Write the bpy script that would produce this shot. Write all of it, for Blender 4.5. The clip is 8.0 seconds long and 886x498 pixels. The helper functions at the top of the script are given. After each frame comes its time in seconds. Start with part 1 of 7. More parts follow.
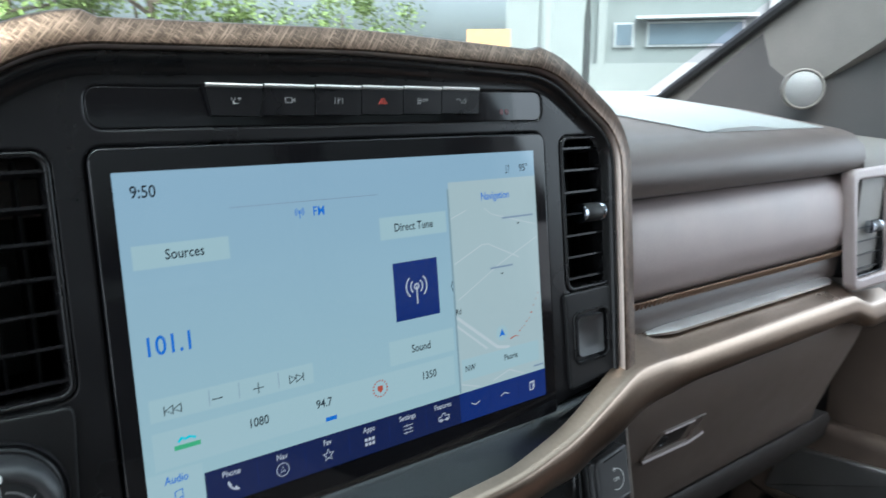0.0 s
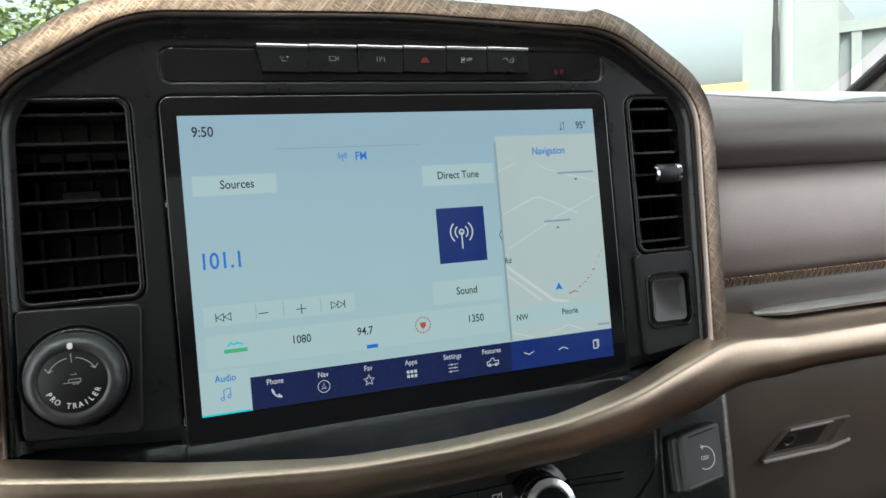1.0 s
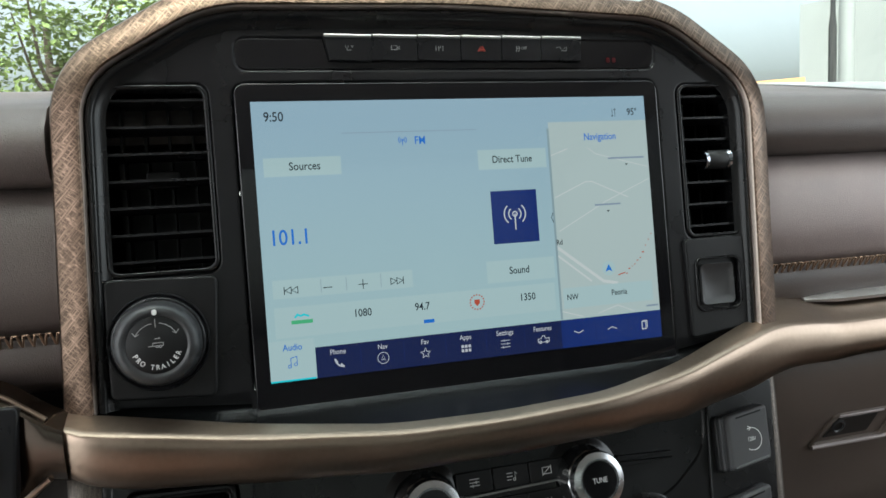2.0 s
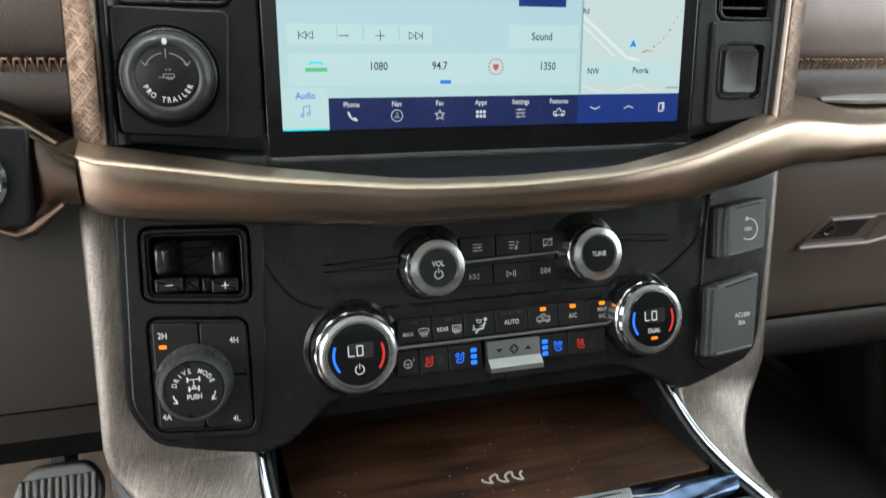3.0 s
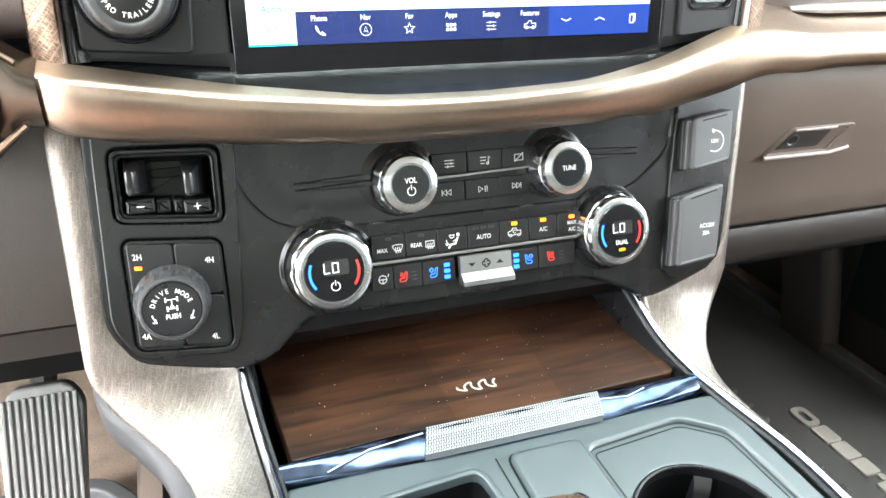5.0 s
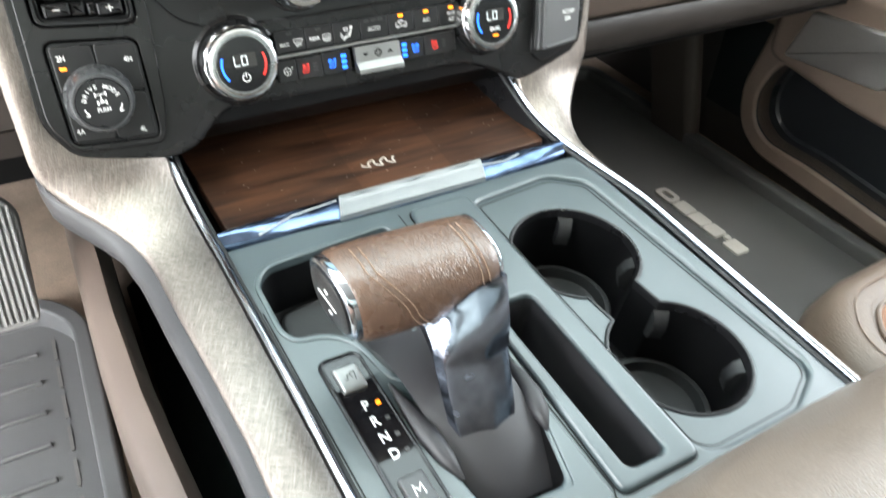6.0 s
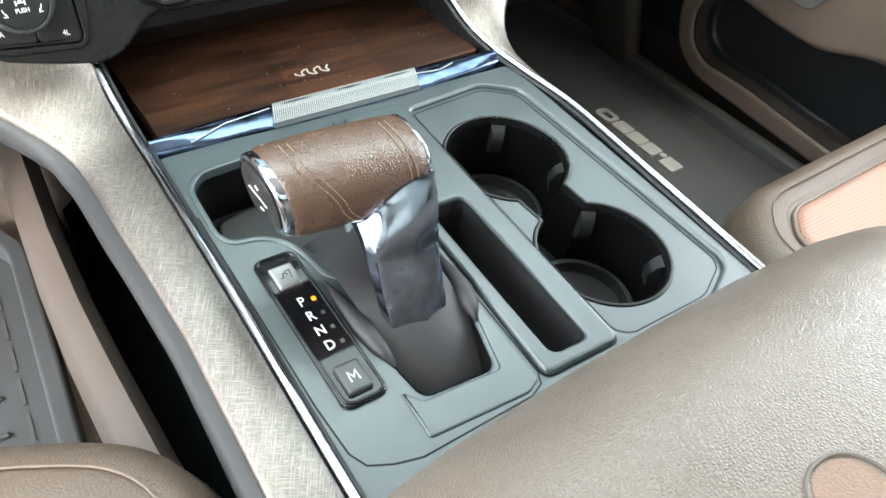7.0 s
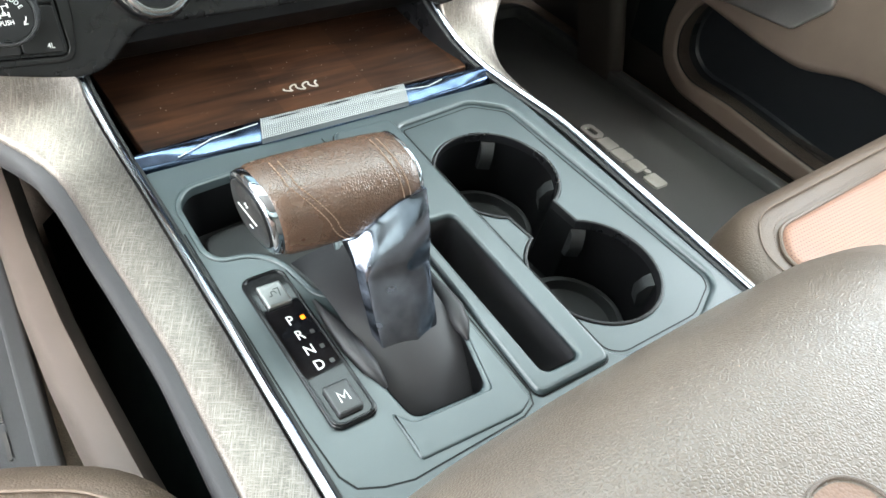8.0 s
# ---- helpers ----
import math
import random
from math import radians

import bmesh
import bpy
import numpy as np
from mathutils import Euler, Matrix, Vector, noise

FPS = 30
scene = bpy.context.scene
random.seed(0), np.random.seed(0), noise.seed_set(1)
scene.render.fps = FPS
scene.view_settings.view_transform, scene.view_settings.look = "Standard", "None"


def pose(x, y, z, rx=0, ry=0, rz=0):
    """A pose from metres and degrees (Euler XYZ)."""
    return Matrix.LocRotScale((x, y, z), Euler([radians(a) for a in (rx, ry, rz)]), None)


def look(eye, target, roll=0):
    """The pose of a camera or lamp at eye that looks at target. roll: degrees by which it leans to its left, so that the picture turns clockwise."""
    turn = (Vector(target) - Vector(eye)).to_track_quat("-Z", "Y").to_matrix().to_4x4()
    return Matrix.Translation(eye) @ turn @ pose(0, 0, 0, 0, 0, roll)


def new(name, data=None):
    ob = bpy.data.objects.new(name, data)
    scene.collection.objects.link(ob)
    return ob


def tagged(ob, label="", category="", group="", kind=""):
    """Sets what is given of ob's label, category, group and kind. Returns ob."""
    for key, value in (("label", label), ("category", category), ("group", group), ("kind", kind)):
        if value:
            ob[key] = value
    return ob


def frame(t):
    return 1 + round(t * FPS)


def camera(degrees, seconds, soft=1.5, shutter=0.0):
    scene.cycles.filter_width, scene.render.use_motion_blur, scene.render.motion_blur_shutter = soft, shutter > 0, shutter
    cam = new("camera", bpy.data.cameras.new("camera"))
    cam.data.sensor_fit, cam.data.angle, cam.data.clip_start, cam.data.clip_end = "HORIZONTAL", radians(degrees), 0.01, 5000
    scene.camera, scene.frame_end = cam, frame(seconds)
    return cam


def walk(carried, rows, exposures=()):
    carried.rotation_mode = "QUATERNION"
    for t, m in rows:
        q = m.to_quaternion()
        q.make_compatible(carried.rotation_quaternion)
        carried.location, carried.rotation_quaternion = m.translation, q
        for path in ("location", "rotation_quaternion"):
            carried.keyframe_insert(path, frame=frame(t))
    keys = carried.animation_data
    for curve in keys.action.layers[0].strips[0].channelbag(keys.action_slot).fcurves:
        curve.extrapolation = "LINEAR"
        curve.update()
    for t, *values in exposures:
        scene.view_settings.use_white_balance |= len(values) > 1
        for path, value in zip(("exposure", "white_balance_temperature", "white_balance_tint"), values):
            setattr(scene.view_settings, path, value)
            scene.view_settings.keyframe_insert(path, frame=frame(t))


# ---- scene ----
cam = camera(62.1, 8.0, soft=1.5, shutter=0.25)
# seconds, eye, point looked at, lean
PATH = [
    (0, (-0.212, -0.326, 1.553), (0.996, 1.217, 1.156), 0.2),
    (0.5, (-0.176, -0.384, 1.507), (0.664, 1.409, 1.225), -1.2),
    (1, (-0.136, -0.409, 1.485), (0.551, 1.458, 1.275), -2.7),
    (1.2, (-0.142, -0.419, 1.483), (0.51, 1.461, 1.29), -2.9),
    (2.3, (-0.153, -0.429, 1.468), (0.396, 1.478, 1.224), -2.0),
    (2.5, (-0.159, -0.43, 1.456), (0.392, 1.456, 1.084), -0.8),
    (3, (-0.166, -0.425, 1.441), (0.406, 1.367, 0.762), 1.8),
    (3.5, (-0.165, -0.423, 1.442), (0.44, 1.295, 0.617), 2.3),
    (4, (-0.165, -0.423, 1.444), (0.454, 1.266, 0.57), 2.2),
    (5.3, (-0.171, -0.433, 1.445), (0.471, 1.228, 0.534), 1.7),
    (5.5, (-0.172, -0.449, 1.451), (0.504, 1.162, 0.478), 1.2),
    (5.8, (-0.199, -0.485, 1.447), (0.567, 0.962, 0.299), 2.5),
    (6, (-0.205, -0.512, 1.454), (0.579, 0.833, 0.198), 2.8),
    (6.5, (-0.21, -0.544, 1.452), (0.608, 0.688, 0.106), 4.4),
    (7, (-0.206, -0.539, 1.447), (0.638, 0.635, 0.066), 5.5),
    (7.5, (-0.206, -0.534, 1.446), (0.673, 0.613, 0.063), 6.6),
    (8, (-0.208, -0.532, 1.446), (0.689, 0.638, 0.095), 6.9),
]
# seconds, stops, white balance
EXPOSURES = [(0, 1.54, 5750, 9), (0.5, 1.65, 6250, 10), (1.2, 1.65, 6400, 10), (2.3, 1.47, 6350, 10), (2.6, 1.47, 6350, 10), (3.0, 2.15, 6500, 10), (3.5, 2.9, 6500, 10), (4.2, 3.55, 6500, 10), (5.3, 3.97, 6500, 10), (5.8, 3.72, 6500, 10), (6.5, 3.45, 6480, 9), (8, 3.38, 6450, 8)]
walk(cam, [(t, look(eye, target, roll)) for t, eye, target, roll in PATH], EXPOSURES)

# ---------------------------------------------------------------- light
world = bpy.data.worlds.new("sky")
world.use_nodes = True
scene.world = world
_n, _l = world.node_tree.nodes, world.node_tree.links
_sky = _n.new("ShaderNodeTexSky")
_sky.sky_type = "NISHITA"
_sky.sun_disc = False
_sky.sun_elevation, _sky.sun_rotation = radians(52), radians(200)
_sky.air_density, _sky.dust_density, _sky.ozone_density = 1.0, 10.0, 1.5
_n["Background"].inputs["Strength"].default_value = 0.24
_haze = _n.new("ShaderNodeHueSaturation")
_haze.inputs["Saturation"].default_value = 0.35
_l.new(_sky.outputs["Color"], _haze.inputs["Color"])
_l.new(_haze.outputs["Color"], _n["Background"].inputs["Color"])
sun = new("sun", bpy.data.lights.new("sun", "SUN"))
sun.data.energy, sun.data.angle, sun.data.color = 0.4, radians(20), (1.0, 0.95, 0.88)
sun.matrix_world = look((-2.0, -5.0, 7.0), (0, 0, 0))


def window_light(eye, target, w, h, power):
    d = bpy.data.lights.new("window_light", "AREA")
    d.shape, d.size, d.size_y, d.energy, d.color = "RECTANGLE", w, h, power, (0.87, 0.99, 1.0)
    ob = new("window_light", d)
    ob.matrix_world = look(eye, target)
    return ob


window_light((-0.98, -0.27, 1.28), (-0.1, -0.22, 1.02), 1.05, 1.05, 1.5)  # the driver's door stands open
window_light((0.98, -0.36, 1.60), (0.1, -0.30, 1.05), 0.9, 0.45, 1.15)
window_light((0, -0.02, 1.815), (0, -0.546, 0.965), 1.36, 0.42, 0.55)


# ---------------------------------------------------------------- materials
def shader(name, base, rough=0.5, metal=0.0, vary=0.12, scale=30.0, bump=0.0, bump_scale=400.0, rough_vary=0.06, coat=0.0, spec=0.5):
    """A surface with colour and gloss that vary at two scales and a fine relief."""
    m = bpy.data.materials.new(name)
    m.use_nodes = True
    nt = m.node_tree
    b = nt.nodes["Principled BSDF"]
    co = nt.nodes.new("ShaderNodeTexCoord")
    big = nt.nodes.new("ShaderNodeTexNoise")
    big.inputs["Scale"].default_value, big.inputs["Detail"].default_value = scale, 4
    fine = nt.nodes.new("ShaderNodeTexNoise")
    fine.inputs["Scale"].default_value, fine.inputs["Detail"].default_value = bump_scale, 2
    add = nt.nodes.new("ShaderNodeMath")
    add.operation = "ADD"
    nt.links.new(co.outputs["Object"], big.inputs["Vector"])
    nt.links.new(co.outputs["Object"], fine.inputs["Vector"])
    nt.links.new(big.outputs["Fac"], add.inputs[0])
    nt.links.new(fine.outputs["Fac"], add.inputs[1])
    ramp = nt.nodes.new("ShaderNodeMapRange")
    ramp.inputs["From Min"].default_value, ramp.inputs["From Max"].default_value = 0.6, 1.4
    ramp.inputs["To Min"].default_value, ramp.inputs["To Max"].default_value = 1 - vary, 1 + vary
    nt.links.new(add.outputs[0], ramp.inputs["Value"])
    mul = nt.nodes.new("ShaderNodeMix")
    mul.data_type, mul.blend_type = "RGBA", "MULTIPLY"
    mul.inputs["Factor"].default_value = 1
    mul.inputs[6].default_value = (*base, 1)
    nt.links.new(ramp.outputs[0], mul.inputs[7])
    nt.links.new(mul.outputs[2], b.inputs["Base Color"])
    rr = nt.nodes.new("ShaderNodeMapRange")
    rr.inputs["From Min"].default_value, rr.inputs["From Max"].default_value = 0.3, 0.7
    rr.inputs["To Min"].default_value, rr.inputs["To Max"].default_value = max(rough - rough_vary, 0.02), rough + rough_vary
    nt.links.new(big.outputs["Fac"], rr.inputs["Value"])
    nt.links.new(rr.outputs[0], b.inputs["Roughness"])
    b.inputs["Metallic"].default_value = metal
    b.inputs["Coat Weight"].default_value = coat
    b.inputs["Specular IOR Level"].default_value = spec
    if bump:
        bp = nt.nodes.new("ShaderNodeBump")
        bp.inputs["Strength"].default_value, bp.inputs["Distance"].default_value = bump, 0.001
        nt.links.new(fine.outputs["Fac"], bp.inputs["Height"])
        nt.links.new(bp.outputs["Normal"], b.inputs["Normal"])
    return m


def leather(name, base, rough=0.45, grain=900.0, depth=0.5, holes=0.0, vary=0.16, crease_depth=0.35, relief=0.0006, spec=0.5, creased=False):
    """Grained hide: cells of a Voronoi for the pebble, noise for the creases; holes: the pitch of a perforation in metres."""
    m = shader(name, base, rough, vary=vary, scale=18, bump_scale=grain, spec=spec)
    nt = m.node_tree
    b = nt.nodes["Principled BSDF"]
    co = nt.nodes["Texture Coordinate"]
    vo = nt.nodes.new("ShaderNodeTexVoronoi")
    vo.feature, vo.inputs["Scale"].default_value = "F1", grain
    dome = nt.nodes.new("ShaderNodeMath")
    dome.operation, dome.inputs[1].default_value = "POWER", 2.0
    warp = nt.nodes.new("ShaderNodeTexNoise")
    warp.inputs["Scale"].default_value, warp.inputs["Detail"].default_value = grain * 0.35, 3
    mixv = nt.nodes.new("ShaderNodeVectorMath")
    mixv.operation = "MULTIPLY_ADD"
    mixv.inputs[1].default_value = (0.35 / grain,) * 3
    nt.links.new(co.outputs["Object"], warp.inputs["Vector"])
    nt.links.new(warp.outputs["Color"], mixv.inputs[0])
    nt.links.new(co.outputs["Object"], mixv.inputs[2])
    nt.links.new(mixv.outputs[0], vo.inputs["Vector"])
    rg = nt.nodes.new("ShaderNodeMapRange")
    rg.inputs["To Min"].default_value, rg.inputs["To Max"].default_value = 1.0, 0.0
    if creased:
        # flat pebbles parted by narrow creases
        vo.feature, rg.interpolation_type = "DISTANCE_TO_EDGE", "SMOOTHSTEP"
        rg.inputs["From Max"].default_value, rg.inputs["To Min"].default_value, rg.inputs["To Max"].default_value = 0.30, 0.0, 1.0
        nt.links.new(vo.outputs["Distance"], rg.inputs["Value"])
    else:
        nt.links.new(vo.outputs["Distance"], dome.inputs[0])
        nt.links.new(dome.outputs[0], rg.inputs["Value"])
    crease = nt.nodes.new("ShaderNodeTexNoise")
    crease.inputs["Scale"].default_value, crease.inputs["Detail"].default_value, crease.inputs["Roughness"].default_value = grain * 0.22, 5, 0.65
    nt.links.new(co.outputs["Object"], crease.inputs["Vector"])
    both = nt.nodes.new("ShaderNodeMath")
    both.operation = "MULTIPLY_ADD"
    both.inputs[1].default_value = crease_depth
    nt.links.new(crease.outputs["Fac"], both.inputs[0])
    nt.links.new(rg.outputs[0], both.inputs[2])
    height = both.outputs[0]
    if holes:
        sc = nt.nodes.new("ShaderNodeVectorMath")
        sc.operation, sc.inputs[3].default_value = "SCALE", 1 / holes
        fr = nt.nodes.new("ShaderNodeVectorMath")
        fr.operation = "FRACTION"
        ds = nt.nodes.new("ShaderNodeVectorMath")
        ds.operation, ds.inputs[1].default_value = "DISTANCE", (0.5, 0.5, 0.5)
        flat = nt.nodes.new("ShaderNodeVectorMath")
        flat.operation, flat.inputs[1].default_value = "MULTIPLY", (1, 1, 0)
        up = nt.nodes.new("ShaderNodeVectorMath")
        up.operation, up.inputs[1].default_value = "ADD", (0, 0, 0.5)
        nt.links.new(co.outputs["Object"], sc.inputs[0])
        nt.links.new(sc.outputs[0], fr.inputs[0])
        nt.links.new(fr.outputs[0], flat.inputs[0])
        nt.links.new(flat.outputs[0], up.inputs[0])
        nt.links.new(up.outputs[0], ds.inputs[0])
        hole = nt.nodes.new("ShaderNodeMapRange")
        hole.inputs["From Min"].default_value, hole.inputs["From Max"].default_value = 0.10, 0.20
        nt.links.new(ds.outputs["Value"], hole.inputs["Value"])
        dark = nt.nodes.new("ShaderNodeMix")
        dark.data_type, dark.blend_type = "RGBA", "MIX"
        dark.inputs[6].default_value = (base[0] * 0.12, base[1] * 0.12, base[2] * 0.12, 1)
        src = b.inputs["Base Color"].links[0].from_socket
        nt.links.new(hole.outputs[0], dark.inputs["Factor"])
        nt.links.new(src, dark.inputs[7])
        nt.links.new(dark.outputs[2], b.inputs["Base Color"])
        mn = nt.nodes.new("ShaderNodeMath")
        mn.operation = "MINIMUM"
        nt.links.new(both.outputs[0], mn.inputs[0])
        nt.links.new(hole.outputs[0], mn.inputs[1])
        height = mn.outputs[0]
    bp = nt.nodes.new("ShaderNodeBump")
    bp.inputs["Strength"].default_value, bp.inputs["Distance"].default_value = depth, relief
    nt.links.new(height, bp.inputs["Height"])
    nt.links.new(bp.outputs["Normal"], b.inputs["Normal"])
    return m


def brushed(name, base, rough, weave, pitch=2600.0, depth=0.25, turn=(0, 0, 0), contrast=(0.50, 1.14)):
    """Metal brushed in one direction, or in two where it has a linen weave; turn: how the threads lie."""
    m = shader(name, base, rough, metal=1.0, vary=0.10, scale=14, bump_scale=300)
    nt = m.node_tree
    b = nt.nodes["Principled BSDF"]
    co = nt.nodes["Texture Coordinate"]
    outs = []
    for stretch in ([(1, 26, 26), (26, 1, 1)] if weave else [(50, 1, 1)]):
        mp = nt.nodes.new("ShaderNodeMapping")
        mp.vector_type = "TEXTURE"
        mp.inputs["Scale"].default_value = stretch
        mp.inputs["Rotation"].default_value = turn
        ns = nt.nodes.new("ShaderNodeTexNoise")
        ns.inputs["Scale"].default_value, ns.inputs["Detail"].default_value, ns.inputs["Roughness"].default_value = pitch, 3, 0.7
        nt.links.new(co.outputs["Object"], mp.inputs["Vector"])
        nt.links.new(mp.outputs[0], ns.inputs["Vector"])
        outs.append(ns.outputs["Fac"])
    h = outs[0]
    if weave:
        mx = nt.nodes.new("ShaderNodeMath")
        mx.operation = "MAXIMUM"
        nt.links.new(outs[0], mx.inputs[0])
        nt.links.new(outs[1], mx.inputs[1])
        h = mx.outputs[0]
        # the weave shows as finely lighter and darker threads
        rg = nt.nodes.new("ShaderNodeMapRange")
        rg.inputs["From Min"].default_value, rg.inputs["From Max"].default_value = 0.47, 0.68
        rg.inputs["To Min"].default_value, rg.inputs["To Max"].default_value = contrast
        mul = nt.nodes.new("ShaderNodeMix")
        mul.data_type, mul.blend_type, mul.inputs["Factor"].default_value = "RGBA", "MULTIPLY", 1
        src = b.inputs["Base Color"].links[0].from_socket
        nt.links.new(h, rg.inputs["Value"])
        nt.links.new(src, mul.inputs[6])
        nt.links.new(rg.outputs[0], mul.inputs[7])
        nt.links.new(mul.outputs[2], b.inputs["Base Color"])
    bp = nt.nodes.new("ShaderNodeBump")
    bp.inputs["Strength"].default_value, bp.inputs["Distance"].default_value = depth, 0.0003
    nt.links.new(h, bp.inputs["Height"])
    nt.links.new(bp.outputs["Normal"], b.inputs["Normal"])
    return m


def glow(name, colour, strength=1.0):
    """A lit display or lamp."""
    m = bpy.data.materials.new(name)
    m.use_nodes = True
    b = m.node_tree.nodes["Principled BSDF"]
    b.inputs["Base Color"].default_value = (0.01, 0.01, 0.01, 1)
    b.inputs["Roughness"].default_value = 0.08
    b.inputs["Emission Color"].default_value = (*colour, 1)
    b.inputs["Emission Strength"].default_value = strength * 0.238
    return m


def wood_grain(name):
    m = shader(name, (0.088, 0.037, 0.018), 0.46, vary=0.25, scale=12, bump_scale=200, coat=0.04, spec=0.3)
    nt = m.node_tree
    b = nt.nodes["Principled BSDF"]
    co = nt.nodes["Texture Coordinate"]
    mp = nt.nodes.new("ShaderNodeMapping")
    mp.inputs["Scale"].default_value = (6, 60, 60)
    ns = nt.nodes.new("ShaderNodeTexNoise")
    ns.inputs["Scale"].default_value, ns.inputs["Detail"].default_value, ns.inputs["Distortion"].default_value = 2.2, 6, 0.6
    cr = nt.nodes.new("ShaderNodeValToRGB")
    cr.color_ramp.elements[0].position, cr.color_ramp.elements[0].color = 0.28, (0.009, 0.004, 0.0024, 1)
    cr.color_ramp.elements[1].position, cr.color_ramp.elements[1].color = 0.74, (0.070, 0.029, 0.0135, 1)
    nt.links.new(co.outputs["Object"], mp.inputs["Vector"])
    nt.links.new(mp.outputs[0], ns.inputs["Vector"])
    nt.links.new(ns.outputs["Fac"], cr.inputs["Fac"])
    # four veneer leaves of slightly different tone side by side
    vo = nt.nodes.new("ShaderNodeTexVoronoi")
    vo.voronoi_dimensions, vo.inputs["Scale"].default_value, vo.inputs["Randomness"].default_value = "1D", 13, 0.4
    sp = nt.nodes.new("ShaderNodeSeparateXYZ")
    nt.links.new(co.outputs["Object"], sp.inputs[0])
    nt.links.new(sp.outputs["X"], vo.inputs["W"])
    mr = nt.nodes.new("ShaderNodeMapRange")
    mr.inputs["To Min"].default_value, mr.inputs["To Max"].default_value = 0.62, 1.35
    sx = nt.nodes.new("ShaderNodeSeparateColor")
    nt.links.new(vo.outputs["Color"], sx.inputs[0])
    nt.links.new(sx.outputs[0], mr.inputs["Value"])
    mul = nt.nodes.new("ShaderNodeMix")
    mul.data_type, mul.blend_type, mul.inputs["Factor"].default_value = "RGBA", "MULTIPLY", 1
    nt.links.new(cr.outputs["Color"], mul.inputs[6])
    nt.links.new(mr.outputs[0], mul.inputs[7])
    nt.links.new(mul.outputs[2], b.inputs["Base Color"])
    return m


def pane_glass(name, tint=(0.86, 0.92, 0.89)):
    m = bpy.data.materials.new(name)
    m.use_nodes = True
    nt = m.node_tree
    nt.nodes.remove(nt.nodes["Principled BSDF"])
    tr, gl, mx = nt.nodes.new("ShaderNodeBsdfTransparent"), nt.nodes.new("ShaderNodeBsdfGlossy"), nt.nodes.new("ShaderNodeMixShader")
    tr.inputs["Color"].default_value = (*tint, 1)
    gl.inputs["Roughness"].default_value = 0.01
    mx.inputs["Fac"].default_value = 0.05
    nt.links.new(tr.outputs[0], mx.inputs[1])
    nt.links.new(gl.outputs[0], mx.inputs[2])
    nt.links.new(mx.outputs[0], nt.nodes["Material Output"].inputs["Surface"])
    return m


BLACK = shader("black_soft_plastic", (0.0085, 0.0084, 0.0088), 0.27, bump=0.03, bump_scale=2500, vary=0.10, spec=0.4)
SATIN = shader("black_satin_plastic", (0.009, 0.009, 0.010), 0.3, vary=0.15, spec=0.4)
GLOSS = shader("gloss_black", (0.006, 0.006, 0.007), 0.06, rough_vary=0.03)
SIDEDARK = shader("dark_console_side", (0.008, 0.0118, 0.0116), 0.5, spec=0.3)
SLATE = shader("slate_pocket_plastic", (0.011, 0.0125, 0.015), 0.4, vary=0.2)
DIAL = shader("charcoal_satin_dial", (0.040, 0.041, 0.043), 0.34, bump=0.1, bump_scale=2500)
SKIRT = shader("black_satin_skirt", (0.006, 0.0065, 0.0068), 0.19, spec=0.5, rough_vary=0.02)
KNOBFACE = shader("gloss_black_face", (0.006, 0.006, 0.007), 0.09, spec=0.45)
# black plastic of recesses and gaps, set darker to carry their shade
WELL = shader("shaded_recess_black", (0.0034, 0.0034, 0.0037), 0.42, vary=0.2, spec=0.25)
RUBBER = shader("black_rubber", (0.010, 0.0105, 0.011), 0.5, bump=0.3, bump_scale=1800)
# near-black plastic; the screen's cyan sheen is put into this base colour
CONSOLE = shader("sheen_grey_console", (0.040, 0.055, 0.059), 0.36, bump=0.07, bump_scale=2400, vary=0.08, spec=0.95)
BUTTON = shader("charcoal_button", (0.0105, 0.0105, 0.011), 0.4, bump=0.15, bump_scale=3000, spec=0.35)
PADDLE = shader("black_gloss_plastic", (0.012, 0.012, 0.013), 0.2, spec=0.7)
COVER = shader("charcoal_cover", (0.062, 0.062, 0.064), 0.42, bump=0.2, bump_scale=3000)
LINEN = brushed("linen_metal", (0.285, 0.250, 0.224), 0.45, True, pitch=1900, depth=0.4, turn=(0, 0, -0.50), contrast=(0.56, 1.16))
LIPGREY = shader("grey_lip_plastic", (0.027, 0.026, 0.028), 0.5, bump=0.2, bump_scale=2500)
BRONZE = brushed("satin_bronze", (0.315, 0.242, 0.188), 0.33, False, pitch=1500, depth=0.12)
# same metal as the bar; its dark reflection is put into the colour
FLARE = brushed("shaded_bronze", (0.095, 0.078, 0.064), 0.22, False, pitch=1500, depth=0.08)
ROSE = brushed("rose_metal", (0.60, 0.50, 0.435), 0.45, False, pitch=1500, depth=0.15)
COPPER = brushed("bronze_edge", (0.172, 0.118, 0.087), 0.35, True, pitch=900, depth=0.4, turn=(0, 0.70, 0), contrast=(0.42, 1.36))
CHROME = shader("chrome", (0.48, 0.52, 0.58), 0.10, metal=1.0, vary=0.05, rough_vary=0.04)
FILMED = shader("chrome_under_film", (0.085, 0.120, 0.195), 0.17, metal=1.0, vary=0.5, scale=45, bump=0.05, bump_scale=90, rough_vary=0.10)
SCUFFED = shader("scuffed_chrome", (0.235, 0.265, 0.325), 0.18, metal=1.0, vary=0.3, scale=60, bump=0.02, bump_scale=140, rough_vary=0.12)
KNURL = shader("satin_chrome", (0.60, 0.61, 0.62), 0.24, metal=1.0, vary=0.05)
DULL = shader("brushed_silver", (0.33, 0.33, 0.325), 0.42, metal=1.0, vary=0.06)
DASH = leather("brown_dash_leather", (0.108, 0.086, 0.078), 0.45, grain=1400, depth=0.3)
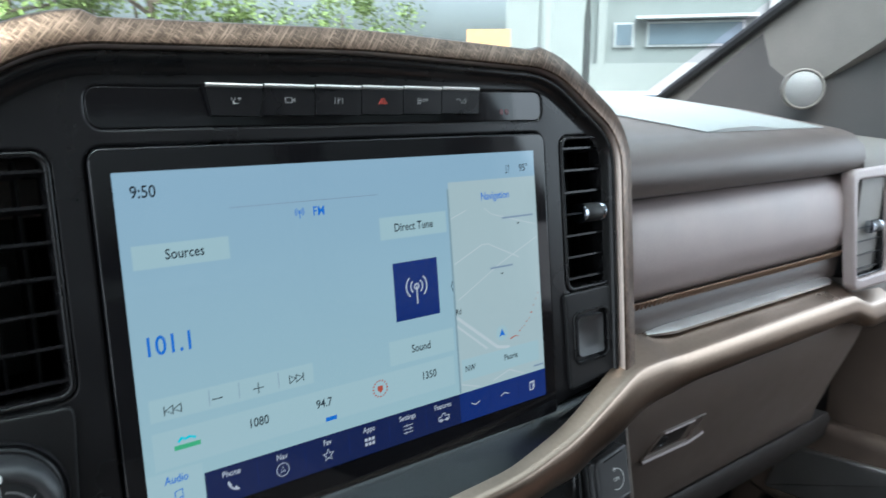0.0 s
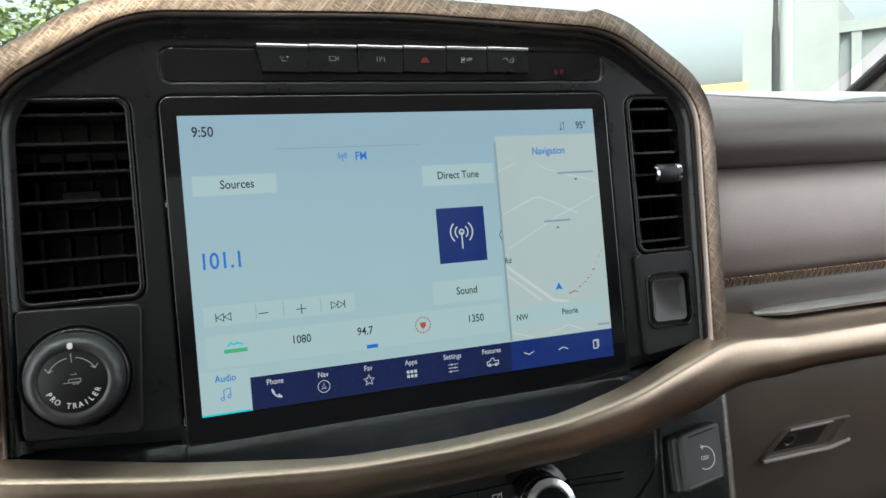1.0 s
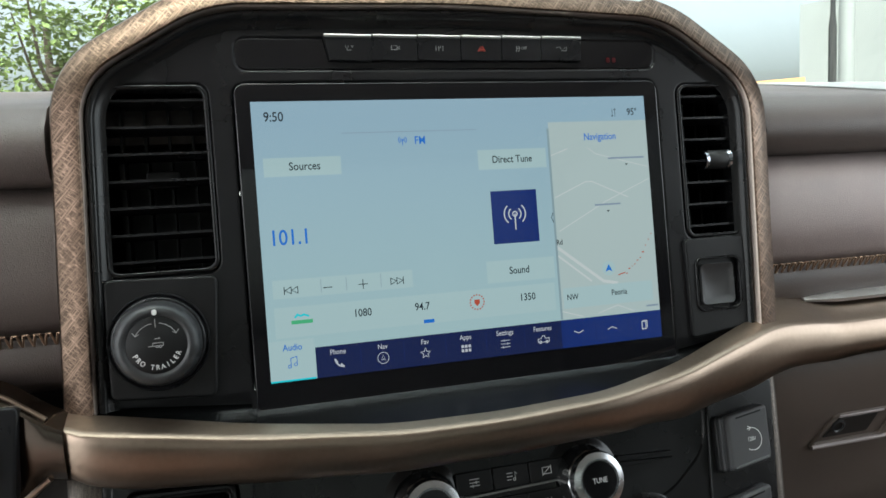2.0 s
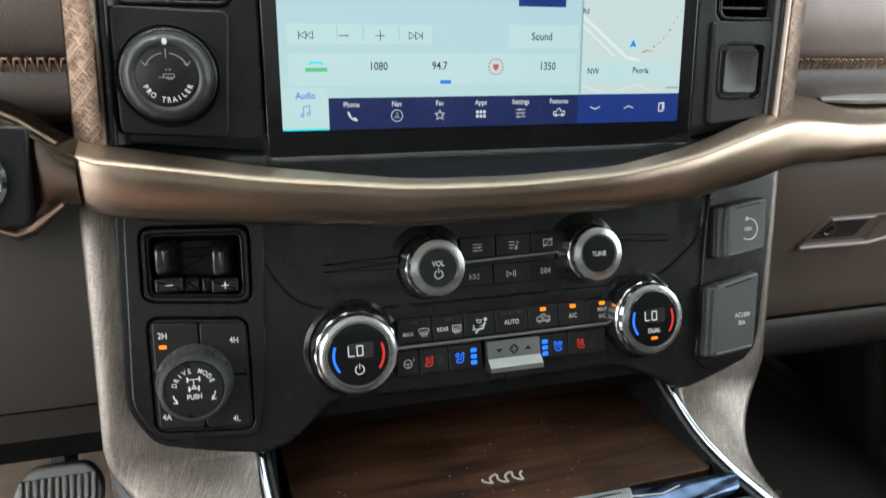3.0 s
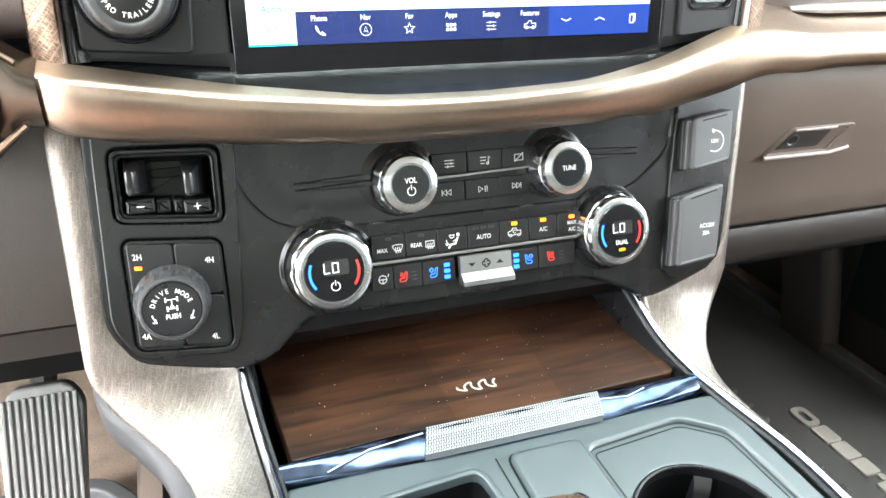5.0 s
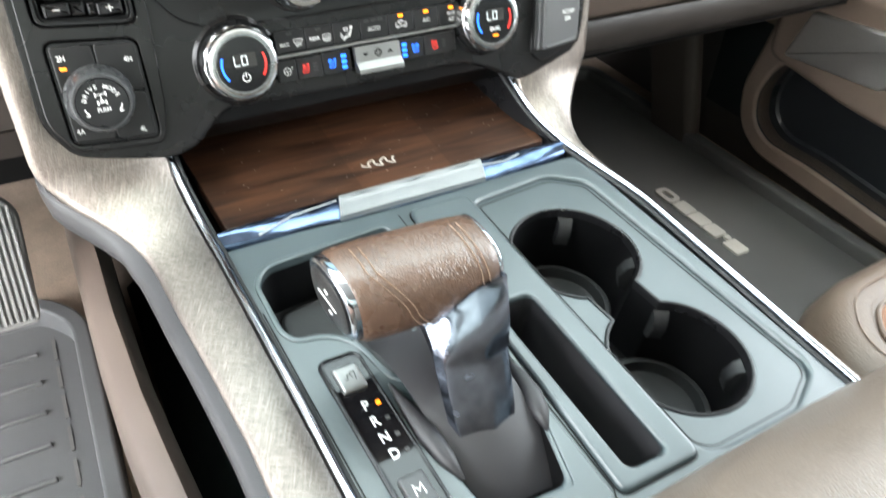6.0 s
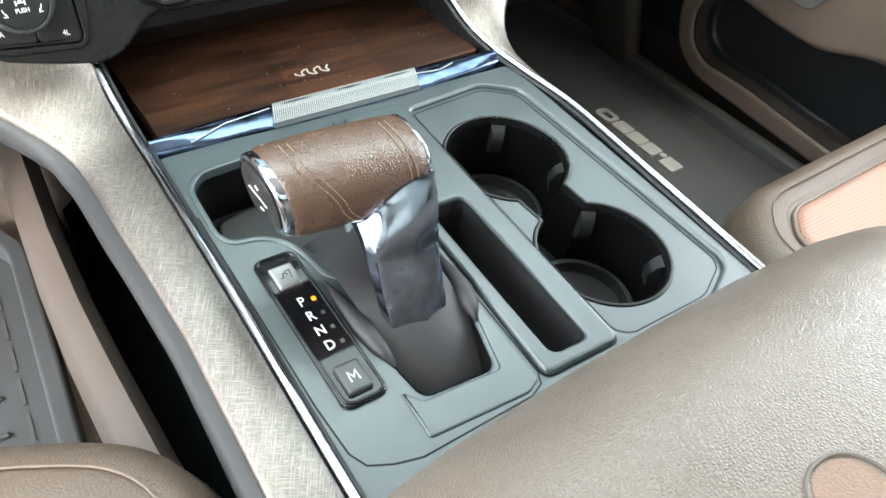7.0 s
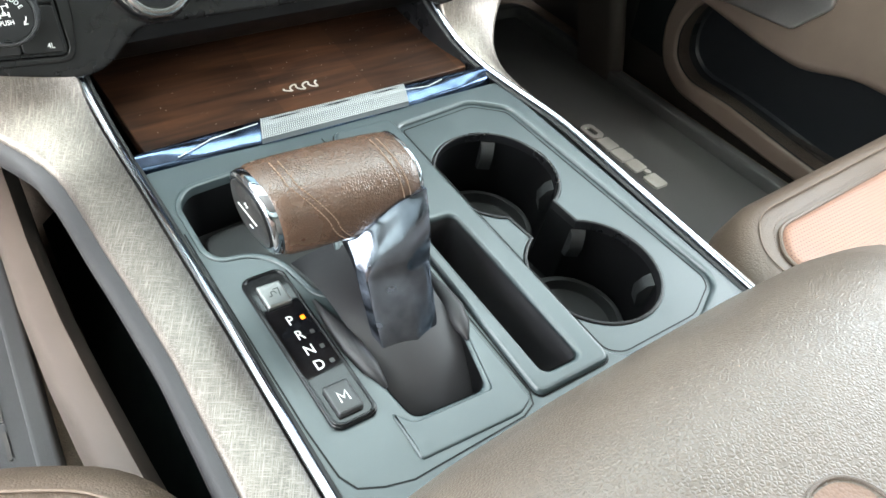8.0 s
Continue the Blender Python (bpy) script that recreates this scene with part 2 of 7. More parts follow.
# leather made paler: the window's light is put into the colour
PANEL = leather("lit_taupe_leather", (0.37, 0.305, 0.295), 0.42, grain=1400, depth=0.22)
GLOVE = shader("brown_grained_plastic", (0.138, 0.106, 0.088), 0.46, bump=0.3, bump_scale=1600)
KNEE = shader("dark_brown_plastic", (0.024, 0.019, 0.016), 0.55, bump=0.3, bump_scale=1600)
PULL = shader("satin_pull", (0.66, 0.64, 0.62), 0.40, metal=1.0, vary=0.06)
STITCH = shader("tan_thread", (0.25, 0.155, 0.10), 0.6, bump=0.3)
THREAD = shader("brown_thread", (0.17, 0.12, 0.09), 0.6, bump=0.3)
KNOBHIDE = leather("brown_knob_leather", (0.100, 0.056, 0.036), 0.26, grain=560, depth=0.6, crease_depth=0.25, relief=0.00024, spec=0.9, creased=True)
ARMHIDE = leather("armrest_leather", (0.150, 0.117, 0.094), 0.36, grain=520, depth=0.6, crease_depth=0.10, relief=0.00030, spec=0.6, creased=True)
SEATHIDE = leather("taupe_seat_leather", (0.125, 0.090, 0.068), 0.42, grain=700, depth=0.4)
TAN = leather("tan_perforated_leather", (0.33, 0.178, 0.124), 0.5, grain=900, depth=0.3, holes=0.0036)
TANPLAIN = leather("tan_leather", (0.215, 0.128, 0.090), 0.5, grain=800, depth=0.3)
KNOBHIDE.node_tree.nodes["Principled BSDF"].inputs["Specular IOR Level"].default_value = 1.0
ARMHIDE.node_tree.nodes["Principled BSDF"].inputs["Specular IOR Level"].default_value = 0.7
WOOD = wood_grain("walnut_veneer")
FILM = shader("white_dimpled_film", (0.42, 0.44, 0.44), 0.35)
FILMDARK = shader("grey_film_ground", (0.060, 0.070, 0.075), 0.4)
PRINT = shader("white_print", (0.75, 0.75, 0.74), 0.5)
SOFTPRINT = shader("pale_grey_print", (0.34, 0.34, 0.34), 0.5)
GREYPRINT = shader("grey_print", (0.045, 0.045, 0.045), 0.5)
REDPRINT = shader("red_print", (0.45, 0.06, 0.04), 0.5)
CARPET = shader("brown_carpet", (0.24, 0.19, 0.15), 0.95, bump=1.0, bump_scale=700, vary=0.3, spec=0.2)
SIDE = shader("taupe_side_plastic", (0.096, 0.073, 0.061), 0.55, bump=0.2, bump_scale=1600)
MAT = shader("grey_rubber_mat", (0.058, 0.060, 0.063), 0.5, bump=0.2, bump_scale=900)
# black rubber greyed: light from the open door is put into the colour
PEDAL = shader("lit_grey_rubber", (0.15, 0.15, 0.148), 0.5, bump=0.2, bump_scale=900)
MATBLACK = shader("black_rubber_mat", (0.072, 0.070, 0.068), 0.42, bump=0.3, bump_scale=900)
LOGOGREY = shader("grey_mat_lettering", (0.34, 0.32, 0.29), 0.6)
HEADLINER = shader("grey_headliner", (0.66, 0.64, 0.60), 0.9, bump=0.3, bump_scale=900)
PILLAR = shader("taupe_pillar_trim", (0.19, 0.175, 0.16), 0.7, bump=0.2, bump_scale=900)
DOORDARK = shader("dark_door_trim", (0.055, 0.050, 0.048), 0.55, bump=0.2, bump_scale=900)
DOORBROWN = shader("brown_door_plastic", (0.150, 0.110, 0.086), 0.45, bump=0.2, bump_scale=1600)
KICK = shader("brown_kick_plastic", (0.046, 0.035, 0.029), 0.55, bump=0.2, bump_scale=1600)
SPEAKER = shader("silver_grille", (0.25, 0.25, 0.25), 0.45, metal=0.6, bump=0.8, bump_scale=900)
PAPER = shader("white_paper", (0.29, 0.305, 0.30), 0.6, vary=0.06)
WINDOW = pane_glass("window_glass")
# tint chosen to cut the light that reaches the dashboard from behind
DIMGLASS = pane_glass("dimming_glass", (0.32, 0.345, 0.335))

# display colours
SCREEN = glow("display_background", (0.60, 0.76, 0.80), 0.86)
_t = SCREEN.node_tree
_c, _s, _r = _t.nodes.new("ShaderNodeTexCoord"), _t.nodes.new("ShaderNodeSeparateXYZ"), _t.nodes.new("ShaderNodeValToRGB")
_m = _t.nodes.new("ShaderNodeMapRange")
_m.inputs["From Max"].default_value = 0.165
_r.color_ramp.elements[0].color, _r.color_ramp.elements[1].color = (0.55, 0.80, 0.79, 1), (0.43, 0.66, 0.79, 1)
_t.links.new(_c.outputs["Object"], _s.inputs[0])
_t.links.new(_s.outputs["Z"], _m.inputs["Value"])
_t.links.new(_m.outputs[0], _r.inputs["Fac"])
_t.links.new(_r.outputs["Color"], _t.nodes["Principled BSDF"].inputs["Emission Color"])
BOXLIT = glow("display_box", (0.57, 0.80, 0.81), 0.86)
MAPLIT = glow("display_map", (0.62, 0.78, 0.76), 0.86)
ROADLIT = glow("display_road", (0.80, 0.90, 0.88), 0.86)
NAVY = glow("display_navy", (0.006, 0.016, 0.085), 1.0)
NAVYB = glow("display_blue_tile", (0.006, 0.030, 0.19), 1.0)
INK = glow("display_ink", (0.03, 0.05, 0.07), 0.6)
BLUEINK = glow("display_blue_ink", (0.015, 0.20, 0.74), 1.0)
WHITEINK = glow("display_white_ink", (0.82, 0.88, 0.95), 0.75)
CYANINK = glow("display_cyan", (0.02, 0.75, 0.85), 1.0)
REDINK = glow("display_red", (0.55, 0.10, 0.06), 1.0)
GREENINK = glow("display_green", (0.08, 0.55, 0.25), 1.0)
EDGELIT = glow("display_edge", (0.36, 0.52, 0.56), 0.86)
LINEINK = glow("display_line", (0.33, 0.44, 0.55), 0.9)
AMBER = glow("amber_lamp", (1.0, 0.24, 0.01), 1.5)
BLUELAMP = glow("blue_lamp", (0.02, 0.17, 1.0), 1.6)
REDLAMP = glow("red_lamp", (0.75, 0.04, 0.03), 0.9)
OFFLAMP = shader("unlit_red_lamp", (0.05, 0.006, 0.008), 0.2)
PALELAMP = glow("pale_lamp", (0.75, 0.85, 0.85), 0.8)


# ---------------------------------------------------------------- building helpers
def thing(name, place, label, category, group="", kind=""):
    ob = new(name)
    ob.location = place
    ob.empty_display_size = 0.02
    return tagged(ob, label, category, group, kind)


def origin_of(ob):
    p = Vector(ob.location)
    while ob.parent:
        ob = ob.parent
        p += Vector(ob.location)
    return p


def finish(bm, name, material, sharp=38):
    bmesh.ops.recalc_face_normals(bm, faces=bm.faces)
    me = bpy.data.meshes.new(name)
    bm.to_mesh(me)
    bm.free()
    for p in me.polygons:
        p.use_smooth = True
    me.set_sharp_from_angle(angle=radians(sharp))
    me.materials.append(material)
    return me


def part(name, bm, material, parent=None, label="", sharp=38):
    """Links a bmesh, given in world places, as one mesh under a thing or a part."""
    if parent is not None:
        bm.transform(Matrix.Translation(-origin_of(parent)))
    ob = new(name, finish(bm, name, material, sharp))
    if parent is not None:
        ob.parent = parent
    return tagged(ob, label)


def solid(name, bm, material, label, category, group="", kind="", sharp=38):
    """A thing that is one mesh, with its origin in its middle."""
    lo = Vector([min(v.co[i] for v in bm.verts) for i in range(3)])
    hi = Vector([max(v.co[i] for v in bm.verts) for i in range(3)])
    c = Vector(((lo.x + hi.x) / 2, (lo.y + hi.y) / 2, lo.z))
    bm.transform(Matrix.Translation(-c))
    ob = new(name, finish(bm, name, material, sharp))
    ob.location = c
    return tagged(ob, label, category, group, kind)


def plane_matrix(origin, up):
    b = Vector(up).normalized()
    a = Vector((1, 0, 0))
    c = a.cross(b)
    m = Matrix((a, b, c)).transposed().to_4x4()
    m.translation = origin
    return m


UP = plane_matrix((0, 0, 1.36), (0, 0.114, 1))        # screen plane
LOW = plane_matrix((0, -0.006, 1.284), (0, 0.29, 1))  # plane of the climate panel
CON = plane_matrix((0, -0.10, 1.135), (0, 1, 0.125))  # top of the console
CON[0][1] = -0.065                                    # the console runs slightly askew
WORLD = Matrix.Identity(4)


def rrect(cx, cy, w, h, r, n=5):
    r = min(r, w / 2 - 1e-5, h / 2 - 1e-5)
    pts = []
    for sx, sy, a0 in ((1, 1, 0), (-1, 1, 90), (-1, -1, 180), (1, -1, 270)):
        for i in range(n + 1):
            a = radians(a0 + 90 * i / n)
            pts.append((cx + sx * (w / 2 - r) + r * math.cos(a), cy + sy * (h / 2 - r) + r * math.sin(a)))
    return pts


def circle(cx, cy, r, n=40):
    return [(cx + r * math.cos(2 * math.pi * i / n), cy + r * math.sin(2 * math.pi * i / n)) for i in range(n)]


def rounded(pts, r, n=4):
    """A polygon with its corners rounded."""
    out, k = [], len(pts)
    for i in range(k):
        p, q, s = Vector(pts[i - 1]), Vector(pts[i]), Vector(pts[(i + 1) % k])
        a, b = (p - q), (s - q)
        rr = min(r, a.length * 0.45, b.length * 0.45)
        a, b = q + a.normalized() * rr, q + b.normalized() * rr
        for j in range(n + 1):
            t = j / n
            out.append(tuple(a * (1 - t) ** 2 + q * 2 * t * (1 - t) + b * t * t))
    return out


def area2(loop):
    return sum(loop[i - 1][0] * loop[i][1] - loop[i][0] * loop[i - 1][1] for i in range(len(loop)))


def offset(loop, d):
    """The loop moved outwards by d."""
    sgn = 1 if area2(loop) > 0 else -1
    out, k = [], len(loop)
    for i in range(k):
        p, q, s = Vector(loop[i - 1]), Vector(loop[i]), Vector(loop[(i + 1) % k])
        e1, e2 = (q - p), (s - q)
        n = Vector((0, 0))
        for e in (e1, e2):
            if e.length > 1e-9:
                n += Vector((e.y, -e.x)).normalized()
        n = n.normalized() if n.length > 1e-9 else n
        out.append((q.x + sgn * d * n.x, q.y + sgn * d * n.y))
    return out


def ring(bm, loop, c, m):
    return [bm.verts.new(m @ Vector((x, y, c))) for x, y in loop]


def bridge(bm, r0, r1):
    k = len(r0)
    for i in range(k):
        bm.faces.new((r0[i - 1], r0[i], r1[i], r1[i - 1]))


def prism(bm, loop, c0, c1, m, ch=0.0, fan=False):
    """A solid of that outline from height c0 to c1 over the plane m, its upper edge rounded by ch; fan: the top is cut like a cake."""
    rings = [ring(bm, loop, c0, m)]
    if ch:
        rings += [ring(bm, offset(loop, -ch * d), c1 - ch * e, m) for d, e in ((0, 1), (0.134, 0.5), (0.5, 0.134), (1, 0), (1.3, 0))]
    else:
        rings.append(ring(bm, loop, c1, m))
    for a, b in zip(rings, rings[1:]):
        bridge(bm, a, b)
    if fan:
        hub = bm.verts.new(sum((v.co for v in rings[-1]), Vector()) / len(rings[-1]))
        for a, b in zip(rings[-1], rings[-1][1:] + rings[-1][:1]):
            bm.faces.new((a, b, hub))
    else:
        bm.faces.new(rings[-1])
    bm.faces.new(rings[0])
    return bm


def block(cx, cy, w, h, c0, c1, m, r=0.001, ch=0.0006, n=3):
    return prism(bmesh.new(), rrect(cx, cy, w, h, r, n), c0, c1, m, ch)


def plate(outer, holes, c0, c1, m, ch=0.001):
    """A plate with real openings, chamfered round the rim and round each opening."""
    from mathutils.geometry import tessellate_polygon
    bm = bmesh.new()
    tops, lows = [], []
    for base, sign in [(outer, -1)] + [(h, 1) for h in holes]:
        top = offset(base, sign * (ch + 0.0005))
        rb = ring(bm, base, c0, m)
        last = rb
        for d, e in ((0, 1), (0.134, 0.5), (0.5, 0.134), (1, 0)):
            nxt = ring(bm, offset(base, sign * ch * d) if d else base, c1 - ch * e, m)
            bridge(bm, last, nxt)
            last = nxt
        rt = ring(bm, top, c1, m)
        bridge(bm, last, rt)
        tops.append((top, rt))
        lows.append((base, rb))
    for group in (tops, lows):
        tri = tessellate_polygon([[Vector((x, y, 0)) for x, y in lp] for lp, _ in group])
        flat = [v for _, r in group for v in r]
        for f in tri:
            if len(set(f)) == 3:
                try:
                    bm.faces.new([flat[i] for i in f])
                except ValueError:
                    pass
    return bm


def well(loop, depth, m, taper=0.0, top=0.0):
    """The inside of a pocket: walls and floor."""
    bm = bmesh.new()
    r = [ring(bm, loop, top, m), ring(bm, offset(loop, -taper), -depth + 0.004, m), ring(bm, offset(loop, -taper - 0.004), -depth, m)]
    bridge(bm, r[0], r[1])
    bridge(bm, r[1], r[2])
    bm.faces.new(r[2])
    return bm


def lathe(profile, m, n=48, bm=None, wobble=None):
    """Turns (radius, height) pairs about the plane's normal."""
    bm = bm or bmesh.new()
    rings = []
    for j, (r, h) in enumerate(profile):
        rings.append([bm.verts.new(m @ Vector((r * (wobble(i, j) if wobble else 1) * math.cos(2 * math.pi * i / n), r * (wobble(i, j) if wobble else 1) * math.sin(2 * math.pi * i / n), h))) for i in range(n)])
    for a, b in zip(rings, rings[1:]):
        bridge(bm, a, b)
    bm.faces.new(rings[-1])
    bm.faces.new(rings[0])
    return bm


def tube(pts, r, m=WORLD, n=8, bm=None, closed=False):
    """A round bar along a line of points."""
    bm = bm or bmesh.new()
    pts = [m @ Vector(p) for p in pts]
    rings = []
    for i, p in enumerate(pts):
        d = ((pts[(i + 1) % len(pts)] if closed or i + 1 < len(pts) else p) - (pts[i - 1] if closed or i else p)).normalized()
        s = d.cross(Vector((0.13, 0.21, 0.97)))
        s = s.normalized() if s.length > 1e-6 else Vector((1, 0, 0))
        u = d.cross(s).normalized()
        rr = r[i] if isinstance(r, (list, tuple)) else r
        rings.append([bm.verts.new(p + rr * (math.cos(2 * math.pi * k / n) * s + math.sin(2 * math.pi * k / n) * u)) for k in range(n)])
    for a, b in zip(rings, rings[1:]):
        bridge(bm, a, b)
    if closed:
        bridge(bm, rings[-1], rings[0])
    else:
        bm.faces.new(rings[0])
        bm.faces.new(rings[-1])
    return bm


def loft(sections, closed=True, caps=True):
    """A skin over sections of the same number of world points."""
    bm = bmesh.new()
    rings = [[bm.verts.new(p) for p in s] for s in sections]
    for a, b in zip(rings, rings[1:]):
        for i in range(0 if closed else 1, len(a)):
            bm.faces.new((a[i - 1], a[i], b[i], b[i - 1]))
    if closed and caps:
        bm.faces.new(rings[0])
        bm.faces.new(rings[-1])
    return bm


def strokes(lines, w, c, m, bm=None, h=0.00012):
    """Raised flat lines of width w along polylines on the plane m, each one ribbon with mitred bends."""
    bm = bm or bmesh.new()
    for pts in lines:
        p = [Vector(q) for i, q in enumerate(pts) if i == 0 or (Vector(q) - Vector(pts[i - 1])).length > 1e-7]
        if len(p) < 2:
            continue
        shut = len(p) > 3 and (p[0] - p[-1]).length < 1e-6
        p = p[:-1] if shut else p
        n, rows = len(p), []
        for i in range(n):
            d0 = (p[i] - p[i - 1]).normalized() if i or shut else (p[1] - p[0]).normalized()
            d1 = (p[(i + 1) % n] - p[i]).normalized() if i < n - 1 or shut else d0
            a, b = Vector((-d0.y, d0.x)), Vector((-d1.y, d1.x))
            k = a + b
            k = a if k.length < 0.3 else k / max(k.length_squared / 2, 0.6)
            ends = 0.5 * w if not shut and i in (0, n - 1) else 0.0
            q = p[i] + (d1 * -ends if i == 0 else d0 * ends)
            rows.append([bm.verts.new(m @ Vector((q.x + s * k.x * w / 2, q.y + s * k.y * w / 2, c + z))) for s, z in ((1, 0), (1, h), (-1, h), (-1, 0))])
        for r0, r1 in zip(rows, rows[1:] + (rows[:1] if shut else [])):
            bridge(bm, r0, r1)
        if not shut:
            bm.faces.new(rows[0])
            bm.faces.new(rows[-1])
    return bm


def arc(cx, cy, r, a0, a1, n=10):
    return [(cx + r * math.cos(radians(a0 + (a1 - a0) * i / n)), cy + r * math.sin(radians(a0 + (a1 - a0) * i / n))) for i in range(n + 1)]


def word_mesh(body, high, squeeze=0.86, bold=0.016):
    cu = bpy.data.curves.new("word", "FONT")
    cu.body, cu.size, cu.align_x, cu.align_y = body, high / 0.70, "CENTER", "CENTER"
    cu.resolution_u = 3
    cu.offset = high * bold
    ob = bpy.data.objects.new("word", cu)
    scene.collection.objects.link(ob)
    bpy.context.view_layer.update()
    me = bpy.data.meshes.new_from_object(ob.evaluated_get(bpy.context.evaluated_depsgraph_get()))
    bpy.data.objects.remove(ob)
    bpy.data.curves.remove(cu)
    bm = bmesh.new()
    bm.from_mesh(me)
    bpy.data.meshes.remove(me)
    bm.transform(Matrix.Diagonal((squeeze, 1, 1, 1)))
    return bm


def word(body, a, b, high, c, m, material, parent, name="lettering", turn=0.0, squeeze=0.86):
    bm = word_mesh(body, high, squeeze)
    bm.transform(m @ Matrix.Translation((a, b, c)) @ Matrix.Rotation(radians(turn), 4, "Z"))
    return part(name, bm, material, parent)


def word_arc(body, cx, cy, r, mid, high, c, m, material, parent, name="lettering", below=False, step=None):
    bm = bmesh.new()
    step = step or math.degrees(high * 0.98 / r)
    for i, ch in enumerate(body):
        if ch == " ":
            continue
        k = i - (len(body) - 1) / 2
        ang = mid + (k * step if below else -k * step)
        lb = word_mesh(ch, high, 0.9)
        rot = ang + 90 if below else ang - 90
        lb.transform(m @ Matrix.Translation((cx + r * math.cos(radians(ang)), cy + r * math.sin(radians(ang)), c)) @ Matrix.Rotation(radians(rot), 4, "Z"))
        me = bpy.data.meshes.new("letter")
        lb.to_mesh(me)
        lb.free()
        bm.from_mesh(me)
        bpy.data.meshes.remove(me)
    return part(name, bm, material, parent)


def tile(x0, y0, x1, y1, c, m, h=0.0001):
    return prism(bmesh.new(), [(x0, y0), (x1, y0), (x1, y1), (x0, y1)], c, c + h, m)


def slab(lo, hi, ch=0.0):
    """A world-aligned block with softened edges."""
    bm = bmesh.new()
    bmesh.ops.create_cube(bm, size=1)
    for v in bm.verts:
        v.co = Vector([lo[i] + (hi[i] - lo[i]) * (v.co[i] + 0.5) for i in range(3)])
    if ch:
        bmesh.ops.bevel(bm, geom=bm.edges[:], offset=ch, segments=3, affect="EDGES", profile=0.5)
    return bm


def interp(x, keys):
    for (x0, *v0), (x1, *v1) in zip(keys, keys[1:]):
        if x <= x1:
            t = max(0.0, (x - x0) / (x1 - x0))
            t = t * t * (3 - 2 * t)
            return [a + (b - a) * t for a, b in zip(v0, v1)]
    return list(keys[-1][1:])


# ---------------------------------------------------------------- ground and distance
def build_ground():
    bm = bmesh.new()
    bmesh.ops.create_grid(bm, x_segments=2, y_segments=2, size=600)
    ASPHALT = shader("asphalt", (0.16, 0.16, 0.155), 0.9, scale=0.6, bump_scale=60, bump=0.3)
    solid("ground", bm, ASPHALT, "pale worn asphalt of the car park", "ground", kind="structure")


def build_shop(ASH):
    WHITE = shader("white_plaster_wall", (0.23, 0.24, 0.235), 0.8, scale=0.4, bump_scale=20)
    GREYWALL = shader("pale_grey_wall", (0.165, 0.178, 0.178), 0.8, scale=0.4, bump_scale=20)
    DARKW = shader("dark_window_pane", (0.10, 0.13, 0.16), 0.15, scale=1.0)
    FRAME = shader("grey_window_frame", (0.35, 0.36, 0.37), 0.5)
    m = Matrix.Translation((27.6, 29.2, 0)) @ Matrix.Rotation(radians(-55), 4, "Z")
    house = thing("dealership_building", (27.6, 29.2, 0), "long white flat-roofed commercial building with high windows", "building")

    def put(name, lo, hi, mat, parent, label=""):
        bm = slab(lo, hi)
        bm.transform(m)
        return part(name, bm, mat, parent, label)
    put("wall", (0, 0, 0), (42, 14, 7.0), GREYWALL, house)
    put("wall", (4.0, -0.4, 0), (42.2, -0.02, 3.4), WHITE, house, "lower white wall")
    put("roof", (-0.2, -0.3, 7.0), (42.3, 14.2, 7.5), WHITE, house, "white roof edge")
    put("wall", (-0.3, -0.6, 0), (3.9, 6, 8.6), WHITE, house, "white tower wall")
    for x, w in ((5.2, 1.0), (6.8, 4.6), (14.5, 4.6), (22.0, 4.6), (30.0, 4.6)):
        win = put("window", (x, -0.15, 4.2), (x + w, 0.1, 5.4), FRAME, house)
        put("pane", (x + 0.12, -0.2, 4.3), (x + w - 0.12, -0.1, 5.3), DARKW, win)
        if w > 2:
            put("canopy", (x - 0.5, -0.8, 5.5), (x + w + 0.5, 0.1, 5.65), FRAME, house)
    for x in (4.4, 12.4, 20.4, 28.4):
        put("pilaster", (x, -0.25, 3.4), (x + 0.4, 0.1, 7.0), WHITE, house)
    ORANGE = shader("orange_sign_board", (0.62, 0.33, 0.12), 0.6)
    for k in range(2):
        sx, sy = 24.6 + 0.75 * k, 28.6 - 0.75 * k
        sg = thing("sign_board", (sx, sy, 0), "orange board on a post beside the car park", "sign")
        bm = slab((-0.55, -0.05, 4.1), (0.55, 0.05, 5.0))
        bm.transform(Matrix.Translation((sx, sy, 0)) @ Matrix.Rotation(radians(-45), 4, "Z"))
        part("board", bm, ORANGE, sg)
        part("post", tube([(sx + 0.1, sy + 0.1, 0), (sx + 0.1, sy + 0.1, 4.4)], 0.06), FRAME, sg)
    px, py = 18.05, 17.55
    post = thing("lamp_post", (px, py, 0), "white lamp post in the car park", "lamp post")
    part("pole", tube([(px, py, 0), (px, py, 9.5)], [0.25, 0.2], n=14), WHITE, post)
    part("base", lathe([(0.36, 0), (0.36, 0.8), (0.32, 0.85)], Matrix.Translation((px, py, 0)), n=20), GREYWALL, post)
    part("lamp_head", slab((px - 0.8, py - 0.2, 9.45), (px + 0.1, py + 0.2, 9.6), 0.03), FRAME, post)


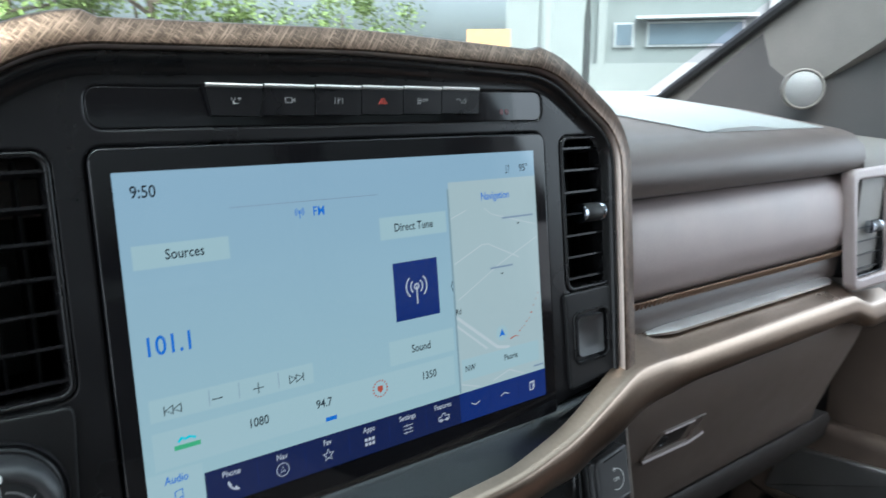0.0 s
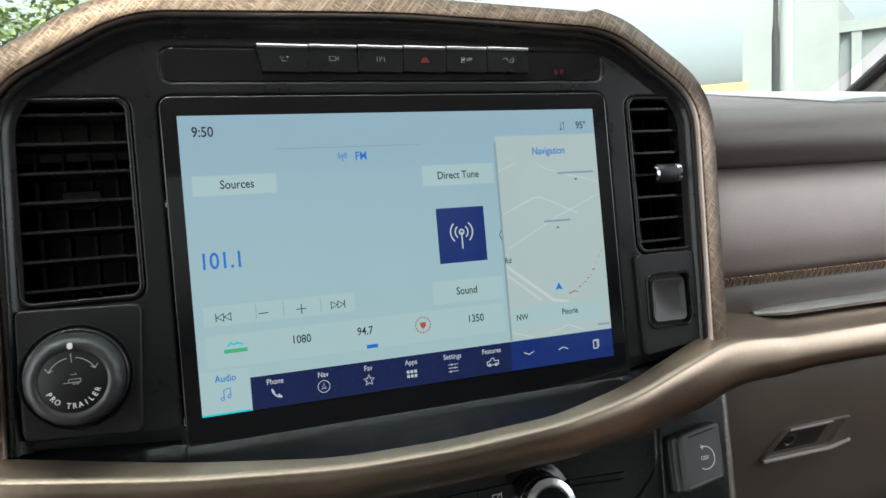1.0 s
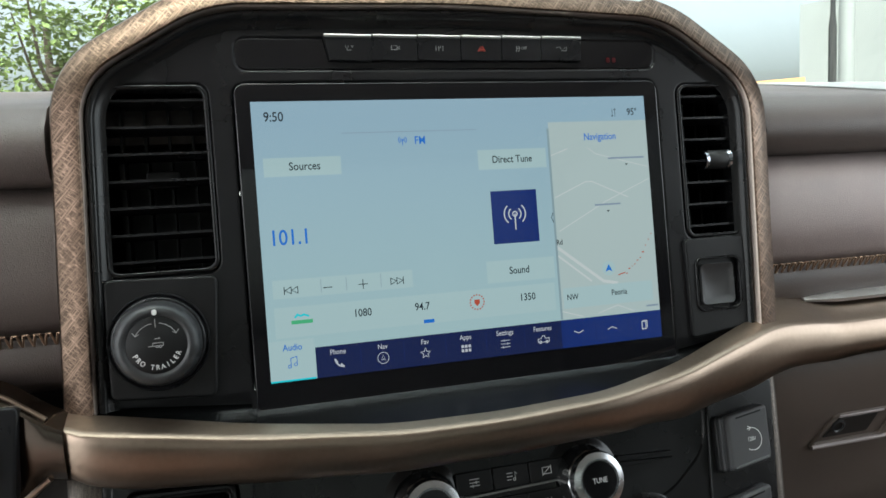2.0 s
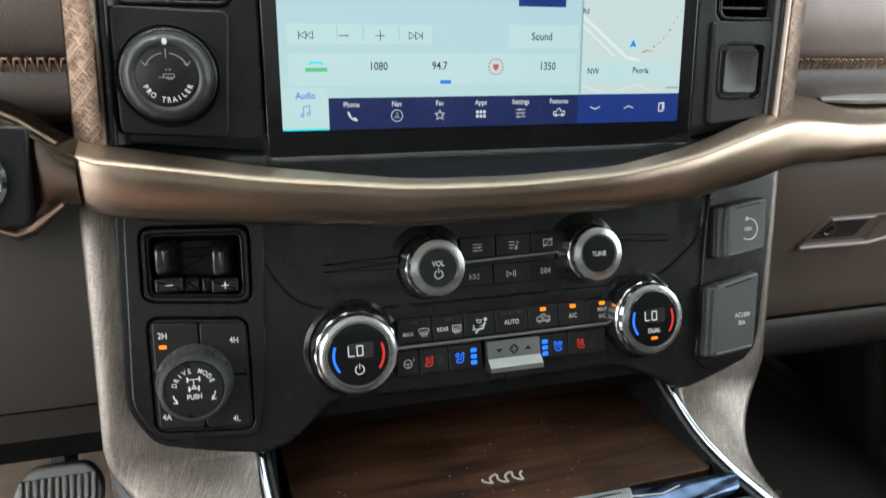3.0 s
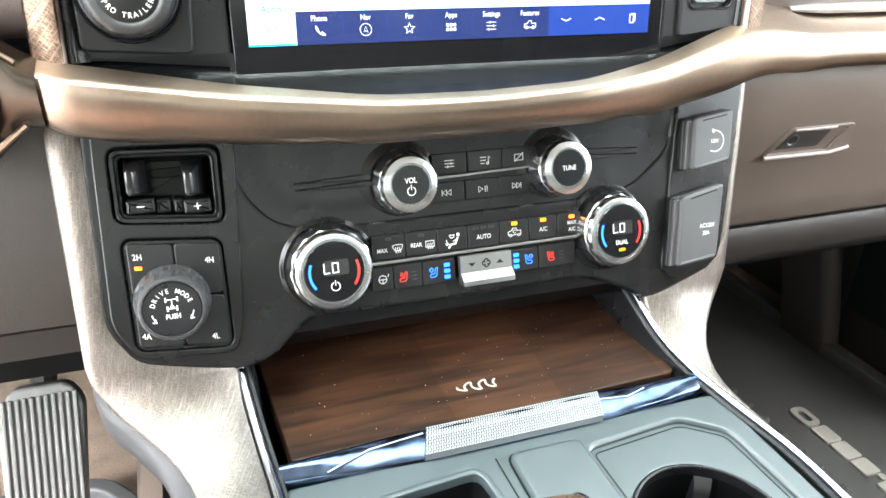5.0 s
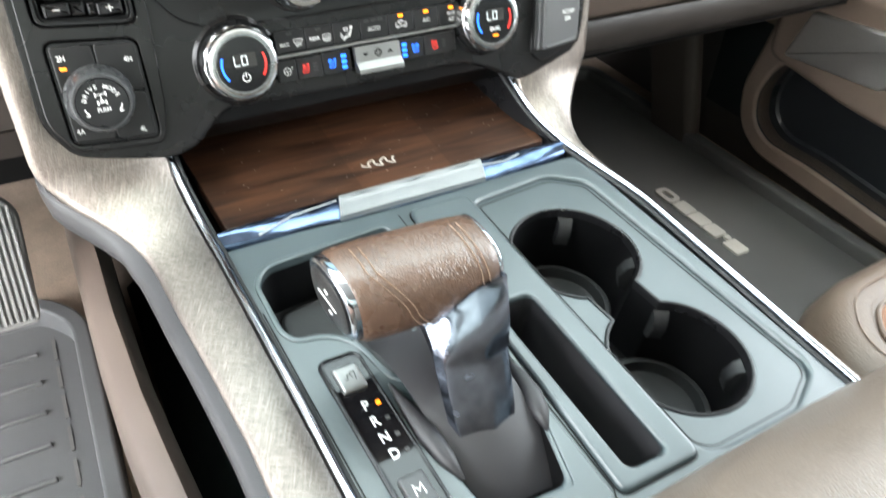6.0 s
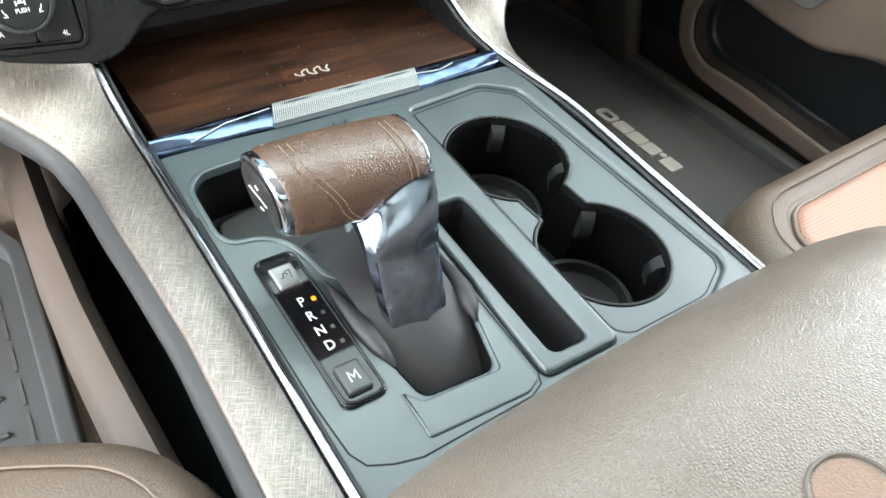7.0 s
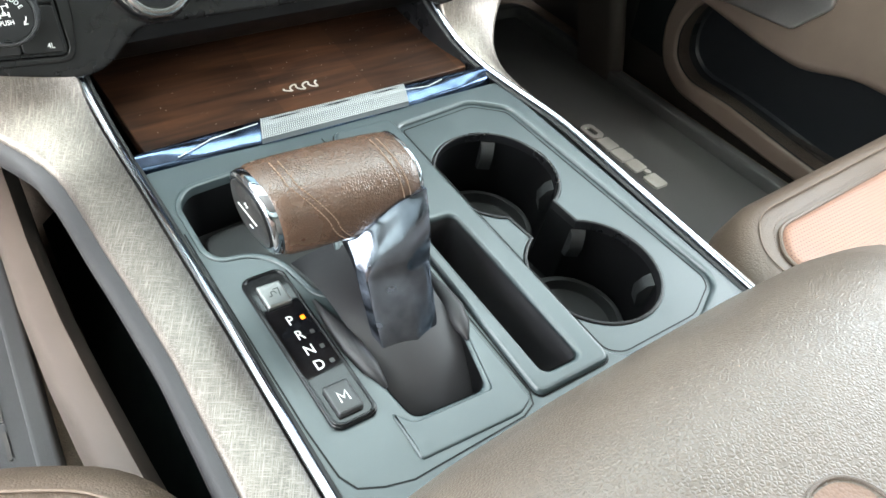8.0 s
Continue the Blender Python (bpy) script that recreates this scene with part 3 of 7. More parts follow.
def build_car(x, y, turn, paint, label):
    car = thing("parked_car", (x, y, 0), label, "car", "cars in the car park")
    m = Matrix.Translation((x, y, 0)) @ Matrix.Rotation(radians(turn), 4, "Z")
    GLASSC = shader("car_glass", (0.05, 0.07, 0.08), 0.08)
    TYRE = shader("tyre", (0.02, 0.02, 0.02), 0.8)
    side = [(-2.2, 0.35), (-2.25, 0.8), (-1.5, 1.0), (2.0, 1.02), (2.3, 0.85), (2.3, 0.35)]
    cab = [(-1.25, 0.98), (-0.55, 1.72), (1.6, 1.75), (2.15, 1.0)]
    for nm, prof, hw, mat in (("body", side, 0.9, paint), ("cabin", cab, 0.78, paint)):
        prof = rounded(prof, 0.18)
        bm = loft([[m @ Vector((px, s * hw, pz)) for px, pz in prof] for s in (-1, 1)])
        b = part(nm, bm, mat, car)
    glass = [(-1.1, 1.04), (-0.52, 1.62), (1.45, 1.64), (1.9, 1.05)]
    for s in (-1, 1):
        bm = loft([[m @ Vector((px, s * w, pz)) for px, pz in glass] for w in (0.76, 0.80)])
        part("side_window", bm, GLASSC, car)
    bm = loft([[m @ Vector((px, yy, pz)) for px, pz in ((-1.27, 1.03), (-0.62, 1.66), (-0.58, 1.64), (-1.2, 1.01))] for yy in (-0.66, 0.66)])
    part("windscreen", bm, GLASSC, car)
    for wx in (-1.4, 1.4):
        for s in (-1, 1):
            part("wheel", lathe([(0.33, -0.1), (0.34, 0.0), (0.33, 0.1)], m @ Matrix.Translation((wx, s * 0.82, 0.34)) @ Matrix.Rotation(radians(90), 4, "X"), n=20), TYRE, car)


def build_tree(x, y, high, wide, seed):
    rnd = random.Random(seed)
    BARK = bpy.data.materials.get("bark") or shader("bark", (0.12, 0.09, 0.07), 0.9, scale=3, bump_scale=30, bump=0.5)
    LEAF = bpy.data.materials.get("leaves") or shader("leaves", (0.16, 0.22, 0.06), 0.6, vary=0.35, scale=1.2, bump_scale=9)
    tree = thing("tree", (x, y, 0), "green leafy tree beyond the windscreen", "tree", "trees beyond the car park")
    bm = tube([(x, y, 0), (x + 0.1, y, high * 0.25), (x, y + 0.1, high * 0.6), (x, y, high * 0.9)], [0.28, 0.2, 0.13, 0.03], n=10)
    tips = []
    for i in range(9):
        a = rnd.uniform(0, 6.28)
        z0 = high * rnd.uniform(0.25, 0.6)
        tip = (x + math.cos(a) * wide * rnd.uniform(0.3, 0.45), y + math.sin(a) * wide * rnd.uniform(0.3, 0.45), z0 + high * rnd.uniform(0.12, 0.3))
        tube([(x, y, z0), ((x + tip[0]) / 2, (y + tip[1]) / 2, z0 + 0.4), tip], [0.09, 0.06, 0.02], bm=bm, n=6)
        tips.append(tip)
    part("trunk", bm, BARK, tree)
    verts, faces = [], []
    clumps = [(Vector(t), rnd.uniform(0.5, 1.0)) for t in tips] + [(Vector((x + rnd.gauss(0, wide * 0.24), y + rnd.gauss(0, wide * 0.24), high * rnd.uniform(0.35, 1.0))), rnd.uniform(0.5, 1.1)) for _ in range(34)]
    for c, r in clumps:
        for _ in range(130):
            d = Vector((rnd.gauss(0, 1), rnd.gauss(0, 1), rnd.gauss(0, 0.8))) * r * 0.55
            p, s = c + d, rnd.uniform(0.07, 0.16)
            u = Vector((rnd.uniform(-1, 1), rnd.uniform(-1, 1), rnd.uniform(-0.6, 0.6))).normalized() * s
            w = u.cross(Vector((rnd.uniform(-1, 1), rnd.uniform(-1, 1), 1))).normalized() * s * 0.6
            k = len(verts)
            verts += [p - u, p + w, p + u, p - w]
            faces.append((k, k + 1, k + 2, k + 3))
    me = bpy.data.meshes.new("crown")
    o = Vector((x, y, 0))
    me.from_pydata([v - o for v in verts], [], faces)
    me.materials.append(LEAF)
    ob = new("crown", me)
    ob.parent = tree


build_ground()
build_shop(None)
for cx, cy, tn, col, lb in ((11.6, 8.6, 35, (0.55, 0.58, 0.60), "silver parked car"), (13.0, 6.9, 35, (0.70, 0.72, 0.72), "white parked car"), (10.6, 10.6, 35, (0.30, 0.36, 0.42), "grey-blue parked car")):
    build_car(cx, cy, tn, shader("car_paint", col, 0.25, coat=0.5, scale=2), lb + " standing in the car park")
for k, (az, far, th, tw) in enumerate(((-34, 25, 9.0, 8), (-22, 26, 8.5, 8), (-11, 27, 9.0, 8), (-1, 26, 8.6, 8), (8, 27, 9.0, 8), (17, 28, 8.6, 8), (30.5, 40, 6.6, 6.5))):
    build_tree(math.sin(radians(az)) * far, math.cos(radians(az)) * far, th, tw, k)


# ---------------------------------------------------------------- cab shell
def shell(name, lo, hi, mat, label, ch=0.0):
    return solid(name, slab(lo, hi, ch), mat, label, "cab", kind="structure")


shell("floor", (-0.86, -1.75, 0.02), (0.86, 0.70, 0.765), CARPET, "brown carpeted floor of the cab")
shell("wall_front", (-0.86, 0.701, 0.02), (0.86, 0.78, 1.36), KNEE, "dark firewall under the dashboard")
shell("wall_rear", (-0.90, -1.83, 0.02), (0.90, -1.752, 1.42), PILLAR, "taupe rear wall of the cab")
shell("ceiling", (-0.80, -1.83, 1.93), (0.80, -0.22, 1.99), HEADLINER, "pale grey cloth headliner", 0.01)
shell("wall_left", (-0.94, -1.75, 0.02), (-0.861, -0.86, 1.30), DOORDARK, "dark rear door below the window")
shell("wall_left_front", (-0.94, 0.34, 0.02), (-0.861, 0.78, 1.30), DOORDARK, "dark scuttle before the open driver's door")
shell("wall_left_sill", (-0.94, -0.859, 0.02), (-0.861, 0.339, 0.76), DOORDARK, "dark door sill under the open driver's door")
shell("wall_right", (0.861, -1.75, 0.02), (0.94, 0.78, 1.30), DOORDARK, "dark passenger door below the window")
for s, nm in ((-1, "left"), (1, "right")):
    # front pillar, leaning back from the cowl to the roof
    a, b = Vector((s * 0.77, 0.62, 1.393)), Vector((s * 0.72, -0.26, 1.935))
    w = Vector((s * 0.10, -0.02, 0))
    d = Vector((0, -0.14, -0.05))
    bm = loft([[p, p + w, p + w + d, p + d * 0.9 - w * 0.05] for p in (a, a.lerp(b, 0.5) + Vector((s * 0.012, 0.006, 0.006)), b)])
    solid("trim_pillar_" + nm, bm, PILLAR, "taupe windscreen pillar trim", "pillar", kind="structure")
    bm = tube([a + Vector((-s * 0.005, 0.01, 0)), a.lerp(b, 0.5) + Vector((s * 0.007, 0.016, 0.006)), b + Vector((-s * 0.005, 0.01, 0))], 0.008)
    solid("trim_seal_" + nm, bm, RUBBER, "black rubber seal along the windscreen", "seal", kind="structure")
    shell("trim_post_" + nm, (s * 0.90 - 0.05, -0.98, 1.30), (s * 0.90 + 0.03, -0.82, 1.93), PILLAR, "taupe middle door post")
    shell("trim_rear_post_" + nm, (s * 0.88 - 0.06, -1.83, 1.30), (s * 0.88 + 0.05, -1.70, 1.93), PILLAR, "taupe rear post")
    shell("trim_roof_rail_" + nm, (s * 0.86 - 0.06, -1.83, 1.86), (s * 0.86 + 0.07, -0.25, 1.95), HEADLINER, "grey roof rail")
bm = loft([[Vector((x, 0.66, 1.40)), Vector((x, 0.655, 1.39)), Vector((x, -0.235, 1.945)), Vector((x, -0.23, 1.955))] for x in (-0.72, 0.72)])
wind = solid("window_1", bm, WINDOW, "clear windscreen", "windscreen", kind="structure")
wind.visible_shadow = False
# rear panes out of view, added dark to dim light from behind
solid("window_2", slab((-0.84, -1.80, 1.415), (0.84, -1.794, 1.935)), DIMGLASS, "unseen rear window glass, tinted to dim light from behind", "window", kind="structure")
for s, nm in ((-1, "window_3"), (1, "window_4")):
    solid(nm, slab((s * 0.905 - 0.003, -1.76, 1.295), (s * 0.905 + 0.003, -0.90, 1.93)), DIMGLASS, "unseen rear door glass, tinted to dim light from behind", "window", kind="structure")


# ---------------------------------------------------------------- dashboard body
def dash_side(name, x0, x1, label, hide):
    """Padded dashboard beside the centre stack: upper pad, leather panel and sill, lofted along its width."""
    ob = thing(name, ((x0 + x1) / 2, 0.1, 1.36), label, "dashboard", kind="structure")
    top = [(0.68, 1.545), (0.45, 1.566), (0.30, 1.561), (0.15, 1.543), (0.040, 1.5245), (0.026, 1.520), (0.013, 1.508), (0.010, 1.495), (0.016, 1.482), (0.032, 1.477), (0.10, 1.47), (0.68, 1.44)]
    part("upper_pad", loft([[Vector((x, y, z)) for y, z in top] for x in (x0, x1)]), DASH, ob, "dark brown leather upper pad", sharp=50)
    mid = [(0.10, 1.482), (0.034, 1.4775), (0.022, 1.470), (0.016, 1.455), (0.013, 1.425), (0.017, 1.405), (0.025, 1.396), (0.10, 1.392)]
    part("leather_panel", loft([[Vector((x, y, z)) for y, z in mid] for x in (x0, x1)]), hide, ob, "grained leather panel", sharp=50)
    low = [(0.10, 1.3915), (0.024, 1.394), (0.020, 1.388), (0.022, 1.370), (0.030, 1.362), (0.10, 1.36)]
    part("sill_panel", loft([[Vector((x, y, z)) for y, z in low] for x in (x0, x1)]), DASH, ob, "brown leather strip under the seam", sharp=50)
    bm = bmesh.new()
    n = int((x1 - x0) / 0.0056)
    for i in range(n):
        x = x0 + (x1 - x0) * (i + 0.5) / n
        tube([(x - 0.0027, 0.0205, 1.3905), (x - 0.0012, 0.0165, 1.3975), (x + 0.0010, 0.0165, 1.3975), (x + 0.0026, 0.0202, 1.3908)], 0.00075, bm=bm, n=5)
    tagged(part("stitching", bm, STITCH, ob, "tan thread stitching"), kind="stuff")
    return ob


# passenger's panel gets the lightened leather, the driver's the dark one
dash_side("dashboard_right", 0.225, 0.612, "brown leather dashboard before the passenger", PANEL)
dash_side("dashboard_left", -0.80, -0.236, "brown leather dashboard before the driver", DASH)
shell("dashboard_core", (-0.80, 0.10, 1.10), (0.80, 0.66, 1.455), WELL, "dark inner body of the dashboard")
# grey top mat of the dashboard behind the centre stack
bm = loft([[Vector((x, y, z)) for y, z in ((0.05, 1.526), (0.15, 1.543), (0.30, 1.561), (0.45, 1.566), (0.66, 1.545), (0.66, 1.46), (0.05, 1.50))] for x in (-0.234, 0.224)])
solid("dashboard_top", bm, DASH, "brown dashboard top behind the screen", "dashboard", kind="structure", sharp=50)
# passenger end of the dashboard
bm = loft([[Vector((x, y, z)) for y, z in ((0.66, 1.50), (0.16, 1.520), (0.03, 1.507), (0.012, 1.49), (0.012, 1.33), (0.03, 1.315), (0.66, 1.31))] for x in (0.614, 0.79)])
solid("dashboard_end", bm, PILLAR, "taupe end cap of the dashboard round the outer vent", "dashboard", kind="structure", sharp=50)

pap = loft([[Vector((x, y, z + dz)) for x, dz in ((0.372 - 0.32 * (y - 0.045), 0.001), (0.40, 0.0035 if y < 0.06 else 0.0012), (0.45, 0.0045 if y < 0.06 else 0.0014), (0.50, 0.0012), (0.585, 0.001), (0.585, 0.0002), (0.372 - 0.32 * (y - 0.045), 0.0002))] for y, z in ((0.045, 1.5255), (0.08, 1.5318), (0.15, 1.5432), (0.22, 1.5520), (0.30, 1.5612), (0.37, 1.5640))])
solid("paper_sheet", pap, PAPER, "white printed paper lying on the dashboard top", "paper", sharp=60)

# glove box under the trim
gl = thing("glove_box", (0.42, 0.03, 1.16), "brown glove box below the dashboard trim", "glove box")
prof = [(0.10, 1.335), (0.020, 1.333), (0.0135, 1.325), (0.012, 1.312), (0.014, 1.296), (0.019, 1.280), (0.0262, 1.262), (0.040, 1.228), (0.052, 1.195), (0.058, 1.172), (0.064, 1.166), (0.10, 1.164)]
part("lid", loft([[Vector((x, y, z)) for y, z in prof] for x in (0.231, 0.66)]), GLOVE, gl, sharp=50)
# same brown as the lid, darkened in colour because it lies in shade
prof = [(0.11, 1.160), (0.064, 1.163), (0.060, 1.156), (0.066, 1.130), (0.076, 1.118), (0.30, 1.112)]
part("lower_panel", loft([[Vector((x, y, z)) for y, z in prof] for x in (0.231, 0.72)]), KNEE, gl, "brown panel under the lid, darkened in colour for shade", sharp=50)
LATCH = plane_matrix((0.325, 0.0262, 1.262), (0, -0.38, 1))
lat = part("latch", plate(rounded([(-0.042, -0.018), (0.050, -0.018), (0.042, 0.013), (-0.026, 0.013)], 0.004), [rounded([(-0.038, -0.014), (0.028, -0.014), (0.037, 0.010), (-0.022, 0.010)], 0.003)], -0.003, 0.002, LATCH, 0.0008), GLOVE, gl, "recessed latch with a bright lip")
part("recess", well(rounded([(-0.038, -0.014), (0.028, -0.014), (0.037, 0.010), (-0.022, 0.010)], 0.003), 0.006, LATCH), PILLAR, lat)
part("lip", tube([(-0.040, -0.0165, 0.0025), (0.030, -0.0165, 0.003), (0.050, -0.013, 0.002)], 0.0018, LATCH), PANEL, lat)
part("lip", tube([(-0.022, 0.0112, 0.0020), (0.022, 0.0112, 0.0020)], 0.0012, LATCH), PANEL, lat)
part("handle", prism(bmesh.new(), rounded([(-0.030, -0.010), (0.014, -0.010), (0.020, 0.008), (-0.020, 0.008)], 0.002), -0.005, 0.001, LATCH, 0.001, fan=True), KNEE, lat)
part("lock_barrel", lathe([(0.0062, -0.002), (0.0062, 0.0016), (0.005, 0.002), (0.004, 0.001)], LATCH @ Matrix.Translation((-0.018, 0.0, 0)), n=24), DIAL, lat)

# chrome pull under the leather panel
pull = thing("chrome_pull", (0.42, 0.015, 1.370), "slim chrome pull strip under the leather panel", "handle")
sec = []
for x, s in ((0.268, 0.05), (0.280, 0.55), (0.296, 1.0), (0.45, 1.0), (0.565, 1.0), (0.578, 0.4)):
    sec.append([Vector((x, 0.024, 1.3680)), Vector((x, 0.020 - 0.008 * s, 1.3665 - 0.001 * s)), Vector((x, 0.020 - 0.0085 * s, 1.3680)), Vector((x, 0.021 - 0.005 * s, 1.3690 + 0.0012 * s)), Vector((x, 0.025, 1.3700 + 0.0020 * s))])
part("strip", loft(sec), PULL, pull, sharp=30)

# knee panel of the driver's side
kn = thing("knee_panel", (-0.5, 0.05, 1.1), "dark brown panel beside the steering column", "panel", kind="structure")
prof = [(0.10, 1.345), (0.035, 1.345), (0.020, 1.33), (0.026, 1.184), (0.10, 1.181)]
part("upper_panel", loft([[Vector((x, y, z)) for y, z in prof] for x in (-0.80, -0.240)]), KNEE, kn, sharp=50)
prof = [(0.10, 1.1795), (0.0275, 1.1815), (0.030, 1.176), (0.034, 1.158), (0.10, 1.150)]
part("lower_panel", loft([[Vector((x, y, z)) for y, z in prof] for x in (-0.80, -0.240)]), KNEE, kn, sharp=50)

# ---------------------------------------------------------------- centre stack surround
stack = thing("centre_stack", (0, 0.03, 1.34), "black centre stack housing with a bronze-edged hood", "dashboard", kind="structure")
# inner edge of the hood, cut off slantwise at its upper corners
hood_in = [p for p in rounded([(-0.2214, -0.040), (-0.2165, 0.1735), (-0.1490, 0.2150), (0.0, 0.2180), (0.1450, 0.2122), (0.2090, 0.1667), (0.2034, -0.040)], 0.022, 8) if p[1] > 0.0]
hood_in = [(-0.2205, -0.0055)] + ([hood_in[-1]] if hood_in[-1][0] < 0 else []) + [p for p in hood_in if p[1] > 0.01]
hood_in = sorted([p for p in hood_in if p[0] < -0.2], key=lambda p: p[1]) + sorted([p for p in hood_in if -0.2 <= p[0] <= 0.195], key=lambda p: p[0]) + sorted([p for p in hood_in if p[0] > 0.195], key=lambda p: -p[1]) + [(0.2042, -0.0055)]
hood_in = [q for i, q in enumerate(hood_in) if i == 0 or (Vector(q) - Vector(hood_in[i - 1])).length > 1e-5]
hood_out = []
for i, q in enumerate(hood_in):
    d = (Vector(hood_in[min(i + 1, len(hood_in) - 1)]) - Vector(hood_in[max(i - 1, 0)])).normalized()
    hood_out.append(Vector((-d.y, d.x)))


def hood_ring(bm, d, c):
    """A line beside the hood's inner edge, d metres outside it; the band is narrower along the top."""
    pts = []
    for (x, y), n in zip(hood_in, hood_out):
        k = d * (0.80 if abs(x) < 0.13 else 1.0) if d > 0.002 else d
        pts.append(bm.verts.new(UP @ Vector((x + n.x * k, y + n.y * k, c))))
    return pts


def hood_skin(profile, caps=False):
    bm = bmesh.new()
    rs = [hood_ring(bm, d, c) for d, c in profile]
    for r0, r1 in zip(rs, rs[1:]):
        for i in range(1, len(r0)):
            bm.faces.new((r0[i - 1], r0[i], r1[i], r1[i - 1]))
    if caps:
        for k in (0, -1):
            bm.faces.new([r[k] for r in rs])
    return bm


holes = [rrect(-0.1815, 0.1195, 0.0605, 0.107, 0.007), rrect(0.1795, 0.117, 0.0455, 0.107, 0.007), rrect(0.0015, 0.0772, 0.279, 0.1928, 0.008),
         rrect(0.003, 0.1905, 0.276, 0.0185, 0.006)]
fascia_loop = [(x - n.x * 0.003, y - n.y * 0.003) for (x, y), n in zip(hood_in, hood_out)]
part("fascia", plate(fascia_loop[::-1], holes, -0.020, 0.0, UP, 0.0016), SATIN, stack, "satin black fascia")
# raised inner rim that follows the hood
part("inner_rim", hood_skin([(-0.0008, 0.0010), (-0.0010, 0.0040), (-0.0020, 0.0055), (-0.0040, 0.0058), (-0.0052, 0.0046), (-0.0060, 0.0016), (-0.0110, 0.0006)]), BLACK, stack, sharp=70)
# hood: woven band in front, bare metal return inside, sides running forwards
part("hood_trim", hood_skin([(0.0006, 0.0088), (0.0016, 0.0098), (0.0145, 0.0072), (0.0160, 0.0050), (0.0180, -0.085), (0.0006, -0.085)], True), COPPER, stack, "bronze metal hood with a linen weave", sharp=50)
part("hood_return", hood_skin([(-0.0006, -0.002), (-0.0002, 0.0078), (0.0006, 0.0090)]), ROSE, stack, "bare bronze inner edge of the hood")
part("dark_recess", prism(bmesh.new(), rrect(0.003, 0.1905, 0.276, 0.0185, 0.006), -0.012, -0.0004, UP, 0.0006), GLOSS, stack, "gloss black bar behind the switches")

# skirt between the screen and the trim bar
BAR = [(-0.320, -0.006, 1.380), (-0.264, -0.012, 1.374), (-0.238, -0.020, 1.352), (-0.200, -0.027, 1.348), (-0.140, -0.034, 1.340), (-0.06, -0.041, 1.3335), (0.0, -0.042, 1.3328),
       (0.07, -0.040, 1.3352), (0.125, -0.033, 1.342), (0.180, -0.020, 1.354), (0.215, -0.010, 1.360), (0.250, -0.004, 1.357), (0.275, 0.000, 1.354), (0.590, 0.000, 1.352), (0.625, -0.004, 1.338), (0.70, 0.000, 1.334)]


def bar_at(x):
    for (x0, y0, z0), (x1, y1, z1) in zip(BAR, BAR[1:]):
        if x <= x1:
            t = max(0.0, (x - x0) / (x1 - x0))
            return y0 + (y1 - y0) * t, z0 + (z1 - z0) * t
    return BAR[-1][1:]


def smooth_bar(x, w=0.014):
    k = [bar_at(x + w * (i - 3) / 3) for i in range(7)] if x < 0.235 else [bar_at(x)]
    return sum(a for a, _ in k) / len(k), sum(b for _, b in k) / len(k)


sec = []
for i in range(41):
    x = -0.225 + 0.44 * i / 40
    y, z = smooth_bar(x)
    e = min(1.0, (0.235 - abs(x + 0.005)) / 0.05)
    k = min(1, max(0, (abs(x + 0.005) - 0.07) / 0.15))
    sec.append([Vector((x, 0.010, 1.358)), Vector((x, -0.002, 1.3455)), Vector((x, -0.009 * e - 0.002, 1.3425)), Vector((x, y * 0.6 * (1 - 0.8 * k), z * 0.55 + 1.3425 * 0.45 + 0.002 * k)), Vector((x, y + 0.006 + 0.008 * k, z + 0.0018 + 0.0025 * k)), Vector((x, y + 0.012 + 0.01 * k, z - 0.006)), Vector((x, 0.012, z - 0.01))])
part("skirt", loft(sec), SKIRT, stack, "satin black skirt below the screen", sharp=60)

# how deep the front of the bar is along its length
DEPTH = [(-0.240, 1.12), (-0.205, 1.25), (-0.150, 1.10), (-0.090, 1.0), (-0.024, 0.93), (0.050, 0.93), (0.091, 1.03), (0.136, 1.29), (0.189, 1.48), (0.250, 1.26), (0.308, 1.08)]
bar = thing("trim_bar", (0.1, -0.02, 1.33), "satin bronze metal trim bar sweeping across the dashboard", "trim", kind="structure")
sec = []
for i in range(121):
    x = -0.318 + 1.01 * i / 120
    y, z = smooth_bar(x)
    k = 1.0 if x > 0.24 or x < -0.25 else min(1, max(0, (abs(x + 0.005) - 0.07) / 0.15))
    g = interp(x, DEPTH)[0] + 1.6 * min(1, max(0, (-0.240 - x) / 0.024))
    rise = min(1, max(0, (x - 0.215) / 0.03))
    prof = ((0.006 + 0.008 * k + 0.018 * rise, 0.0034 + 0.0025 * k + 0.0105 * rise), (0.003 + 0.002 * k + 0.004 * rise, 0.0026 + 0.001 * k + 0.0035 * rise), (0.0004, 0.0018), (-0.0036, 0.0007), (-0.0049, -0.0010), (-0.0057, -0.0060), (-0.0054, -0.0120), (-0.0041, -0.0178), (-0.0016, -0.0224), (0.0028, -0.0246), (0.034, -0.024))
    lean = 0.30 * min(1, max(0, (x - 0.15) / 0.08))
    sec.append([Vector((x, y + dy - lean * min(0.0175, max(0.0, -dz)) * (dy < 0.002), z + (dz * g if dz < -0.001 else dz))) for dy, dz in prof])
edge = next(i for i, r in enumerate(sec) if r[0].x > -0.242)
bend = [[p + Vector((0, 0.010 * max(0.0, (-0.226 - r[0].x) / 0.016) ** 2, 0)) for p in r] for r in sec[edge:]]
part("bar", loft(bend), BRONZE, bar, sharp=50)
# end section takes the bronze copy darkened for what it reflects
part("flared_end", loft(sec[:edge + 1]), FLARE, bar, "flared end, its dark reflection put into the bronze colour")
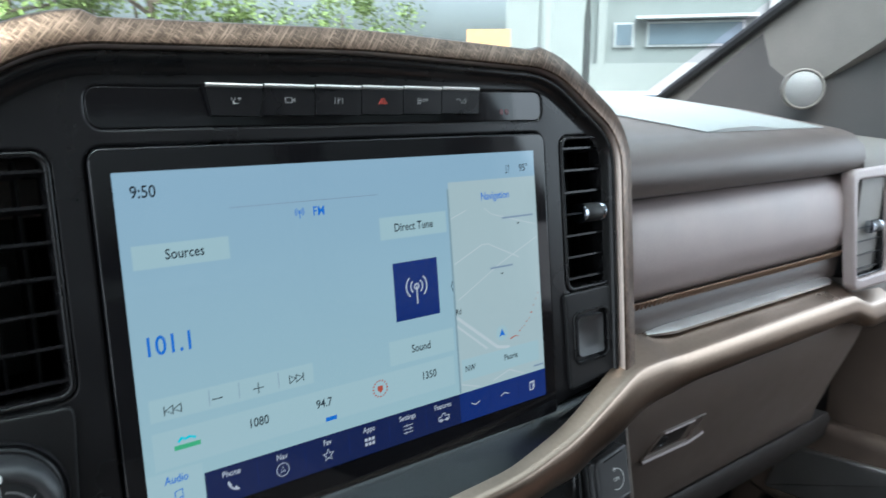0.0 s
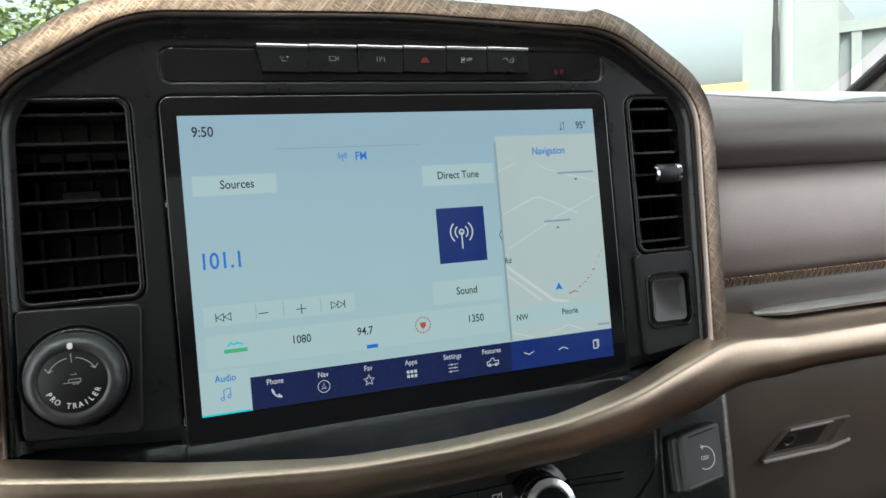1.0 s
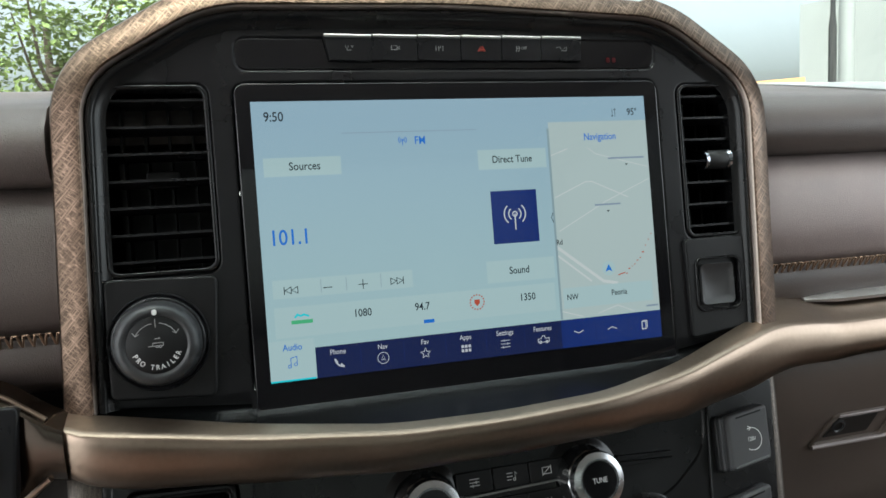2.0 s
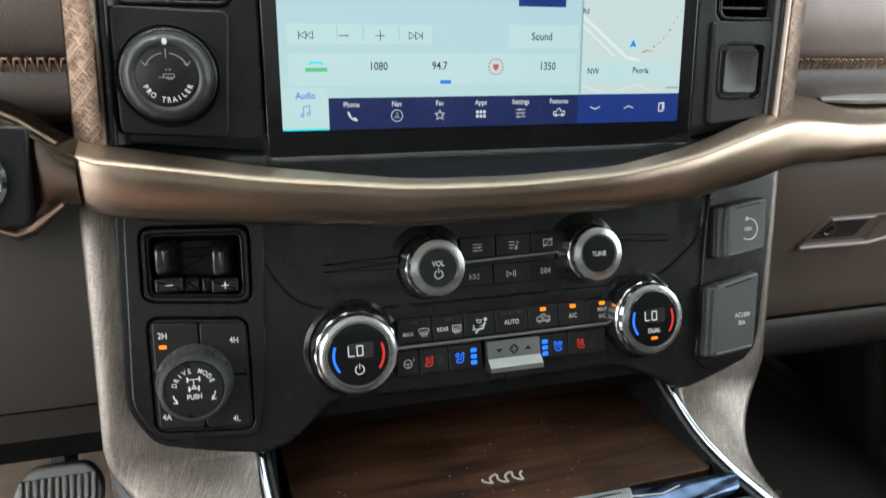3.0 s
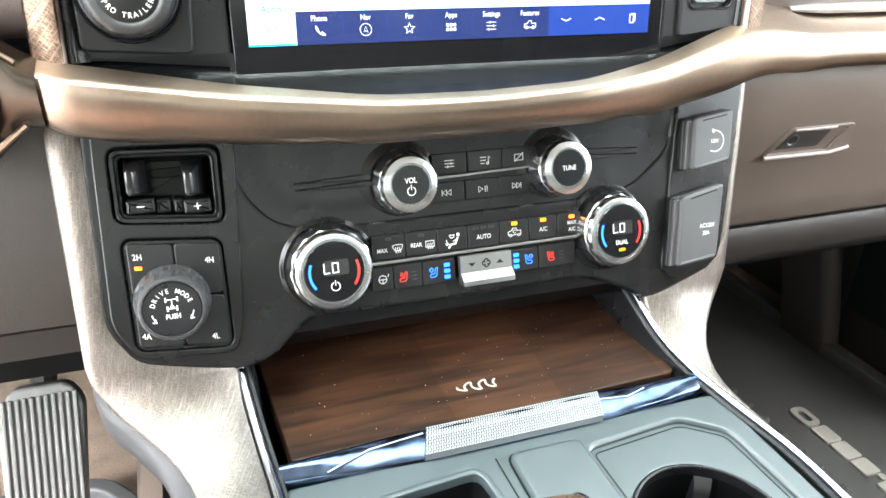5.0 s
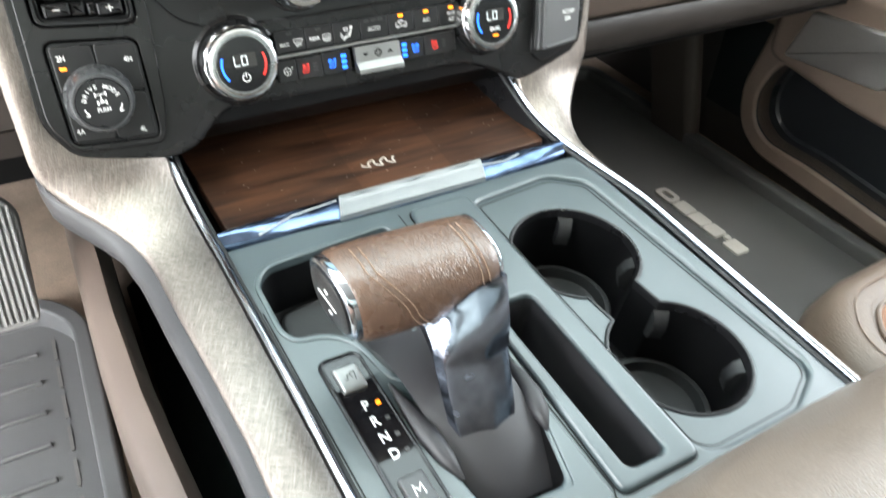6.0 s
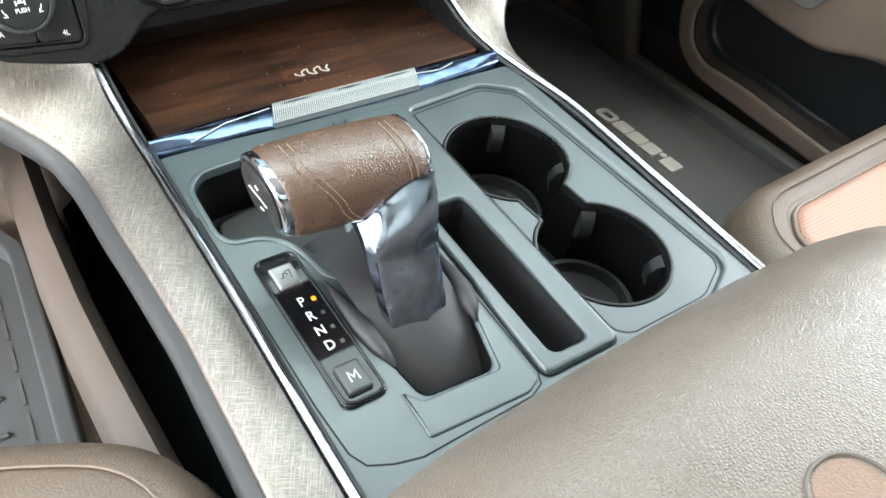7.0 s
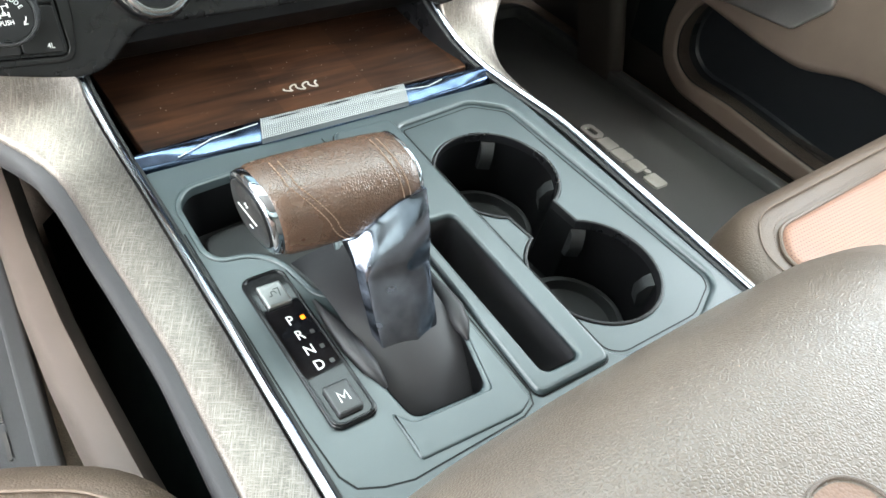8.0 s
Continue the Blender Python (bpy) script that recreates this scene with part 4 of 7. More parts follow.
part("edge_line", tube([r[2] for r in sec[:edge]], 0.0016, n=8), BRONZE, bar, "bronze edge line")
part("edge_line", tube([r[8] for r in sec[:edge]], 0.0018, n=8), BRONZE, bar, "bronze edge line")

# ---------------------------------------------------------------- touchscreen
scr = thing("touchscreen", (0, -0.002, 1.345), "large lit touchscreen showing radio and map", "screen")
part("glass", prism(bmesh.new(), rrect(0.0015, 0.0772, 0.2775, 0.1913, 0.006), -0.012, 0.0022, UP, 0.0010), GLOSS, scr, "glossy black glass")
SC = UP @ Matrix.Translation((0, -0.0004, 0)) @ Matrix.Diagonal((1, 0.9875, 1, 1))
E1, E2, E3, E4 = 0.0023, 0.0024, 0.00252, 0.00266
disp = part("display", tile(-0.1285, -0.0005, 0.1295, 0.1644, E1, SC), SCREEN, scr, "pale blue lit display")


def lit(name, x0, y0, x1, y1, mat, c=E2):
    return part(name, tile(x0, y0, x1, y1, c, SC, 0.00004), mat, disp)


def ink(body, a, b, high, mat=INK, name="lettering", squeeze=0.84):
    return word(body, a, b, high, E4, SC, mat, disp, name, squeeze=squeeze)


def icon(name, lines, w, mat=INK):
    return part(name, strokes(lines, w, E4, SC, h=0.00003), mat, disp)


lit("map_panel", 0.0575, 0.0182, 0.1295, 0.1480, MAPLIT)
lit("box", -0.1237, 0.1199, -0.0786, 0.1310, BOXLIT)
lit("box", 0.0078, 0.1187, 0.0545, 0.1314, BOXLIT)
lit("box", 0.0081, 0.0461, 0.0545, 0.0602, BOXLIT)
lit("box", -0.1237, 0.0482, -0.0401, 0.0591, BOXLIT)
lit("box", -0.1239, 0.0250, 0.0535, 0.0430, BOXLIT)
lit("box", -0.1285, -0.0005, -0.1025, 0.0235, BOXLIT)
lit("box", 0.0592, 0.0251, 0.1250, 0.0385, BOXLIT, E3)
lit("tab_line", -0.1285, -0.0005, -0.1025, 0.0005, CYANINK, E3)
lit("menu_bar", -0.1020, -0.0005, 0.0560, 0.0178, NAVY, E3)
lit("menu_bar", 0.0560, -0.0005, 0.1295, 0.0178, NAVYB, E3)
lit("station_tile", 0.0143, 0.0708, 0.0455, 0.1047, NAVYB, E3)
lit("line", -0.0768, 0.1444, 0.0079, 0.1448, LINEINK, E3)
lit("line", 0.0562, 0.0182, 0.0577, 0.1440, EDGELIT, E3)
for x in (-0.0755, -0.0490, -0.0225, 0.0040, 0.0300):
    lit("line", x, 0.0030, x + 0.00025, 0.0150, NAVYB, E3 + 0.00005)
for x in (0.0805, 0.1045):
    lit("line", x, 0.0030, x + 0.00025, 0.0150, NAVY, E3 + 0.00005)
for x in (-0.096, -0.081, -0.060):
    lit("line", x, 0.0500, x + 0.0003, 0.0580, LINEINK, E3)
lit("mark", -0.0352, 0.0253, -0.0285, 0.0275, BLUEINK, E3)
for a, b, h, tx, mt in ((-0.1160, 0.1550, 0.0056, "9:50", INK), (-0.0290, 0.1387, 0.0048, "FM", BLUEINK), (-0.1001, 0.1255, 0.0048, "Sources", INK), (-0.1116, 0.0836, 0.0090, "101.1", BLUEINK),
                        (0.0308, 0.1248, 0.0046, "Direct Tune", INK), (0.0300, 0.0531, 0.0046, "Sound", INK), (-0.0724, 0.0355, 0.0046, "1080", INK), (-0.0355, 0.0357, 0.0046, "94.7", INK), (0.0342, 0.0353, 0.0046, "1350", INK),
                        (-0.1150, 0.0192, 0.0038, "Audio", BLUEINK), (0.1195, 0.1536, 0.0046, "95\u00b0", INK), (0.0942, 0.1375, 0.0046, "Navigation", BLUEINK),
                        (0.0593, 0.0688, 0.0034, "Rd", INK), (0.0657, 0.0322, 0.0038, "NW", INK), (0.0998, 0.0326, 0.0038, "Peoria", INK)):
    ink(tx, a, b, h, mt)
for a, tx in ((-0.0889, "Phone"), (-0.0620, "Nav"), (-0.0356, "Fav"), (-0.0094, "Apps"), (0.0168, "Settings"), (0.0427, "Features")):
    ink(tx, a, 0.0138, 0.0031, WHITEINK)
# street names on the map stay plain bars
for a, b, w in ((0.1125, 0.1228, 0.027), (0.0964, 0.0920, 0.019), (0.1240, 0.0215, 0.009)):
    lit("name_bar", a - w / 2, b - 0.0006, a + w / 2, b + 0.0006, LINEINK, E3)
    part("name_mark", prism(bmesh.new(), [(a - 0.0012, b - 0.0040), (a, b - 0.0052), (a + 0.0012, b - 0.0040)], E3, E3 + 0.00003, SC), INK, disp)
icon("minus_icon", [[(-0.0945, 0.0527), (-0.0895, 0.0527)]], 0.0005)
icon("plus_icon", [[(-0.0735, 0.0528), (-0.0683, 0.0528)], [(-0.0709, 0.0502), (-0.0709, 0.0554)]], 0.0005)
icon("rewind_icon", [[(-0.1172, 0.0508), (-0.1172, 0.0548)], [(-0.1132, 0.0508), (-0.1168, 0.0528), (-0.1132, 0.0548), (-0.1132, 0.0508)], [(-0.1094, 0.0508), (-0.1130, 0.0528), (-0.1094, 0.0548), (-0.1094, 0.0508)]], 0.0005)
icon("forward_icon", [[(-0.0461, 0.0510), (-0.0461, 0.0550)], [(-0.0501, 0.0510), (-0.0465, 0.0530), (-0.0501, 0.0550), (-0.0501, 0.0510)], [(-0.0539, 0.0510), (-0.0503, 0.0530), (-0.0539, 0.0550), (-0.0539, 0.0510)]], 0.0005)


def tower(a, b, s, w, mat, name):
    return icon(name, [[(a, b - 1.0 * s), (a, b + 0.25 * s)], arc(a, b + 0.3 * s, 0.2 * s, 0, 360, 10), arc(a, b + 0.3 * s, 0.55 * s, -45, 45), arc(a, b + 0.3 * s, 0.55 * s, 135, 225), arc(a, b + 0.3 * s, 0.95 * s, -45, 45), arc(a, b + 0.3 * s, 0.95 * s, 135, 225)], w, mat)


tower(0.0298, 0.0872, 0.0076, 0.0009, WHITEINK, "radio_tower_icon")
tower(-0.0400, 0.1386, 0.0026, 0.0004, BLUEINK, "radio_tower_icon")
icon("arrows_icon", [[(0.1047, 0.1508), (0.1047, 0.1560)], [(0.1040, 0.1516), (0.1047, 0.1508), (0.1054, 0.1516)], [(0.1067, 0.1508), (0.1067, 0.1562)], [(0.1060, 0.1552), (0.1067, 0.1562), (0.1074, 0.1552)]], 0.0003)
icon("chevron_icon", [[(0.0562, 0.0885), (0.0550, 0.0855), (0.0562, 0.0825)]], 0.0004)
icon("note_icon", [[(-0.1164, 0.0082), (-0.1164, 0.0130), (-0.1129, 0.0138), (-0.1129, 0.0092)], arc(-0.1172, 0.0082, 0.0009, 0, 360, 8), arc(-0.1137, 0.0092, 0.0009, 0, 360, 8)], 0.0004, BLUEINK)
icon("phone_icon", [arc(-0.0858, 0.0098, 0.0050, 185, 268, 8), [(-0.0908, 0.0094), (-0.0898, 0.0078)], [(-0.0860, 0.0048), (-0.0873, 0.0062)]], 0.0009, WHITEINK)
icon("compass_icon", [arc(-0.0620, 0.0070, 0.0034, 0, 360, 20), [(-0.0633, 0.0056), (-0.0620, 0.0088), (-0.0607, 0.0056), (-0.0620, 0.0063), (-0.0633, 0.0056)]], 0.0004, WHITEINK)
star = [(-0.0356 + (0.0034 if i % 2 == 0 else 0.0014) * math.sin(math.pi * i / 5), 0.0068 + (0.0034 if i % 2 == 0 else 0.0014) * math.cos(math.pi * i / 5)) for i in range(11)]
icon("star_icon", [star], 0.0005, WHITEINK)
bm = bmesh.new()
for i in range(3):
    for j in range(2):
        prism(bm, rrect(-0.0117 + 0.0023 * i, 0.0056 + 0.0026 * j, 0.0017, 0.0018, 0.0003), E4, E4 + 0.00003, SC)
part("apps_icon", bm, WHITEINK, disp)
icon("sliders_icon", [[(0.0138, 0.0048 + 0.0021 * k), (0.0198, 0.0048 + 0.0021 * k)] for k in range(3)] + [[(0.0152, 0.0041), (0.0152, 0.0055)], [(0.0182, 0.0062), (0.0182, 0.0076)], [(0.0160, 0.0083), (0.0160, 0.0097)]], 0.0004, WHITEINK)
icon("pickup_icon", [[(0.0392, 0.0052), (0.0392, 0.0072), (0.0412, 0.0076), (0.0422, 0.0092), (0.0438, 0.0092), (0.0440, 0.0076), (0.0468, 0.0076), (0.0468, 0.0052), (0.0392, 0.0052)], arc(0.0408, 0.0052, 0.0008, 0, 360, 8), arc(0.0452, 0.0052, 0.0008, 0, 360, 8)], 0.0005, WHITEINK)
icon("down_icon", [[(0.0650, 0.0098), (0.0682, 0.0084), (0.0714, 0.0098)]], 0.0006, WHITEINK)
icon("up_icon", [[(0.0894, 0.0086), (0.0926, 0.0100), (0.0958, 0.0086)]], 0.0006, WHITEINK)
icon("pages_icon", [[(0.1150, 0.0062), (0.1150, 0.0112), (0.1178, 0.0112), (0.1178, 0.0062), (0.1150, 0.0062)], [(0.1160, 0.0116), (0.1188, 0.0116), (0.1188, 0.0072)]], 0.0007, WHITEINK)
# station logos are plain marks
part("station_logo", strokes([[(-0.1120, 0.0368), (-0.1108, 0.0382), (-0.1090, 0.0372), (-0.1070, 0.0380), (-0.1046, 0.0370)]], 0.0011, E4, SC), CYANINK, disp)
part("station_logo", strokes([[(-0.1134, 0.0338), (-0.1032, 0.0338)]], 0.0022, E4, SC), GREENINK, disp)
bm = bmesh.new()
for i in range(16):
    a = radians(22.5 * i)
    prism(bm, rrect(0.0 + 0.0046 * math.cos(a), 0.0352 + 0.0046 * math.sin(a), 0.0009, 0.0009, 0.0001, 1), E4, E4 + 0.00003, SC)
prism(bm, [(-0.0018, 0.0368), (-0.0018, 0.0346), (0.0, 0.0326), (0.0018, 0.0346), (0.0018, 0.0368)], E4, E4 + 0.00003, SC)
part("station_logo", bm, REDINK, disp)
# map
for pts, w in (([(0.0578, 0.0655), (0.0890, 0.0410), (0.0985, 0.0390)], 0.0020), ([(0.0578, 0.0600), (0.0800, 0.0420)], 0.0012), ([(0.0590, 0.0984), (0.0810, 0.1078), (0.0860, 0.1078), (0.1116, 0.0963)], 0.0007),
               ([(0.0603, 0.0762), (0.0950, 0.0940), (0.1288, 0.1080)], 0.0006), ([(0.0578, 0.1260), (0.0700, 0.1302)], 0.0006), ([(0.0850, 0.1302), (0.0900, 0.1262), (0.1288, 0.1160)], 0.0005), ([(0.0578, 0.0235), (0.0720, 0.0190)], 0.0006), ([(0.0840, 0.0200), (0.0980, 0.0240), (0.1100, 0.0190)], 0.0006)):
    part("map_road", strokes([pts], w, E2 + 0.00006, SC, h=0.00003), ROADLIT, disp)
bm = bmesh.new()
rn = random.Random(5)
for i in range(13):
    t = i / 12
    prism(bm, rrect(0.101 + 0.026 * t ** 1.1, 0.0440 + 0.026 * t * t + rn.uniform(-0.001, 0.001), rn.uniform(0.0006, 0.0022), 0.0007, 0.0002, 1), E3, E3 + 0.00003, SC)
part("traffic_marks", bm, REDINK, disp)
part("position_halo", prism(bmesh.new(), circle(0.0934, 0.0492, 0.0049, 24), E3, E3 + 0.00003, SC), BOXLIT, disp)
part("position_arrow", prism(bmesh.new(), [(0.0908, 0.0470), (0.0934, 0.0480), (0.0960, 0.0470), (0.0934, 0.0520)], E4, E4 + 0.00003, SC), BLUEINK, disp)

# ---------------------------------------------------------------- air vents
def air_vent(name, cx, cy, w, h, slats, vanes, m, knob_x, label, knob_y=None, knob_w=0.022):
    v = thing(name, m @ Vector((cx, cy, 0)), label, "air vent", "dashboard air vents")
    part("housing", well(rrect(cx, cy, w, h, 0.006), 0.055, m, top=0.0), WELL, v)
    fr = plate(rrect(cx, cy, w, h, 0.007), [rrect(cx, cy, w - 0.0050, h - 0.0050, 0.005)], -0.012, 0.0012, m, 0.0010)
    part("frame", fr, BLACK, v)
    for i in range(slats):
        y = cy + h / 2 - h * (i + 0.55) / (slats + 0.1)
        bm = loft([[m @ Vector((x, y + dy, c)) for dy, c in ((0.0007, -0.002), (-0.0007, -0.002), (-0.0030, -0.016), (-0.0018, -0.016))] for x in (cx - w / 2 + 0.002, cx + w / 2 - 0.002)])
        part("slat", bm, SATIN, v)
    for i in range(vanes):
        x = cx - w / 2 + w * (i + 0.8) / (vanes + 0.6)
        part("vane", prism(bmesh.new(), rrect(x, cy, 0.0014, h - 0.006, 0.0004, 1), -0.042, -0.020, m), WELL, v)
    if knob_x is not None:
        ky = cy if knob_y is None else knob_y
        km = m @ Matrix.Translation((knob_x, ky, 0.001)) @ Matrix.Rotation(radians(90), 4, "Y")
        kb = part("thumb_knob", lathe([(0.0060, -knob_w * 0.40), (0.0066, -knob_w * 0.36), (0.0066, knob_w * 0.36), (0.0060, knob_w * 0.40)], km, n=24), RUBBER, v)
        for s in (-1, 1):
            part("chrome_ring", lathe([(0.0064, s * knob_w * 0.34), (0.0070, s * knob_w * 0.38), (0.0070, s * knob_w * 0.48), (0.0050, s * knob_w * 0.50)], km, n=24), CHROME, kb)
    return v


air_vent("air_vent", -0.1815, 0.1195, 0.0600, 0.1065, 7, 4, UP, None, "black slatted air vent beside the touchscreen")
air_vent("air_vent", 0.1795, 0.1170, 0.0450, 0.1065, 7, 4, UP, 0.1825, "black slatted air vent with a chrome-ended thumb knob")
bm = prism(bmesh.new(), rrect(-0.179, 0.121, 0.019, 0.010, 0.002), -0.018, -0.013, UP, 0.001)
part("thumb_knob", bm, WELL, bpy.data.objects["air_vent"])
ENDV = plane_matrix((0.634, 0.009, 1.42), (0, 0.10, 1))
air_vent("air_vent", 0.0, 0.0, 0.075, 0.105, 7, 4, ENDV, 0.01, "black outer air vent at the passenger's end")
part("surround", plate(rounded([(-0.044, -0.064), (0.060, -0.066), (0.060, 0.066), (-0.050, 0.064)], 0.010), [rrect(0, 0, 0.0752, 0.1052, 0.007)], -0.006, 0.006, ENDV, 0.003), PANEL, bpy.data.objects["air_vent.002"], "taupe surround")

# ---------------------------------------------------------------- switches over the screen
sw = thing("switch_bar", UP @ Vector((0.002, 0.194, 0)), "row of six black piano switches with a bright upper edge", "switches")
PX = [-0.0838, -0.0545, -0.0262, 0.0018, 0.0292, 0.0564, 0.0852]
for i in range(6):
    x0, x1 = PX[i] + 0.0003, PX[i + 1] - 0.0003
    lo0 = x0 + (0.0028 if i == 0 else 0)
    bm = loft([[UP @ Vector(p) for p in ((x0, 0.2010, c), (x1, 0.2006, c), (x1, 0.1858, c * 0.6), (lo0, 0.1864, c * 0.6))] for c in (-0.006, 0.0035, 0.0043)])
    b = part("switch", bm, SATIN, sw)
    part("bright_edge", tube([(x0 + 0.0002, 0.2005, 0.0041), (x1 - 0.0002, 0.2001, 0.0041)], 0.0011, UP), PULL, b)
    cx, cy = (x0 + x1) / 2, 0.1935
    sh = {0: [[(cx - 0.002, cy), (cx - 0.002, cy + 0.002), (cx, cy + 0.002), (cx, cy)], [(cx - 0.001, cy), (cx - 0.001, cy - 0.002), (cx + 0.002, cy - 0.002)], [(cx + 0.002, cy + 0.001), (cx + 0.004, cy + 0.001)], [(cx + 0.003, cy), (cx + 0.003, cy + 0.002)]],
          1: [[(cx - 0.003, cy - 0.0015), (cx - 0.003, cy + 0.0015), (cx + 0.0015, cy + 0.0015), (cx + 0.0015, cy - 0.0015), (cx - 0.003, cy - 0.0015)], [(cx + 0.002, cy), (cx + 0.0035, cy + 0.0012), (cx + 0.0035, cy - 0.0012), (cx + 0.002, cy)]],
          2: [[(cx - 0.0028, cy - 0.002), (cx - 0.0028, cy + 0.002)], [(cx + 0.0028, cy - 0.002), (cx + 0.0028, cy + 0.002)], [(cx - 0.0006, cy - 0.002), (cx - 0.0006, cy + 0.002), (cx + 0.001, cy + 0.0018), (cx + 0.001, cy + 0.0002), (cx - 0.0006, cy)]],
          3: [[(cx - 0.0030, cy - 0.0022), (cx, cy + 0.0030), (cx + 0.0030, cy - 0.0022), (cx - 0.0030, cy - 0.0022)], [(cx - 0.0014, cy - 0.0013), (cx, cy + 0.0012), (cx + 0.0014, cy - 0.0013), (cx - 0.0014, cy - 0.0013)]],
          4: [[(cx - 0.0045, cy), (cx - 0.0042, cy + 0.0016), (cx - 0.0020, cy + 0.0016), (cx - 0.0016, cy), (cx - 0.0045, cy)], [(cx - 0.0040, cy - 0.0008), (cx - 0.0046, cy - 0.0024)], [(cx - 0.0020, cy - 0.0008), (cx - 0.0026, cy - 0.0024)]],
          5: [[(cx - 0.0045, cy + 0.0004), (cx - 0.0020, cy + 0.0018), (cx - 0.0005, cy - 0.0002)], [(cx, cy - 0.0018), (cx + 0.0045, cy + 0.0018), (cx + 0.0045, cy - 0.0018), (cx, cy - 0.0018)]]}[i]
    sh = [[(cx + (px - cx) * 0.8, cy + (py - cy) * 0.8) for px, py in ln] for ln in sh]
    part("symbol", strokes(sh, 0.00032, 0.0020, UP, h=0.0016), REDPRINT if i == 3 else SOFTPRINT, b)
    if i == 4:
        word("OFF", cx + 0.0016, cy, 0.0018, 0.0037, UP, SOFTPRINT, b, "symbol")
for dx in (0.0, 0.0045):
    part("belt_lamp", prism(bmesh.new(), rrect(0.1062 + dx, 0.1870, 0.0030, 0.0036, 0.0012), -0.0008, -0.0001, UP), OFFLAMP, sw, "unlit red warning sign")

# ---------------------------------------------------------------- rotary knob left of the screen
pt = thing("trailer_knob", UP @ Vector((-0.188, 0.03, 0)), "black rotary trailer knob on a square black panel", "knob")
part("panel", prism(bmesh.new(), rounded([(-0.2135, 0.066), (-0.2135, 0.000), (-0.158, -0.004), (-0.1535, 0.064)], 0.005), -0.010, 0.0035, UP, 0.0015), BUTTON, pt)
kc = (-0.1865, 0.0300)
KM = UP @ Matrix.Translation((*kc, 0.0035))
part("bezel", lathe([(0.0268, -0.002), (0.0268, 0.0024), (0.0262, 0.0034), (0.0254, 0.0030), (0.0250, 0.0022), (0.0246, 0.0036), (0.0238, 0.0046), (0.0228, 0.0046)], KM, n=72), SATIN, pt, sharp=60)
kr = 0.0222
kk = part("dial", lathe([(kr * 1.0, 0.002), (kr * 1.03, 0.006), (kr * 1.035, 0.009), (kr * 1.02, 0.0125), (kr * 0.985, 0.0155), (kr * 0.93, 0.0178), (kr * 0.86, 0.0192), (kr * 0.79, 0.0196), (kr * 0.73, 0.0192), (kr * 0.69, 0.0182)], KM, n=84, wobble=lambda i, j: 0.985 if i % 6 < 2 and j in (3, 4, 5, 6) else 1), DIAL, pt, "satin charcoal dial with finger notches", sharp=70)
ff = part("face", lathe([(0.0152, 0.010), (0.0152, 0.0186), (0.0146, 0.0190)], KM, n=64), BUTTON, kk)
CF = 0.0035 + 0.002 + 0.017 + 0.0001
word_arc("PRO TRAILER", kc[0], kc[1], 0.0120, -90, 0.0026, CF, UP, PRINT, ff, below=True, step=12.8)
part("symbol", strokes([arc(kc[0], kc[1], 0.0115, 100, 150), arc(kc[0], kc[1], 0.0115, 30, 80), [(kc[0] - 0.0115, kc[1] + 0.0072), (kc[0] - 0.0101, kc[1] + 0.0053), (kc[0] - 0.0085, kc[1] + 0.0062)], [(kc[0] + 0.0115, kc[1] + 0.0072), (kc[0] + 0.0101, kc[1] + 0.0053), (kc[0] + 0.0085, kc[1] + 0.0062)],
                        [(kc[0], kc[1] + 0.0092), (kc[0], kc[1] + 0.0135)], [(kc[0] - 0.0040, kc[1] - 0.0006), (kc[0] - 0.0018, kc[1] - 0.0006), (kc[0] - 0.0018, kc[1] + 0.0010), (kc[0] + 0.0034, kc[1] + 0.0010), (kc[0] + 0.0034, kc[1] - 0.0006), (kc[0] - 0.0018, kc[1] - 0.0006)], arc(kc[0] + 0.0004, kc[1] - 0.0010, 0.0006, 0, 360, 8), arc(kc[0] + 0.0020, kc[1] - 0.0010, 0.0006, 0, 360, 8), [(kc[0] - 0.0006, kc[1] + 0.0032), (kc[0] + 0.0020, kc[1] + 0.0032), (kc[0] + 0.0012, kc[1] + 0.0038)]], 0.00036, CF, UP), SOFTPRINT, ff)
part("index_mark", prism(bmesh.new(), rrect(kc[0], kc[1] + 0.0172, 0.0024, 0.0030, 0.0010), CF - 0.002, CF + 0.0012, UP), PRINT, kk)

pk = thing("brake_switch_panel", UP @ Vector((0.18, 0.03, 0)), "black panel with one square push switch", "switch")
part("panel", plate(rounded([(0.1525, 0.0632), (0.1540, -0.0050), (0.2035, 0.0005), (0.1995, 0.0637)], 0.004), [rrect(0.1772, 0.0312, 0.0335, 0.0345, 0.005)], -0.008, 0.003, UP, 0.0012), BUTTON, pk)
part("rim", plate(rrect(0.1772, 0.0312, 0.0368, 0.0378, 0.006), [rrect(0.1772, 0.0312, 0.0332, 0.0342, 0.005)], 0.002, 0.0042, UP, 0.0010), BLACK, pk)
part("recess", well(rrect(0.1772, 0.0312, 0.0335, 0.0345, 0.005), 0.008, UP), WELL, pk)
sec = []
for c, q, dip in ((-0.007, 0, 0), (0.0012, 0, 0), (0.0024, 0.0010, 0), (0.0026, 0.0030, 0.0006), (0.0016, 0.0075, 0.0016)):
    sec.append([UP @ Vector((x, y, c - dip + 0.0012 * ((y - 0.0312) / 0.013) ** 2)) for x, y in rrect(0.1766, 0.0310, 0.0270 - q, 0.0285 - q, 0.003)])
part("push_switch", loft(sec), COVER, pk, "dished grey push switch", sharp=50)
